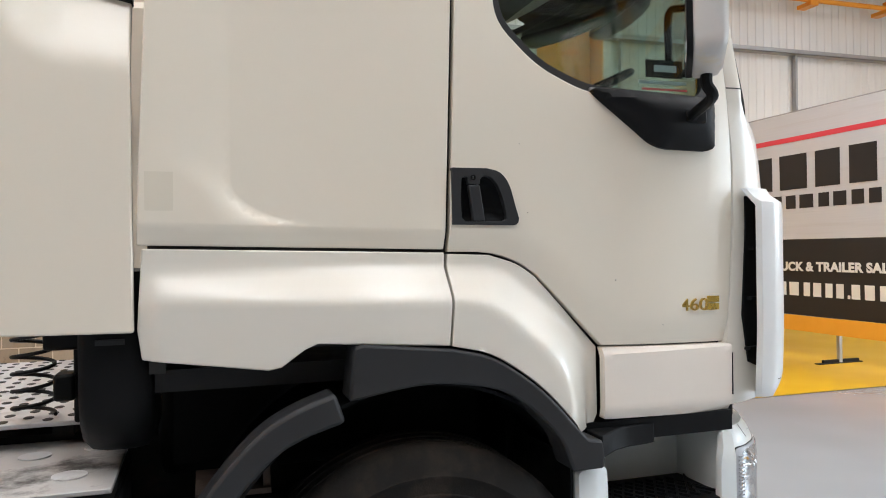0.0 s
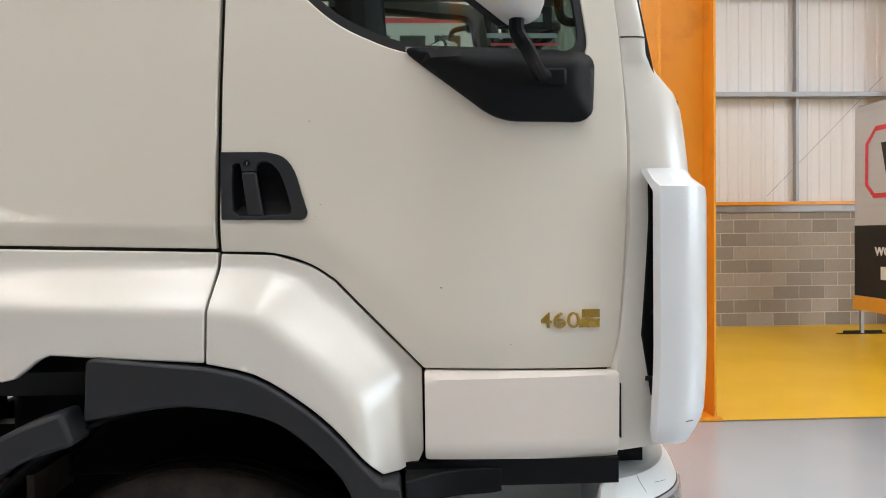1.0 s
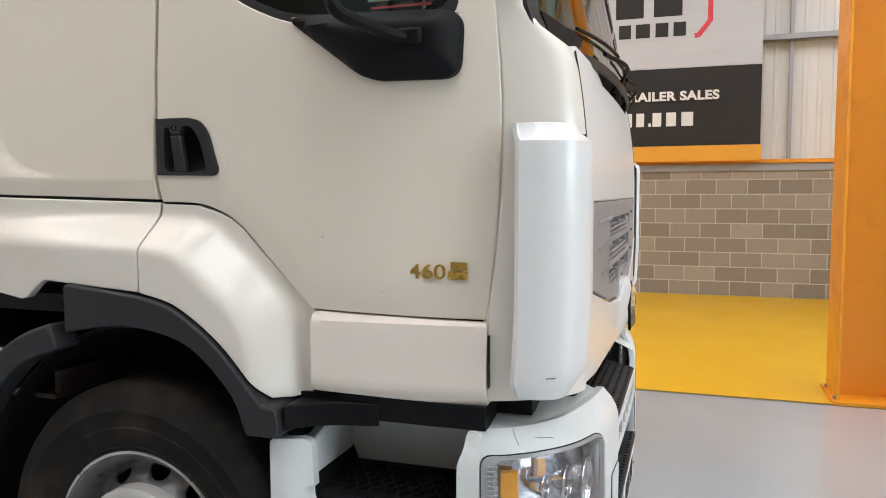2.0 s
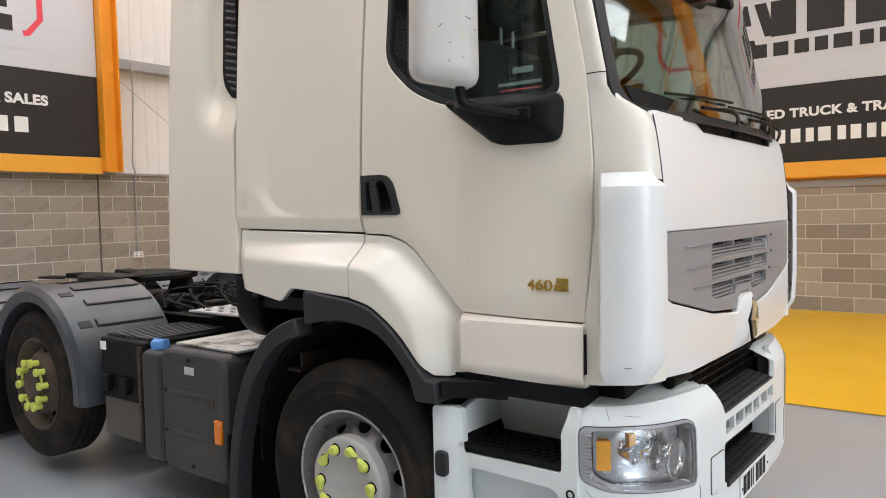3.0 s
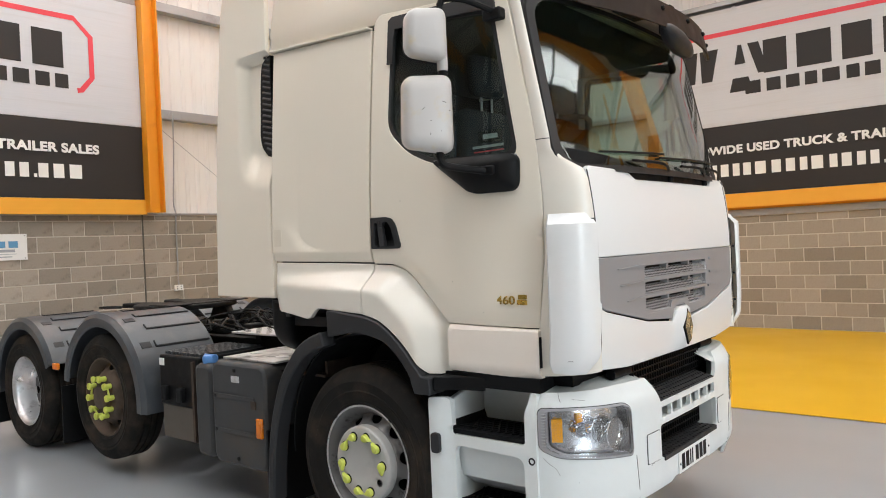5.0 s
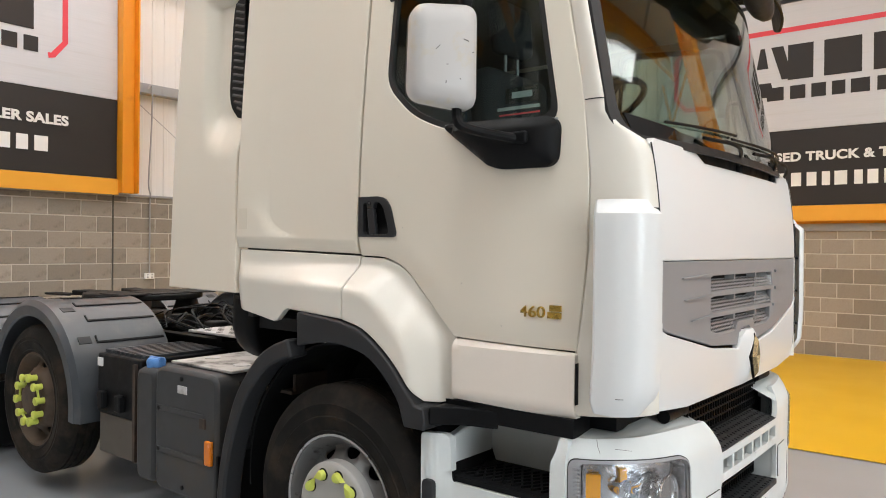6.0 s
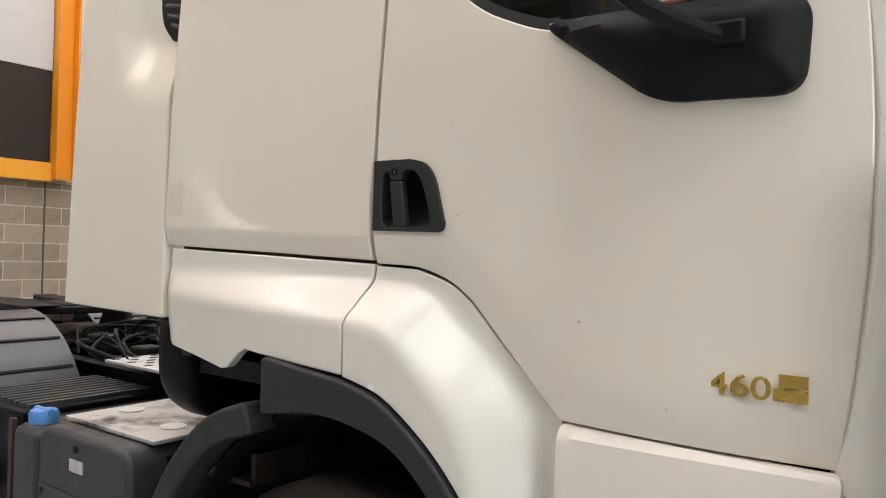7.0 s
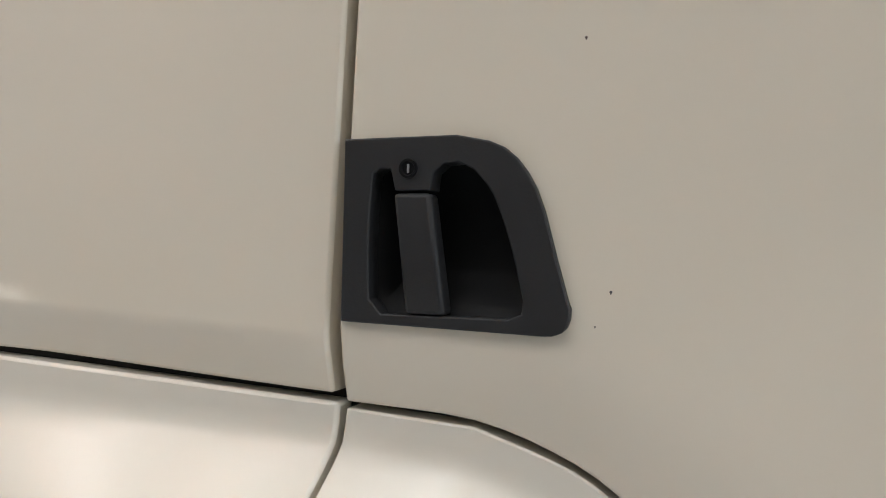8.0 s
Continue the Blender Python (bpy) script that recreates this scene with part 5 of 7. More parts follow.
bm = bmesh.new()
mesh_grid(bm, 1.285, YF - 0.384, YF + 0.384, 0.595, 0.742, 0.030)
part("lower_mesh", bm, BLACK, bumper, "black plastic mesh", smooth=False)
bm = bmesh.new()
mesh_grid(bm, 1.268, YF - 0.45, YF + 0.45, 0.895, 1.07, 0.030)
part("upper_mesh", bm, BLACK, bumper, "black plastic mesh", smooth=False)
for y in (-0.62, -0.53, 0.48, 0.57):
    bm = bmesh.new()
    tube(bm, [(1.27, YF + y - 0.04, 1.025), (1.27, YF + y + 0.05, 1.025)], 0.026, 12)
    part("hinge", bm, BLACK, bumper, "black flap hinge")
for side in (-1, 1):
    cover = rounded([(side * 0.405, 0.585), (side * 0.535, 0.585), (side * 0.535, 0.725), (side * 0.405, 0.725)], 0.012)
    groove = [(side * 0.4675 + (s - side * 0.4675) * 1.045, 0.655 + (z - 0.655) * 1.04) for s, z in cover]
    part("cover_groove", sheet(groove, bumper_at(0.0025), bumper_in(0.006), 0.05), SEAL, bumper)
    part("tow_cover", sheet(cover, bumper_at(0.005), bumper_in(0.012), 0.05), BUMPER, bumper, "white tow eye cover", bevel=0.002)
# number plate: white, its characters as plain bars
plate_ob = part("number_plate", boxes((1.393, 1.399, YF - 0.20, YF + 0.24, 0.452, 0.560)), WHITE, truck, "white number plate", bevel=0.002)
for k, (y, w) in enumerate(((-0.145, 0.042), (-0.090, 0.042), (-0.048, 0.014), (-0.020, 0.014), (0.045, 0.042), (0.100, 0.042), (0.155, 0.042))):
    part("plate_bar", boxes((1.3995, 1.4005, YF + y - w / 2, YF + y + w / 2, 0.468, 0.547)), BLACK, plate_ob)
for y in (-0.185, 0.215):
    bm = bmesh.new()
    lathe(bm, [(0.006, 1.3995), (0.006, 1.402)], (0, YF + y, 0.50), "x", 8)
    part("plate_screw", bm, BLACK, plate_ob)

# head lamps: grey bezel, silver bowl, three round units, amber turn lamp, clear lens
for side in (-1, 1):
    shape = [(side * -1 * s, z) for s, z in LAMP]
    cx, cz = side * 0.905, 0.795
    inner_line = [(cx + (s - cx) * 0.93 - side * 0.016, cz + (z - cz) * 0.92) for s, z in shape]
    lamp = part("headlamp", sheet(shape, bumper_at(0.004), bumper_in(0.05), 0.05, [inner_line]), BEZEL, truck, "grey framed wrap-around headlamp", bevel=0.004)
    gap = [(cx + (s - cx) * 1.012, cz + (z - cz) * 1.025) for s, z in shape]
    part("lamp_gap", sheet(gap, bumper_at(0.0015), bumper_in(0.008), 0.05, [inner_line]), SEAL, lamp, "dark gap round the lamp")
    part("lamp_bowl", sheet(shape, bumper_at(-0.062), bumper_in(0.01), 0.05), BOWL, lamp, "silver reflector bowl")
    rim = [(cx + (s - cx) * 0.93, cz + (z - cz) * 0.93) for s, z in shape]
    part("lamp_wall", sheet(shape, bumper_at(-0.008), bumper_in(0.05), 0.05, [rim]), BOWL, lamp)
    lens = part("lens", sheet(inner_line, bumper_at(0.008), bumper_in(0.005), 0.05), LENS, lamp, "clear headlamp lens")
    lens.visible_shadow = False
    for s, z, r in ((0.790, 0.785, 0.070), (0.900, 0.808, 0.050), (0.990, 0.818, 0.034)):
        x, y = plan_at(side * s, -0.060)
        x2, y2 = plan_at(side * s, 0.0)
        way = Vector((0.9, (y2 - y) * 3, 0)).normalized()
        bm = bmesh.new()
        lathe(bm, [(r, 0.05), (r * 0.86, 0.055), (r * 0.80, 0.045), (r * 0.55, 0.012), (0.012, 0.0)], (0, 0, 0), "x", 28)
        moved(bm, bm.verts[:], Matrix.Translation((x, y, z)) @ way.to_track_quat("X", "Z").to_matrix().to_4x4())
        part("reflector", bm, CHROME, lamp, "round chrome reflector")
        bm = bmesh.new()
        lathe(bm, [(r * 0.96 + 0.0045 * math.cos(q), 0.056 + 0.0045 * math.sin(q)) for q in [2 * math.pi * n / 8 for n in range(8)]], (0, 0, 0), "x", 32, closed=True)
        moved(bm, bm.verts[:], Matrix.Translation((x, y, z)) @ way.to_track_quat("X", "Z").to_matrix().to_4x4())
        part("lamp_ring", bm, BOWL, lamp, "pale ring round the reflector")
        bm = bmesh.new()
        lathe(bm, [(0.001, 0.046), (r * 0.3, 0.044), (r * 0.45, 0.03), (r * 0.45, 0.01)], (0, 0, 0), "x", 20)
        moved(bm, bm.verts[:], Matrix.Translation((x, y, z)) @ way.to_track_quat("X", "Z").to_matrix().to_4x4())
        part("bulb", bm, LENS, lamp, "glass lamp insert")
    part("turn_lamp", sheet([(side * 1.040, 0.765), (side * 1.095, 0.765), (side * 1.095, 0.868), (side * 1.040, 0.868)], bumper_at(-0.030), bumper_in(0.02), 0.03), AMBER, lamp, "amber turn lamp")
    part("turn_lamp", sheet([(side * 0.935, 0.79), (side * 0.962, 0.79), (side * 0.962, 0.885), (side * 0.935, 0.885)], bumper_at(-0.045), bumper_in(0.02), 0.03), AMBER, lamp, "amber turn lamp")
    rib = bmesh.new()
    for k in range(12):
        z = 0.755 + k * 0.0128
        a, b = Vector(bumper_at(0.006)(side * 1.108, z)), Vector(bumper_at(0.006)(side * 1.132, z))
        tube(rib, [a, b], 0.003, 5)
    part("lamp_ribs", rib, BEZEL, lamp)

# ---- cab steps: white moulding with two black treads ----
for side in (-1, 1):
    def yy(v, side=side):
        return YC + side * v

    def sbox(x0, x1, v0, v1, z0, z1):
        return (x0, x1, min(yy(v0), yy(v1)), max(yy(v0), yy(v1)), z0, z1)
    steps = part("step_unit", boxes(sbox(0.487, 0.56, 0.90, HW + 0.005, 0.30, 0.915), sbox(0.56, 1.075, 0.76, 0.80, 0.30, 0.975)), BUMPER, truck, "white moulded step unit with scuffs", bevel=0.012)
    bm = bmesh.new()
    prism(bm, [(yy(HW - 0.03), 0.915), (yy(HW - 0.03), 0.30), (yy(0.80), 0.30), (yy(0.80), 0.972), (yy(0.90), 0.955)], 0.561, 0.60, "x")
    part("step_cheek", bm, BUMPER, steps, bevel=0.008)
    bm = bmesh.new()
    prism(bm, [(1.060, 0.985), (1.090, 0.990), (1.090, 0.30), (1.060, 0.30)], yy(HW - 0.055), yy(0.76))
    part("step_post", bm, BUMPER, steps, bevel=0.008)
    part("arch_liner", boxes(sbox(0.474, 0.484, 0.60, HW + 0.012, 0.28, 0.96)), BLACK, steps, "black wheel arch liner")
    # outer skin with a notch over the upper tread and a hollow above the lower one
    skin = rounded([(0.490, 0.30), (1.088, 0.30), (1.088, 0.985), (1.052, 0.985), (1.046, 0.935), (1.030, 0.90), (1.028, 0.750), (0.612, 0.750), (0.604, 0.915), (0.580, 0.930), (0.490, 0.926)], 0.018, 4)
    hollow = rounded([(0.622, 0.395), (1.020, 0.395), (1.020, 0.688), (0.622, 0.700)], 0.05, 6)
    part("step_skin", sheet(skin, lambda x, z, s=side: (x, YC + s * (HW + 0.002 + 0.036 * (1 - smooth01((x - 0.535) / 0.085)) - 0.02 * smooth01((z - 0.90) / 0.08) * smooth01((x - 0.62) / 0.4)), z), (0, -side * 0.03, 0), 0.03, [hollow]), BUMPER, steps, "white moulded outer skin of the steps", bevel=0.006)
    part("back_crease", boxes(sbox(0.62, 1.055, 0.8005, 0.803, 0.905, 0.911)), BUMPER, steps)
    # risers that fall inward below each tread
    for z0, z1 in ((0.44, 0.745), (0.28, 0.385)):
        bm = bmesh.new()
        prism(bm, [(yy(HW - 0.03), z1), (yy(HW - 0.03), z1 - 0.05), (yy(HW - 0.075), z0 + 0.09), (yy(0.92), z0 + 0.03), (yy(0.80), z0), (yy(0.80), z1)], 0.60, 1.06, "x")
        part("riser", bm, BUMPER, steps, bevel=0.006)
    for z in (0.775, 0.415):
        a, b = sorted((yy(0.805), yy(HW - 0.005)))
        tread("tread", 0.605, 1.058, a, b, z, steps, studs="bar")
    knob = rounded([(0.505, 0.655), (0.560, 0.655), (0.560, 0.755), (0.505, 0.755)], 0.022)
    bm = bmesh.new()
    prism(bm, knob, yy(HW + 0.030), yy(HW + 0.054))
    part("side_lamp_pod", bm, TRIM, steps, "grey plastic pod", bevel=0.005)
    bm = bmesh.new()
    lathe(bm, [(0.017, side * 0.0), (0.017, side * 0.004), (0.011, side * 0.004), (0.010, side * -0.004)], (1.062, yy(HW + 0.001), 0.682), "y", 16)
    part("screw_cover", bm, BLACK, steps, "black screw recess")

# ---- badge on the door: gold figures and a plain gold plate ----
for side in (-1,):
    y = YC + side * (body_half(0.95, 1.41) + 0.004)
    m = Matrix.Translation(Vector((0.892, y, 1.388)) - Vector(truck.location)) @ Matrix.Rotation(radians(-2.2), 4, "Z") @ Matrix.Rotation(radians(90), 4, "X")
    badge = part("badge_plate", boxes((0.998, 1.052, YC + side * (body_half(1.03, 1.41) + 0.006) - 0.002, YC + side * (body_half(1.03, 1.41) + 0.006) + 0.002, 1.386, 1.408), (1.006, 1.052, YC + side * (body_half(1.03, 1.41) + 0.006) - 0.002, YC + side * (body_half(1.03, 1.41) + 0.006) + 0.002, 1.411, 1.432)), GOLD, truck, "small gold badge plate")
    for k, figure in enumerate("460"):
        digit = lettering(figure, 0.056, GOLD, Matrix.Translation((0.0355 * k, -0.0012 * k, 0)) @ m, truck, 1.28, 0.0002, 0.003, "LEFT")
        digit.name = "badge_digit"

# ---- mirrors on black arms ----
for side in (-1, 1):
    def my(v, side=side):
        return YC + side * v
    turned = Matrix.Translation((0.787, my(1.377), 0)) @ Matrix.Rotation(radians(35 * side), 4, "Z")
    for name, z0, z1, w in (("mirror", 2.078, 2.432, 0.229), ("wide_mirror", 2.486, 2.728, 0.190)):
        bm = bmesh.new()
        sh = -side * 0.006 if name == "wide_mirror" else 0.0
        line = rounded([(sh - side * w / 2, z0), (sh + side * w / 2, z0 + 0.03), (sh + side * (w / 2 - 0.01), z1 - 0.012), (sh - side * w / 2, z1)], 0.05, 6)
        cz = (z0 + z1) / 2
        rings = []
        for x, k in ((-0.056, 0.955), (-0.046, 1.0), (-0.004, 1.0), (0.016, 0.965), (0.030, 0.86), (0.037, 0.62)):
            rings.append([(x, a * k, cz + (b - cz) * k) for a, b in line])
        loft(bm, rings)
        moved(bm, bm.verts[:], turned)
        case = part(name + "_housing", bm, MIRROR_CASE, truck, "scuffed white mirror housing", angle=50)
        bm = bmesh.new()
        prism(bm, [(a * 0.985, cz + (b - cz) * 0.985) for a, b in line], -0.072, -0.0555, "x")
        moved(bm, bm.verts[:], turned)
        part("mirror_frame", bm, BLACK, case, "black mirror frame")
        bm = bmesh.new()
        prism(bm, [(a * 0.90, cz + (b - cz) * 0.92) for a, b in line], -0.0745, -0.0725, "x")
        moved(bm, bm.verts[:], turned)
        part("mirror_pane", bm, MIRROR, case, "silvered mirror glass")
        if name == "mirror":
            rnd = random.Random(4)
            for k in range(11):
                a, b = rnd.uniform(-0.09, 0.09), z0 + rnd.uniform(0.05, 0.27)
                bm = bmesh.new()
                dx = 0.0372 if abs(a) < 0.06 and 0.08 < b - z0 < 0.27 else 0.031
                tube(bm, [(dx, a, b), (dx, a + rnd.uniform(-0.03, 0.03), b + rnd.uniform(-0.012, 0.018))], 0.0016, 4)
                moved(bm, bm.verts[:], turned)
                part("scratch", bm, SCUFF, case)
    def on(u, v, z, side=side, turned=turned):
        return tuple(turned @ Vector((u, -side * v, z)))
    bm = bmesh.new()
    tube(bm, curve_points([on(-0.015, 0.055, 2.10), on(-0.015, 0.055, 2.06), on(0.0, 0.075, 2.025), (0.885, my(1.16), 2.008), (0.925, my(1.10), 2.004)]), 0.017, 10)
    part("mirror_arm", bm, BLACK, truck, "black lower mirror arm")
    part("arm_clamp", boxes((0.875, 0.955, min(my(1.08), my(1.135)), max(my(1.08), my(1.135)), 1.985, 2.028)), BLACK, truck, bevel=0.008)
    bm = bmesh.new()
    tube(bm, [on(-0.018, 0.083, 2.428), on(-0.018, 0.083, 2.450)], 0.021, 14)
    part("mirror_joint", bm, BLACK, truck)
    bm = bmesh.new()
    tube(bm, [on(-0.018, 0.083, 2.4505), on(-0.018, 0.083, 2.56)], 0.024, 14)
    part("mirror_post", bm, MIRROR_CASE, truck, "white mirror post")
    bm = bmesh.new()
    tube(bm, curve_points([on(-0.018, 0.080, 2.715), on(-0.018, 0.082, 2.745), on(-0.014, 0.105, 2.772), (0.89, my(1.22), 2.770), (0.925, my(1.12), 2.752), (0.945, my(1.03), 2.735)]), 0.015, 10)
    part("mirror_arm", bm, BLACK, truck, "black upper mirror arm")
    part("arm_clamp", boxes((0.885, 0.985, min(my(1.02), my(1.075)), max(my(1.02), my(1.075)), 2.70, 2.755)), BLACK, truck, bevel=0.01)

# ---- side fairing behind the sleeper with its scoop and black louvre ----
FAIR = [(-0.742, 1.395), (-0.742, 3.62), (-1.10, 3.62), (-1.225, 3.20), (-1.30, 2.4), (-1.36, 1.402)]


def fairing_half(x, z):
    scoop = smooth01((x + 1.055 + 0.10 * max(0.0, (z - 2.2) / 0.7 - 0.88)) / 0.075) * smooth01((z - 2.05 - 0.5 * max(0.0, -0.90 - x)) / 0.25) * (1 - smooth01((z - 2.85) / 0.05))
    return HW - 0.004 - 0.066 * scoop - 0.02 * max(0.0, (-0.75 - x) / 0.6) - 0.03 * max(0.0, (z - 2.0) / 1.6)


for side in (-1, 1):
    fair = part("side_fairing", sheet(FAIR, lambda x, z, s=side: (x, YC + s * fairing_half(x, z), z), (0, -side * 0.035, 0), 0.02), PAINT_WARM, truck, "off-white side fairing behind the sleeper", bevel=0.006)
    LOUVRE = [(-0.738, 2.250), (-0.738, 2.872), (-0.768, 2.868), *smooth_line([(-0.806, 2.850), (-0.838, 2.815), (-0.858, 2.70), (-0.874, 2.50), (-0.882, 2.40), (-0.864, 2.325), (-0.806, 2.265)], 4)]
    louvre = part("louvre", sheet(LOUVRE, lambda x, z, s=side: (x, YC + s * (HW - 0.050 + 0.10 * (x + 0.74)), z), (0, -side * 0.05, 0), 0.04), BLACK, fair, "black curved louvre in the scoop", bevel=0.003)
    for k in range(17):
        z = 2.285 + 0.0345 * k
        left = -0.738 - 0.84 * min(0.128 - 0.035 * max(0.0, (z - 2.40) / 0.4), 0.06 + 0.9 * (z - 2.262), 0.03 + 1.2 * (2.872 - z))
        bm = bmesh.new()
        rows = []
        for x in (left, -0.742):
            y = HW - 0.050 + 0.10 * (x + 0.74)
            lift = 0.024 * (x + 0.742) / (left + 0.742)
            rows.append([bm.verts.new((x, YC + side * (y + d), z + lift + h)) for d, h in ((0.001, 0.0), (0.008, -0.003), (0.008, 0.004), (0.001, 0.013))])
        for i in range(4):
            bm.faces.new((rows[0][i], rows[0][(i + 1) % 4], rows[1][(i + 1) % 4], rows[1][i]))
        bm.faces.new(rows[0])
        bm.faces.new(rows[1][::-1])
        part("louvre_slat", bm, TRIM, louvre)

# ---- inside the cab ----
dash = part("dashboard", boxes((0.86, 1.13, YC - 0.93, YC + 0.93, 1.55, 1.98)), DASH, truck, "dark grey dashboard", bevel=0.05)
part("dash_hood", boxes((0.80, 0.98, YC - 0.68, YC - 0.12, 1.94, 2.03)), DASH, dash, bevel=0.03)
bm = bmesh.new()
lathe(bm, [(0.225 + 0.014 * math.cos(a), 0.014 * math.sin(a)) for a in [2 * math.pi * k / 8 for k in range(8)]], (0, 0, 0), "z", 40, closed=True)
for a in (90, 210, 330):
    tube(bm, [(0, 0, -0.03), (0.22 * math.cos(radians(a)), 0.22 * math.sin(radians(a)), 0)], 0.014, 6)
lathe(bm, [(0.07, -0.05), (0.075, -0.02), (0.05, 0.0)], (0, 0, 0), "z", 20)
moved(bm, bm.verts[:], pose(0.86, YC - 0.46, 2.20, 0, -26, 0))
part("steering_wheel", bm, BLACK, dash, "black steering wheel")
bm = bmesh.new()
tube(bm, [(0.89, YC - 0.46, 2.15), (1.02, YC - 0.46, 1.90)], 0.035, 12)
part("steering_column", bm, DASH, dash)
for side in (-1, 1):
    y = YC + side * 0.42
    seat = part("seat", boxes((0.34, 0.80, y - 0.25, y + 0.25, 1.68, 1.82)), CLOTH, truck, "dark cloth driver's seat" if side < 0 else "dark cloth passenger seat", bevel=0.05)
    bm = boxes((-0.07, 0.07, -0.25, 0.25, 0.0, 0.66))
    moved(bm, bm.verts[:], pose(0.46, y, 1.76, 0, -4, 0))
    part("seat_back", bm, CLOTH, seat, bevel=0.05)
    bm = boxes((-0.05, 0.05, -0.13, 0.13, 0.0, 0.24))
    moved(bm, bm.verts[:], pose(0.43, y, 2.50, 0, -4, 0))
    stem = bmesh.new()
    for d in (-0.05, 0.05):
        tube(stem, [(0.425, y + d, 2.40), (0.425, y + d, 2.53)], 0.008, 6)
    part("headrest_stem", stem, RAIL, seat)
    part("headrest", bm, CLOTH, seat, bevel=0.04)
    part("seat_base", boxes((0.38, 0.74, y - 0.2, y + 0.2, 1.28, 1.68)), DASH, seat)
part("bunk", boxes((-0.66, -0.10, YC - 0.95, YC + 0.95, 1.70, 1.84)), CLOTH, truck, "dark sleeper bunk", bevel=0.04)
for side in (-1, 1):
    bm = bmesh.new()
    tube(bm, [(1.125, YC + side * 0.955, 2.05), (1.06, YC + side * 0.945, 2.42), (0.985, YC + side * 0.93, 2.84)], 0.032, 10)
    part("pillar_trim", bm, DASH, truck, "dark lining of the screen pillar")
    bm = bmesh.new()
    tube(bm, curve_points([(1.06, YC + side * 0.90, 2.20), (0.995, YC + side * 0.89, 2.215), (0.985, YC + side * 0.89, 2.30), (0.985, YC + side * 0.89, 2.39), (1.00, YC + side * 0.89, 2.425), (1.04, YC + side * 0.90, 2.43)], 5), 0.013, 8)
    part("grab_handle", bm, BLACK, truck, "black grab handle on the screen pillar")
# stickers on the driver's window: printed as plain bars
yb = YC - HW + 0.052
for x0, x1, z0, z1, mat_ in ((0.80, 0.94, 2.148, 2.205, BLACK), (0.83, 0.915, 2.166, 2.188, SIGN_GREY), (0.77, 0.95, 2.124, 2.136, SIGN_GREY), (0.78, 0.95, 2.104, 2.110, RED)):
    part("sticker", boxes((x0, x1, yb, yb + 0.0015, z0, z1)), mat_, truck, "small printed window sticker")
    yb -= 0.003

# ---- wheels ----


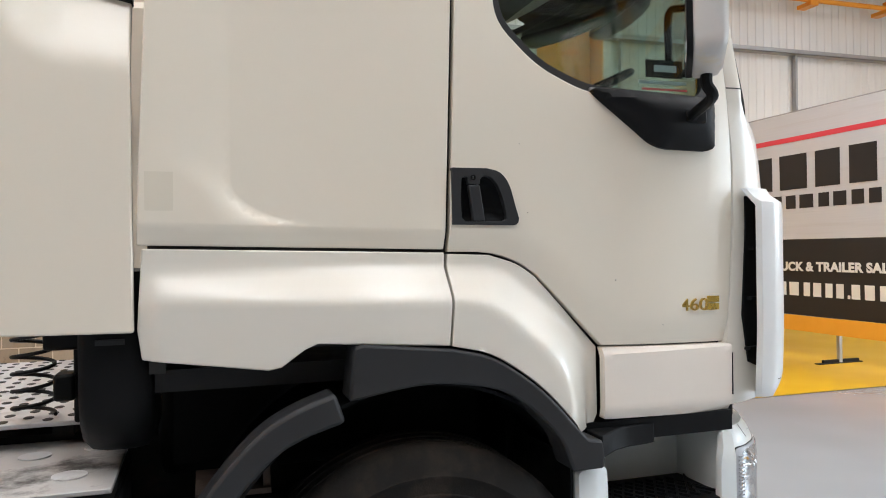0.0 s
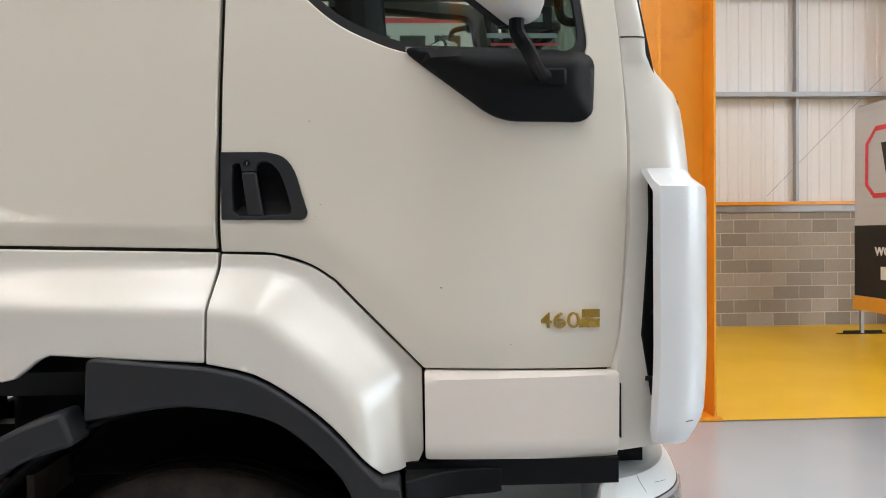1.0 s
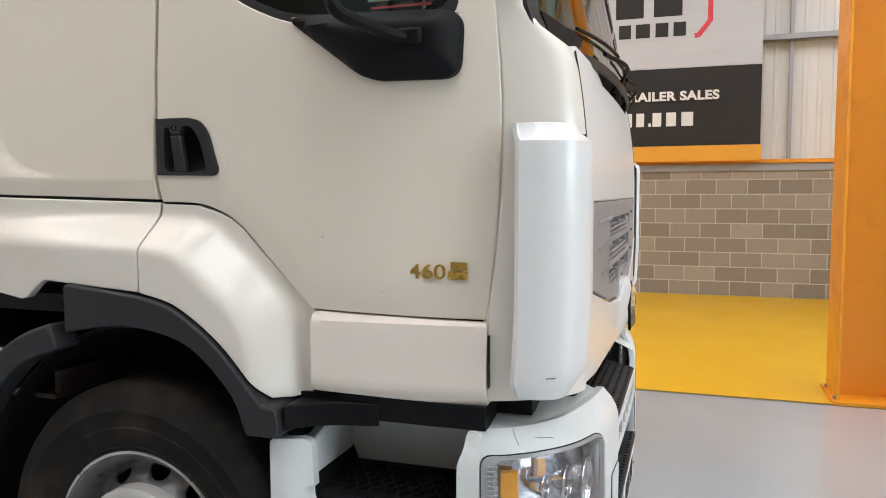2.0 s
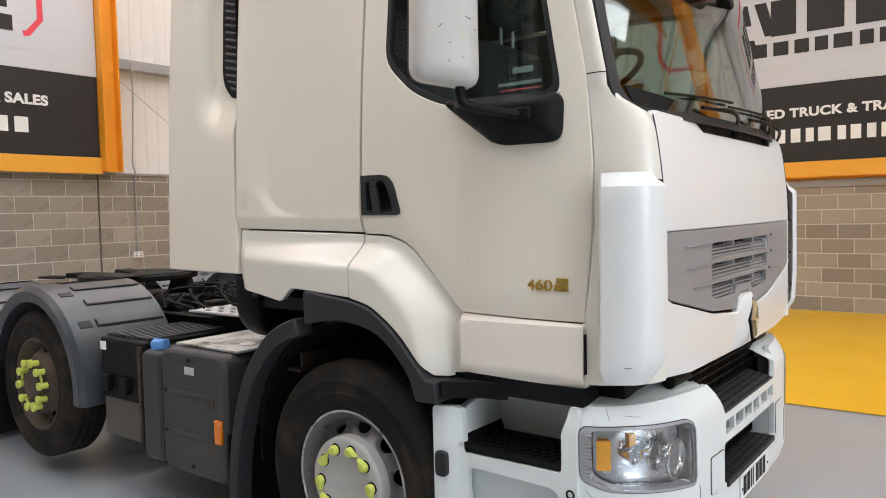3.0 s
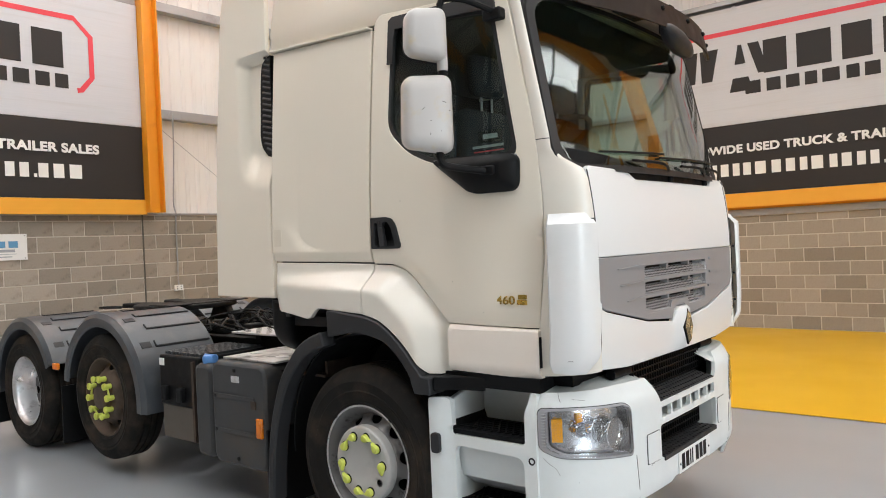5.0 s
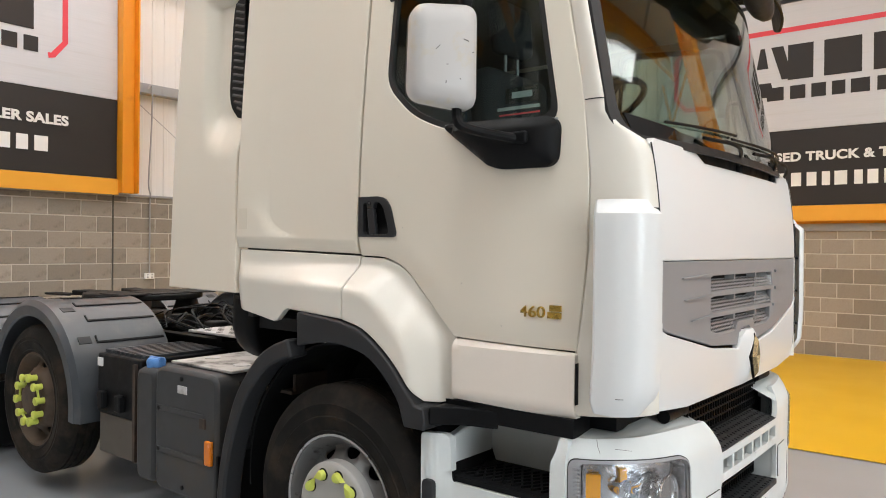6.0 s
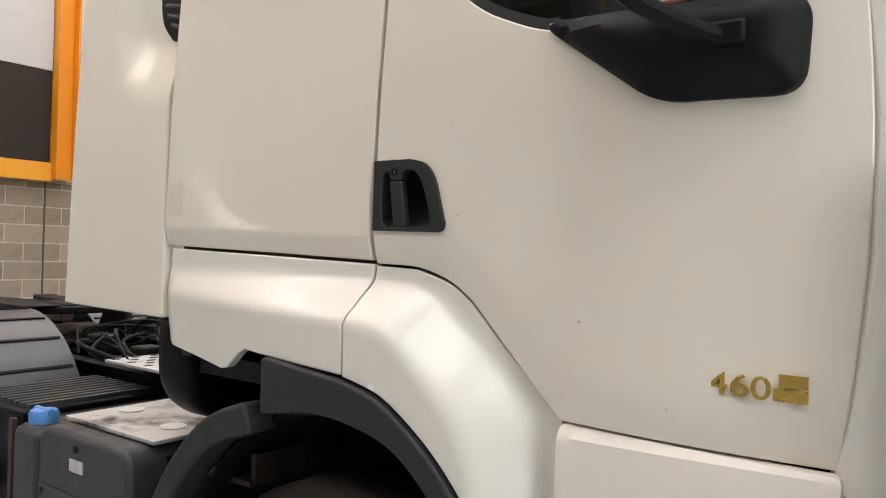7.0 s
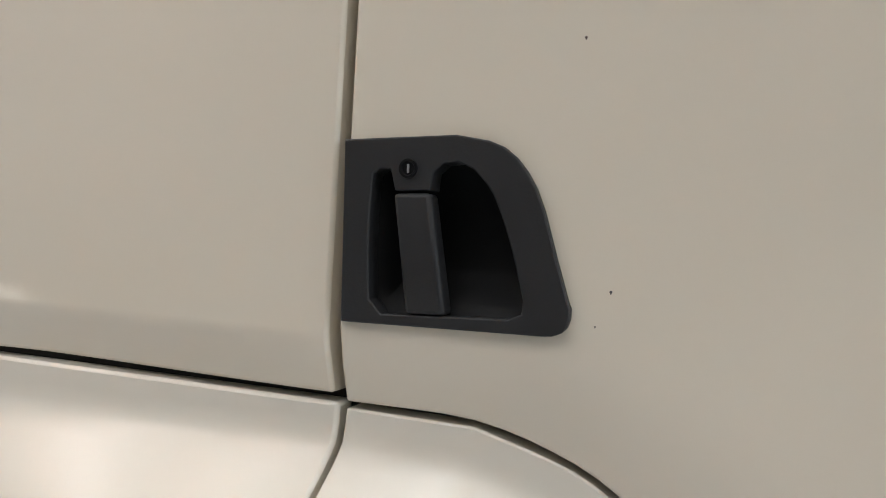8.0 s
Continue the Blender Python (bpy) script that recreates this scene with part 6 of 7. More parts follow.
def wheel(x, y, z, r, side, kind):
    """kind: steer (outset disc, bright), lift (outset disc, rusty) or drive (sunk disc, twin tyres). y: outer face of the tyre."""
    s = side
    hub_bm = bmesh.new()
    lathe(hub_bm, [(0.15, -s * 0.36), (0.15, -s * (0.26 if kind == "drive" else 0.05)), (0.05, -s * (0.26 if kind == "drive" else 0.05))], (x, y, z), "y", 24)
    wh = part("wheel", hub_bm, STEEL, truck, {"steer": "front wheel with silver rim", "lift": "raised lift-axle wheel with rusty rim", "drive": "twin drive wheel with deep silver rim"}[kind])
    rr = 0.292

    def tyre(off):
        prof = [(rr + 0.005, -0.035), (rr + 0.022, -0.016), (rr + 0.034, -0.009), (rr + 0.038, -0.013), (rr + 0.085, -0.003), (rr + 0.090, 0.0005), (rr + 0.096, 0.0005), (rr + 0.100, -0.003), (r - 0.088, 0.0), (r - 0.084, 0.003), (r - 0.078, 0.003), (r - 0.074, -0.001), (r - 0.040, -0.010), (r - 0.012, -0.030), (r, -0.050), (r, -0.085), (r - 0.012, -0.088), (r - 0.012, -0.098), (r, -0.101), (r, -0.135), (r - 0.012, -0.138), (r - 0.012, -0.148), (r, -0.151), (r, -0.185), (r - 0.012, -0.188), (r - 0.012, -0.198), (r, -0.201), (r, -0.235), (r - 0.012, -0.255), (r - 0.06, -0.285), (rr + 0.04, -0.280), (rr, -0.25)]
        bm = bmesh.new()
        lathe(bm, [(a, s * (b + off)) for a, b in prof], (x, y, z), "y", 72, closed=True)
        part("tyre", bm, RUBBER, wh, "black road-worn tyre with brown dirt" if kind != "lift" else "black dusty tyre", angle=40)
    tyre(0.0)
    if kind == "drive":
        tyre(-0.33)
    m = {"lift": RUSTY, "steer": RIM, "drive": DISH}[kind]
    bm = bmesh.new()
    sunk = {"steer": 0.0, "lift": 0.0, "drive": -0.15}[kind]
    if kind == "drive":
        prof = [(rr + 0.012, -0.034), (rr + 0.016, -0.020), (rr + 0.006, -0.018), (rr - 0.008, -0.030), (rr - 0.018, -0.06), (rr - 0.020, -0.10), (rr - 0.030, -0.13), (rr - 0.032, -0.190), (0.255, -0.20)]
    else:
        prof = [(rr + 0.012, -0.034), (rr + 0.016, -0.022), (rr + 0.004, -0.020), (rr - 0.012, -0.040), (rr - 0.030, -0.085), (rr - 0.045, -0.10), (0.24, -0.105)]
    lathe(bm, [(a, s * b) for a, b in prof] + [(0.24, s * (prof[-1][1] - 0.004)), (rr - 0.02, s * (prof[-1][1] - 0.01)), (rr + 0.01, s * -0.05)], (x, y, z), "y", 72, closed=True)
    rim = part("rim", bm, m, wh, "rusty brown rim" if kind == "lift" else "silver steel rim", angle=40)
    if kind != "lift":
        # A ring of brighter metal lies over the rim's outer flange.
        bm = bmesh.new()
        lathe(bm, [(rr + 0.0155 + 0.006 * math.cos(q), s * (-0.0200 + 0.005 * math.sin(q))) for q in [2 * math.pi * n / 8 for n in range(8)]], (x, y, z), "y", 72, closed=True)
        part("rim_edge", bm, DISH, rim, "bright ring along the rim edge")
    # disc with ten round hand holes
    base = prof[-1][1]
    flat = -0.02 if kind != "drive" else -0.235
    turn = [(0.270, base + 0.012), (0.255, base + (flat - base) * 0.10), (0.224, base + (flat - base) * 0.35), (0.208, base + (flat - base) * 0.52), (0.190, base + (flat - base) * 0.80), (0.176, flat), (0.0, flat + 0.002)] if kind != "drive" else [(0.270, base), (0.24, base), (0.196, base - 0.02), (0.17, flat), (0.0, flat)]

    def disc_at(u, v):
        q = math.hypot(u, v)
        for (r0, b0), (r1, b1) in zip(turn, turn[1:]):
            if q >= r1:
                f = (q - r1) / (r0 - r1)
                break
        return (x + u, y + s * (b1 + (b0 - b1) * min(1.0, f)), z + v)
    ring_line = [(0.268 * math.cos(2 * math.pi * k / 60), 0.268 * math.sin(2 * math.pi * k / 60)) for k in range(60)]
    eyes = []
    for k in range(10):
        a = 2 * math.pi * (k + 0.3) / 10
        eyes.append([((0.234 + 0.028 * math.cos(q)) * math.cos(a + 0.16 * math.sin(q)), (0.234 + 0.028 * math.cos(q)) * math.sin(a + 0.16 * math.sin(q))) for q in [2 * math.pi * w / 12 for w in range(12)]])
    bm = sheet(ring_line, disc_at, (0, -s * 0.010, 0), 0.022, eyes)
    part("disc", bm, RIM if kind == "drive" else m, wh, angle=60)
    dark = bmesh.new()
    lathe(dark, [(0.262, s * (base - 0.045)), (0.262, s * (base - 0.04)), (0.05, s * (base - 0.04))], (x, y, z), "y", 40)
    part("brake_drum", dark, BLACK, wh, "dark brake drum")
    # nut plate
    bm = bmesh.new()
    if kind == "steer":
        lathe(bm, [(0.203, s * -0.045), (0.202, s * 0.000), (0.196, s * 0.008), (0.186, s * 0.012), (0.112, s * 0.012), (0.105, s * 0.008), (0.03, s * 0.009)], (x, y, z), "y", 56)
        part("hub_cover", bm, HUB, wh, "dull grey hub cover")
    else:
        lathe(bm, [(0.105, s * (flat - 0.02)), (0.10, s * (flat + 0.03)), (0.085, s * (flat + 0.045)), (0.04, s * (flat + 0.05))], (x, y, z), "y", 40)
        part("hub_cover", bm, m if kind == "lift" else STEEL, wh, "grimy hub cap")
    face = {"steer": 0.010, "lift": -0.018, "drive": -0.233}[kind]
    for k in range(10):
        a = radians(36 * k + 4)
        cx, cz = x + 0.150 * math.cos(a), z + 0.150 * math.sin(a)
        bm = bmesh.new()
        if kind == "steer":
            if k == 9:
                # A black plug paints the empty nut hole dark.
                lathe(bm, [(0.020, s * (face - 0.02)), (0.020, s * (face + 0.002))], (cx, y, cz), "y", 12)
                part("nut_recess", bm, BLACK, wh)
                continue
            # A black disc on the cover paints the well behind each cap dark.
            well = bmesh.new()
            lathe(well, [(0.027, s * (face + 0.0005)), (0.027, s * (face + 0.0035))], (cx + 0.004, y, cz + 0.003), "y", 16)
            part("nut_well", well, BLACK, wh)
            t = a + radians(90 if k % 2 else -90)
            drop = [(0.0225 * math.cos(t + q), 0.0225 * math.sin(t + q)) for q in [radians(55 + 250 * n / 12) for n in range(13)]] + [(0.046 * math.cos(t), 0.046 * math.sin(t))]
            loft(bm, [[(cx + u * g, y + s * (face + h), cz + v * g) for u, v in drop] for h, g in ((0.003, 1.0), (0.016, 0.95), (0.024, 0.72), (0.026, 0.4))])
        elif kind == "lift":
            lathe(bm, [(0.020, s * face), (0.020, s * (face + 0.042)), (0.027, s * (face + 0.045)), (0.026, s * (face + 0.060)), (0.012, s * (face + 0.064))], (cx, y, cz), "y", 14)
        else:
            lathe(bm, [(0.018, s * face), (0.018, s * (face + 0.03))], (cx, y, cz), "y", 6)
        part("wheel_nut", bm, STEEL if kind == "drive" else NEON, wh, "" if kind == "drive" else "yellow-green wheel nut cap")
    if kind == "lift":
        for k in range(0, 10, 2):
            a0, a1 = radians(36 * k + 4), radians(36 * (k + 1) + 4)
            bm = bmesh.new()
            tube(bm, [(x + 0.150 * math.cos(a0), y + s * (face + 0.03), z + 0.150 * math.sin(a0)), (x + 0.150 * math.cos(a1), y + s * (face + 0.03), z + 0.150 * math.sin(a1))], 0.008, 6)
            part("nut_link", bm, NEON, wh)
    return wh


TYRE_Y = HW + 0.045
for side in (-1, 1):
    wheel(0.02, YC + side * TYRE_Y, 0.522, 0.520, side, "steer")
    wheel(-2.86, YC + side * (HW + 0.06), 0.60, 0.490, side, "lift")
    wheel(-4.33, YC + side * (HW + 0.06), 0.512, 0.510, side, "drive")

# ---- chassis ----
for side in (-1, 1):
    a, b = sorted((YC + side * 0.36, YC + side * 0.44))
    part("frame_rail", boxes((-5.15, 0.6, a, a + 0.008, 0.74, 1.02), (-5.15, 0.6, a, b, 1.012, 1.02), (-5.15, 0.6, a, b, 0.74, 0.748)) if side > 0 else boxes((-5.15, 0.6, b - 0.008, b, 0.74, 1.02), (-5.15, 0.6, a, b, 1.012, 1.02), (-5.15, 0.6, a, b, 0.74, 0.748)), STEEL, truck, "black steel chassis rail")
for x in (-5.1, -4.0, -2.6, -1.3, -0.3):
    part("cross_member", boxes((x - 0.06, x + 0.06, YC - 0.36, YC + 0.36, 0.78, 0.98)), STEEL, truck)
for x, z in ((0.02, 0.46), (-2.86, 0.60), (-4.33, 0.51)):
    bm = bmesh.new()
    tube(bm, [(x, YC - 0.9, z), (x, YC + 0.9, z)], 0.07, 14)
    part("axle", bm, STEEL, truck, "dark axle beam")
# alloy catwalk between the rails; black discs on it paint its round holes dark
walkway = part("catwalk", boxes((-1.95, -0.80, YC - 0.56, YC + 0.92, 1.068, 1.083)), ALLOY, truck, "perforated alloy catwalk plate", bevel=0.003)
for i in range(18):
    for j in range(15):
        bm = bmesh.new()
        cx, cy = -1.92 + i * 0.063, YC - 0.52 + j * 0.098 + (0.049 if i % 2 else 0.0)
        prism(bm, [(cx + 0.016 * math.cos(a), cy + 0.024 * math.sin(a)) for a in [math.pi * k / 4 for k in range(8)]], 1.0835, 1.0845, "z")
        part("plate_hole", bm, BLACK, walkway)
for x in (-1.7, -1.0):
    part("catwalk_stay", boxes((x - 0.03, x + 0.03, YC - 0.5, YC + 0.85, 1.022, 1.068)), STEEL, truck)
part("catwalk_step", boxes((-2.02, -0.80, YC - 1.0, YC - 0.46, 0.93, 0.945)), STEEL, truck)

# mudguards of the rear axles: ribbed half barrels with a skirt
def barrel(x, z, r, y_out, y_in, a0, a1):
    bm = bmesh.new()
    n = 40
    arc = [radians(a0 + (a1 - a0) * k / n) for k in range(n + 1)]
    s = 1 if y_out > y_in else -1
    prof = [(y_out, -0.095), (y_out + s * 0.0, -0.035), (y_out - s * 0.03, 0.0), (y_in, 0.0)]
    rows = [[bm.verts.new((x + (r + d) * math.cos(a), w, z + (r + d) * math.sin(a))) for w, d in prof] for a in arc]
    under = [[bm.verts.new((x + (r + d - 0.012) * math.cos(a), w - s * (0.012 if i < 2 else 0), z + (r + d - 0.012) * math.sin(a))) for i, (w, d) in enumerate(prof)] for a in arc]
    for g in (rows, under):
        for p, q in zip(g, g[1:]):
            for i in range(len(prof) - 1):
                bm.faces.new((p[i], q[i], q[i + 1], p[i + 1]))
    for p, q, u, v in zip(rows, rows[1:], under, under[1:]):
        bm.faces.new((p[0], q[0], v[0], u[0]))
        bm.faces.new((p[-1], q[-1], v[-1], u[-1]))
    return bm


for side in (-1, 1):
    for x, z, r, a0, a1, lab in ((-2.86, 0.60, 0.655, -6, 172, "dark grey ribbed mudguard over the lift axle"), (-4.33, 0.53, 0.650, 24, 188, "dark grey ribbed mudguard over the drive axle")):
        guard = part("mudguard", barrel(x, z, r, YC + side * (HW + 0.075), YC + side * 0.48, a0, a1), GUARD, truck, lab, angle=40)
        # Ribs are coloured black to draw the shadow line beside each one.
        for a in (22, 38, 54, 70, 86, 102, 118, 134, 150):
            if a < a0 + 8 or a > a1 - 8:
                continue
            bm = bmesh.new()
            y0, y1 = sorted((YC + side * (HW - 0.13), YC + side * 0.50))
            v = box(bm, -0.007, 0.007, y0, y1, r, r + 0.007)
            y0, y1 = sorted((YC + side * (HW - 0.129), YC + side * (HW - 0.120)))
            v += box(bm, -0.050, 0.007, y0, y1, r, r + 0.007)
            moved(bm, v, Matrix.Translation((x, 0, z)) @ Matrix.Rotation(radians(90 - a), 4, "Y"))
            part("rib", bm, BLACK, guard, "pressed rib coloured black for its shadow line")
        for a in (40, 66):
            bm = bmesh.new()
            y0, y1 = sorted((YC + side * (HW - 0.01), YC + side * (HW - 0.09)))
            v = box(bm, -0.026, 0.026, y0, y1, r - 0.002, r + 0.003)
            moved(bm, v, Matrix.Translation((x, 0, z)) @ Matrix.Rotation(radians(90 - a), 4, "Y"))
            part("clip_pocket", bm, TRIM, guard)
    y0, y1 = sorted((YC + side * (HW + 0.05), YC + side * 0.50))
    part("mud_flap", boxes((-3.60, -3.585, y0, y1, 0.14, 0.62)), BLACK, truck, "black rubber mud flap")
    part("mud_flap", boxes((-5.03, -5.015, y0, y1, 0.14, 0.62)), BLACK, truck, "black rubber mud flap")
    part("mud_flap", boxes((-0.795, -0.78, min(YC + side * (HW + 0.06), YC + side * 0.72), max(YC + side * (HW + 0.06), YC + side * 0.72), 0.12, 0.60)), BLACK, truck, "black rubber mud flap")
    yl = YC + side * (HW + 0.088)
    part("marker_lamp", boxes((-3.66, -3.58, min(yl, yl - side * 0.03), max(yl, yl - side * 0.03), 0.765, 0.815)), SIDE_AMBER, truck, "small amber marker lamp", bevel=0.004)

# tank, its filler tank with the blue cap, battery box
for side in (-1,):
    yo, yi = YC + side * (HW + 0.055), YC + side * 0.50
    bm = bmesh.new()
    line = rounded([(-1.355, 0.335), (-0.800, 0.335), (-0.800, 0.985), (-1.355, 0.985)], 0.075)
    prism(bm, line, yo, yi)
    tank = part("tank", bm, TANK, truck, "dark grey moulded tank with amber lamp", bevel=0.02, angle=50)
    for z in (0.755, 0.535):
        bm = boxes((-1.335, -0.90, min(yo, yo + side * 0.006), max(yo, yo + side * 0.006), z, z + 0.03))
        part("tank_rib", bm, TANK, tank, bevel=0.003)
    part("lamp_seat", boxes((-0.935, -0.890, yo - 0.008, yo, 0.715, 0.765)), RUST, tank)
    part("side_lamp", boxes((-0.875, -0.822, yo - 0.022, yo, 0.545, 0.665)), SIDE_AMBER, tank, "amber side marker lamp", bevel=0.006)
    part("tank_plate", boxes((-1.135, -1.055, yo - 0.004, yo, 0.865, 0.905)), ALLOY, tank, "small metal plate")
    for x, z in ((-1.31, 0.765), (-1.10, 0.94), (-1.31, 0.55), (-1.09, 0.385)):
        bm = bmesh.new()
        lathe(bm, [(0.012, 0.0), (0.012, side * 0.008), (0.006, side * 0.010)], (x, yo, z), "y", 8)
        part("tank_bolt", bm, STEEL, tank)
    part("tank_cover", boxes((-1.34, -0.80, YC - HW + 0.03, YC - 0.46, 0.988, 1.002)), WORN, truck, "worn alloy chequer plate on the tank", bevel=0.003)
    for x, y in ((-1.25, -0.85), (-0.92, -0.90), (-1.05, -0.65), (-0.88, -0.6)):
        bm = bmesh.new()
        lathe(bm, [(0.045, 1.002), (0.045, 1.006), (0.03, 1.007)], (x, YC + y, 0), "z", 20)
        part("plate_boss", bm, ALLOY, tank)
    bm = bmesh.new()
    line = rounded([(-1.585, 0.335), (-1.385, 0.335), (-1.385, 0.955), (-1.585, 0.955)], 0.07)
    prism(bm, line, yo + 0.015, yi)
    small = part("additive_tank", bm, TANK, truck, "dark grey additive tank", bevel=0.03, angle=50)
    bm = bmesh.new()
    lathe(bm, [(0.048, 0.945), (0.052, 0.985), (0.045, 1.000), (0.02, 1.003)], (-1.49, yo + 0.085, 0), "z", 18)
    tube(bm, [(-1.545, yo + 0.085, 0.995), (-1.435, yo + 0.085, 0.995)], 0.014, 8)
    part("filler_cap", bm, BLUE, small, "blue filler cap")
    box_ob = part("battery_box", boxes((-2.10, -1.62, yo + 0.06, YC - 0.48, 0.62, 0.975)), BLACK, truck, "black battery box with ribbed lid", bevel=0.012)
    for k in range(9):
        part("lid_rib", boxes((-2.08 + 0.052 * k, -2.055 + 0.052 * k, yo + 0.10, YC - 0.52, 0.975, 0.993)), GUARD, box_ob)
    for x in (-2.0, -1.80):
        part("latch", boxes((x - 0.03, x + 0.03, yo + 0.02, yo + 0.06, 0.66, 0.76)), BLACK, box_ob, bevel=0.008)
    part("label_plate", boxes((-2.09, -2.03, yo + 0.055, yo + 0.06, 0.90, 0.95)), WHITE, box_ob)
    part("box_panel", boxes((-2.09, -1.64, yo + 0.07, YC - 0.6, 0.385, 0.62)), surf("grimy_panel", (0.085, 0.075, 0.062), (0.12, 0.10, 0.08), 0.5, 0.7, 8, metal=0.2, stain=(0.075, 0.05, 0.034), stain_scale=5), box_ob, "grimy grey metal panel", bevel=0.006)
    part("box_stay", boxes((-1.66, -1.635, yo + 0.04, yo + 0.10, 0.40, 0.95)), RUST, box_ob)
# unseen far-side tank, air tanks, gearbox and shaft between rails, added to block light
bm = bmesh.new()
prism(bm, rounded([(-2.05, 0.335), (-0.80, 0.335), (-0.80, 0.985), (-2.05, 0.985)], 0.10), YC + HW + 0.05, YC + 0.50)
part("fuel_tank", bm, ALLOY, truck, "worn alloy far-side fuel tank, added to block light", bevel=0.02, angle=50)
for x, y, z in ((-2.0, -0.16, 0.62), (-2.0, 0.17, 0.62), (-1.55, 0.0, 0.50)):
    bm = bmesh.new()
    lathe(bm, [(0.04, -0.42), (0.11, -0.40), (0.135, -0.36), (0.135, 0.36), (0.11, 0.40), (0.04, 0.42)], (x, YC + y, z), "x", 20)
    part("air_tank", bm, STEEL, truck, "black air tank added between the rails to block light")
bm = bmesh.new()
lathe(bm, [(0.12, -1.25), (0.20, -1.15), (0.22, -0.80), (0.28, -0.60), (0.30, -0.30)], (0, YC, 0.80), "x", 20)
part("gearbox", bm, STEEL, truck, "dark gearbox added to block light")
bm = bmesh.new()
tube(bm, [(-1.25, YC, 0.78), (-4.2, YC, 0.58)], 0.055, 12)
part("drive_shaft", bm, STEEL, truck, "dark drive shaft added to block light")
# air intake stack and spring behind the cab
bm = bmesh.new()
belly = [(-1.00, 1.55), (-1.005, 1.30), *[(-0.83 - 0.175 * math.cos(q), 1.235 - 0.185 * math.sin(q)) for q in [math.pi / 2 * k / 8 for k in range(9)]], (-0.50, 1.05), (-0.50, 1.55)]
rings = []
for x, g in ((-0.885, 0.90), (-0.865, 0.975), (-0.83, 1.0), (-0.76, 1.0), (-0.725, 0.975), (-0.705, 0.90)):
    rings.append([(x, YC - 0.75 + (y + 0.75) * g, 1.30 + (z - 1.30) * (g if z < 1.30 else 1.0)) for y, z in belly])
loft(bm, rings)
part("air_intake", bm, BLACK, truck, "black plastic air intake with a round belly", angle=60)
part("intake_grip", boxes((-0.84, -0.77, YC - 1.012, YC - 1.004, 1.36, 1.375), (-0.84, -0.77, YC - 1.012, YC - 1.004, 1.44, 1.455)), TRIM, truck)
bm = bmesh.new()
pts = [(-1.080 + 0.060 * math.cos(a), YC - 0.50 + 0.060 * math.sin(a), 1.095 + 0.053 * a / (2 * math.pi)) for a in [2 * math.pi * k / 18 for k in range(18 * 7)]]
tube(bm, pts, 0.0065, 6)
part("suzie_coil", bm, BLACK, truck, "black coiled air line")
bm = bmesh.new()
tube(bm, curve_points([(-1.02, YC - 0.50, 1.46), (-0.98, YC - 0.55, 1.52), (-0.85, YC - 0.5, 1.5), (-0.74, YC - 0.4, 1.55)]), 0.012, 8)
part("air_hose", bm, BLACK, truck)
part("hose_bracket", boxes((-0.95, -0.90, YC - 0.62, YC - 0.52, 1.085, 1.50), (-1.03, -0.92, YC - 0.64, YC - 0.50, 1.31, 1.42), (-1.0, -0.94, YC - 0.66, YC - 0.56, 1.16, 1.24)), BLACK, truck, "black hose bracket", bevel=0.01)
part("guard_bracket", boxes((-0.60, -0.40, YC - 1.00, YC - 0.76, 0.93, 0.945), (-0.42, -0.40, YC - 0.98, YC - 0.78, 0.945, 1.02)), RUST, truck, "rusty mudguard bracket")
# fifth wheel: greased plate on its pedestals
bm = bmesh.new()
line = []
for k in range(25):
    a = radians(-150 + 300 * k / 24)
    line.append((-3.48 + 0.48 * math.cos(a), YC + 0.46 * math.sin(a)))
line += [(-4.12, YC + 0.30), (-4.12, YC + 0.14), (-3.5, YC + 0.04), (-3.5, YC - 0.04), (-4.12, YC - 0.14), (-4.12, YC - 0.30)]
prism(bm, line, 1.19, 1.235, "z")
coupling = part("fifth_wheel", bm, GREASE, truck, "black greased fifth wheel plate", bevel=0.01)
for side in (-1, 1):
    bm = bmesh.new()
    prism(bm, [(-3.66, 1.02), (-3.30, 1.02), (-3.40, 1.19), (-3.56, 1.19)], YC + side * 0.36, YC + side * 0.44)
    part("pedestal", bm, STEEL, coupling)
for y, w in ((-0.30, 0.11), (0.30, 0.11), (0.0, 0.16)):
    bm = boxes((-3.42, -3.06, YC + y - w, YC + y + w, 1.2355, 1.2455))
    part("wear_plate", bm, GREASE, coupling, "greasy raised pad", bevel=0.006)
bm = bmesh.new()
tube(bm, curve_points([(-4.05, YC - 0.34, 1.20), (-4.25, YC - 0.44, 1.205), (-4.36, YC - 0.38, 1.20), (-4.30, YC - 0.30, 1.20), (-4.10, YC - 0.28, 1.20)], 6), 0.010, 8)
part("pull_loop", bm, STEEL, coupling, "bent steel pull handle")
part("mount_plate", boxes((-3.95, -2.95, YC - 0.46, YC + 0.46, 1.022, 1.036)), STEEL, coupling, "rusty mounting plate")
bm = bmesh.new()
tube(bm, curve_points([(-3.30, YC - 0.42, 1.16), (-3.1, YC - 0.62, 1.18), (-2.95, YC - 0.72, 1.17)]), 0.014, 8)
part("release_handle", bm, STEEL, coupling)
for x0, y0, x1, y1 in ((-2.8, -0.30, -1.9, -0.38), (-2.85, 0.1, -1.9, 0.2), (-2.9, -0.15, -1.9, 0.0)):
    bm = bmesh.new()
    tube(bm, curve_points([(x0, YC + y0, 1.06), ((x0 + x1) / 2, YC + (y0 + y1) / 2, 1.10), (x1, YC + y1, 1.06)], 8), 0.010, 8)
    part("air_hose", bm, BLACK, truck)
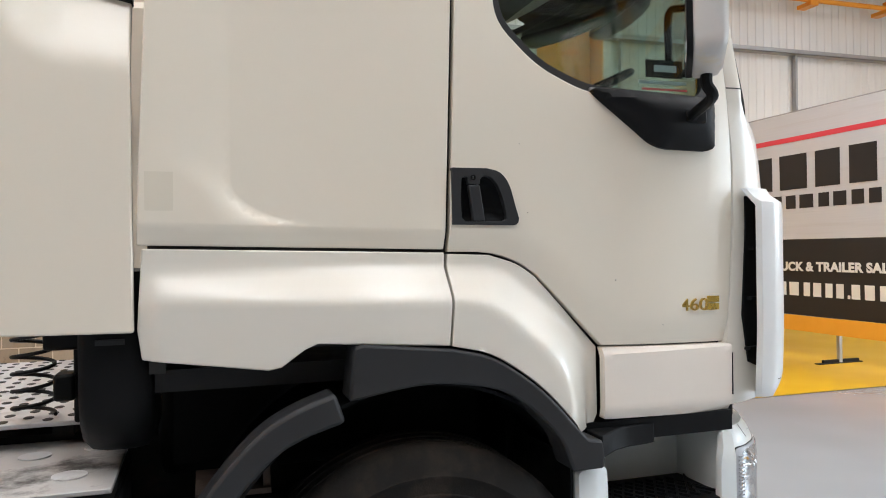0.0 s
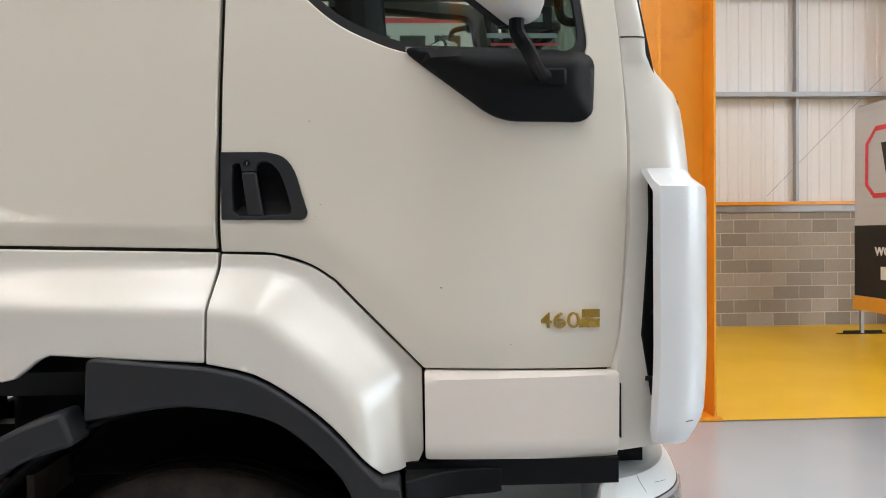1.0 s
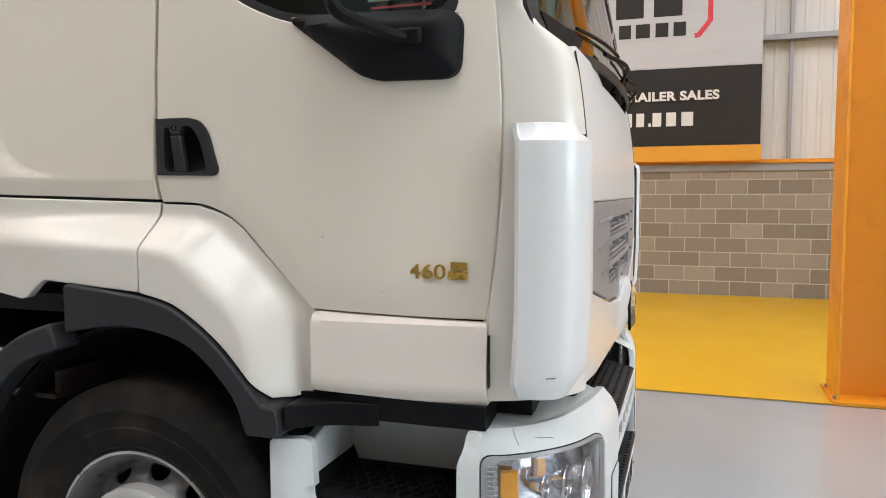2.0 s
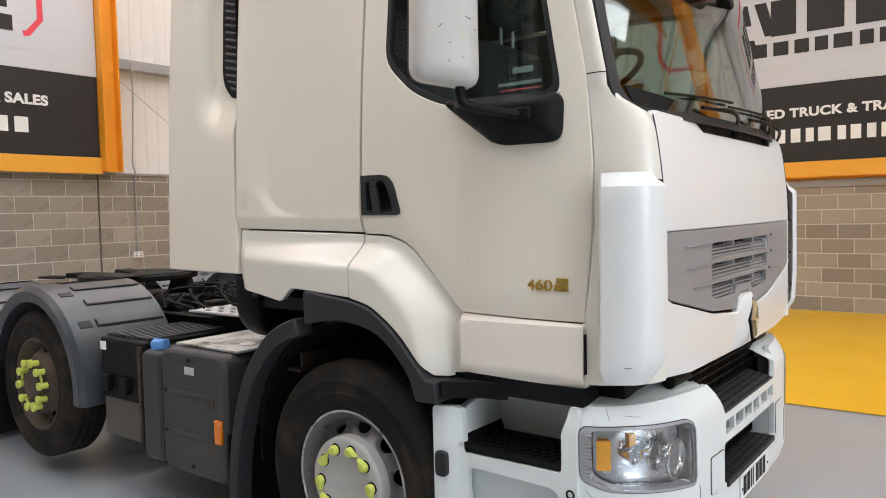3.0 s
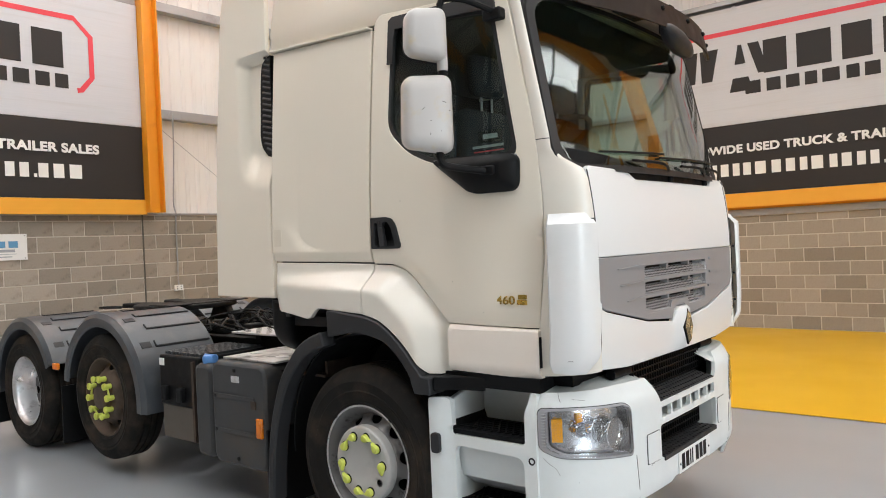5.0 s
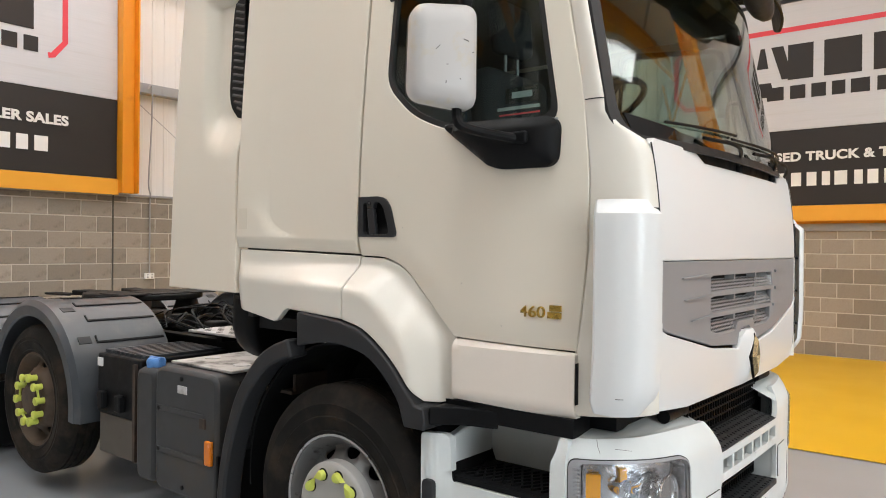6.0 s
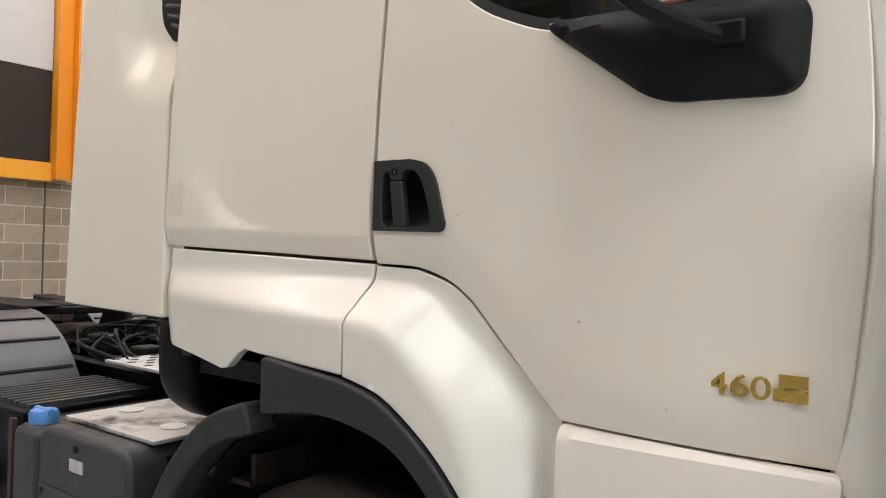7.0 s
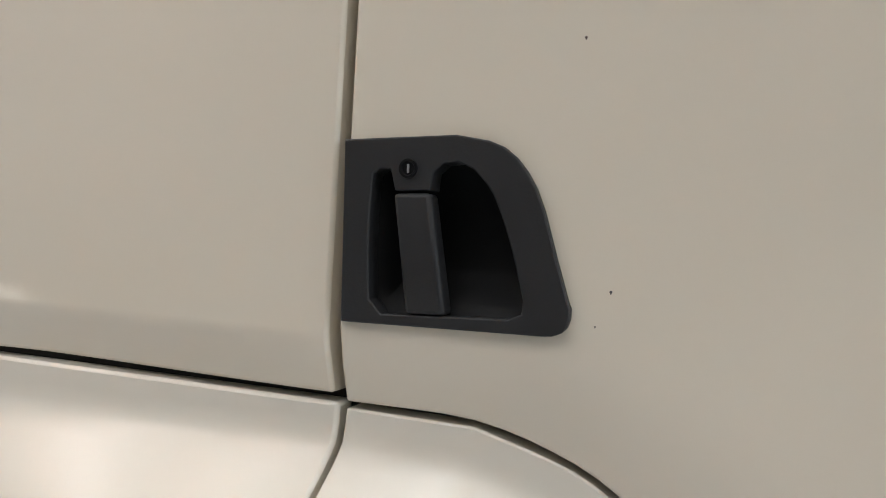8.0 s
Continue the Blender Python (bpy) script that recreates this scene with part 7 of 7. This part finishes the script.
for side in (-1, 1):
    bm = bmesh.new()
    prism(bm, [(-5.12, 1.022), (-4.15, 1.022), (-4.15, 1.13), (-4.75, 1.13)], YC + side * 0.36, YC + side * 0.46)
    part("rear_ramp", bm, RUST, truck, "rusty rear guide ramp", bevel=0.01)

# loose cables and hoses over the chassis behind the cab
rnd = random.Random(21)
for k in range(26):
    x0, y0 = rnd.uniform(-3.0, -2.2), YC + rnd.uniform(-0.45, 0.4)
    x1, y1 = x0 + rnd.uniform(0.4, 0.95), y0 + rnd.uniform(-0.25, 0.25)
    bm = bmesh.new()
    tube(bm, curve_points([(x0, y0, 1.05), (x0 + (x1 - x0) * 0.3, y0 + rnd.uniform(-0.1, 0.1), 1.06 + rnd.uniform(0.02, 0.13)), (x0 + (x1 - x0) * 0.7, y1 + rnd.uniform(-0.1, 0.1), 1.06 + rnd.uniform(0.02, 0.12)), (x1, y1, 1.055)], 6), rnd.choice((0.005, 0.007, 0.011)), 6)
    part("cable", bm, BLACK, truck, "black cable over the chassis")
for x, y, w, h in ((-2.55, -0.22, 0.16, 0.10), (-2.25, 0.12, 0.2, 0.08), (-2.95, 0.25, 0.14, 0.12), (-2.05, -0.28, 0.12, 0.09)):
    part("valve_block", boxes((x - w / 2, x + w / 2, YC + y - 0.06, YC + y + 0.06, 1.022, 1.022 + h)), STEEL, truck, "grimy valve block", bevel=0.012)

# ---- concrete blocks of the two walls ----
COURSE, BLOCK_L = 0.225, 0.450
brick_wall = bpy.data.objects["wall_north"], bpy.data.objects["wall_west"]


def block_mesh(length, height, along):
    bm = bmesh.new()
    L, H, D, c = length - 0.016, height - 0.016, 0.005, 0.002
    lo = [(-L / 2, 0), (L / 2, 0), (L / 2, H), (-L / 2, H)]
    back = [bm.verts.new((u, 0, v)) for u, v in lo]
    mid = [bm.verts.new((u, -D + c, v)) for u, v in lo]
    front = [bm.verts.new((u - math.copysign(c, u), -D, v + (c if v == 0 else -c))) for u, v in lo]
    for a, b in ((back, mid), (mid, front)):
        for k in range(4):
            bm.faces.new((a[k], a[(k + 1) % 4], b[(k + 1) % 4], b[k]))
    bm.faces.new(front)
    if along == "y":
        bmesh.ops.transform(bm, matrix=Matrix.Rotation(radians(90), 4, "Z"), verts=bm.verts)
    bmesh.ops.recalc_face_normals(bm, faces=bm.faces)
    me = bpy.data.meshes.new("block")
    bm.to_mesh(me)
    bm.free()
    me.materials.append(BLOCK)
    return me


def lay(wall, along, at, u0, u1, top, near0, near1):
    """Lay a wall in half bond; blocks between near0 and near1 are single pieces, the others one joined stuff."""
    full, half, cut = block_mesh(BLOCK_L, COURSE, along), block_mesh(BLOCK_L / 2, COURSE, along), {}
    rest = bmesh.new()
    row, z = 0, 0.0
    rnd = random.Random(11 if along == "x" else 12)
    while z < top - 0.03:
        h = min(COURSE, top - z)
        u = u0 - (BLOCK_L / 2 if row % 2 else 0.0)
        while u < u1:
            c = u + BLOCK_L / 2
            if near0 <= c <= near1:
                if h < COURSE - 1e-6:
                    if "m" not in cut:
                        cut["m"] = block_mesh(BLOCK_L, h, along)
                    me = cut["m"]
                else:
                    me = full
                ob = new("block", me)
                ob.parent = wall
                j = rnd.uniform(-0.001, 0.001)
                ob.location = (c, at + j, z + 0.008) if along == "x" else (at + j, c, z + 0.008)
            else:
                a, b = max(u0, u) + 0.008, min(u1, u + BLOCK_L) - 0.008
                if b - a > 0.05:
                    if along == "x":
                        box(rest, a, b, at - 0.005, at, z + 0.008, z + h - 0.008)
                    else:
                        box(rest, at, at + 0.005, a, b, z + 0.008, z + h - 0.008)
            u += BLOCK_L
        z += COURSE
        row += 1
    ob = finish(rest, "blocks", BLOCKS, wall, "grey concrete blocks", smooth=False)
    tagged(ob, kind="stuff")


lay(brick_wall[0], "x", Y1 + 0.012, X0 + 0.02, X1, FAR_TOP, -2.6, 9.6)
lay(brick_wall[1], "y", X0 - 0.012, Y0, Y1 - 0.02, REAR_TOP, -1.4, 6.2)
# the dark movement joint in the rear wall
structure("wall_joint", boxes((X0 - 0.01, X0 + 0.002, 2.075, 2.095, 0.0, REAR_TOP)), JOINT, "movement joint in the block wall", category="wall")
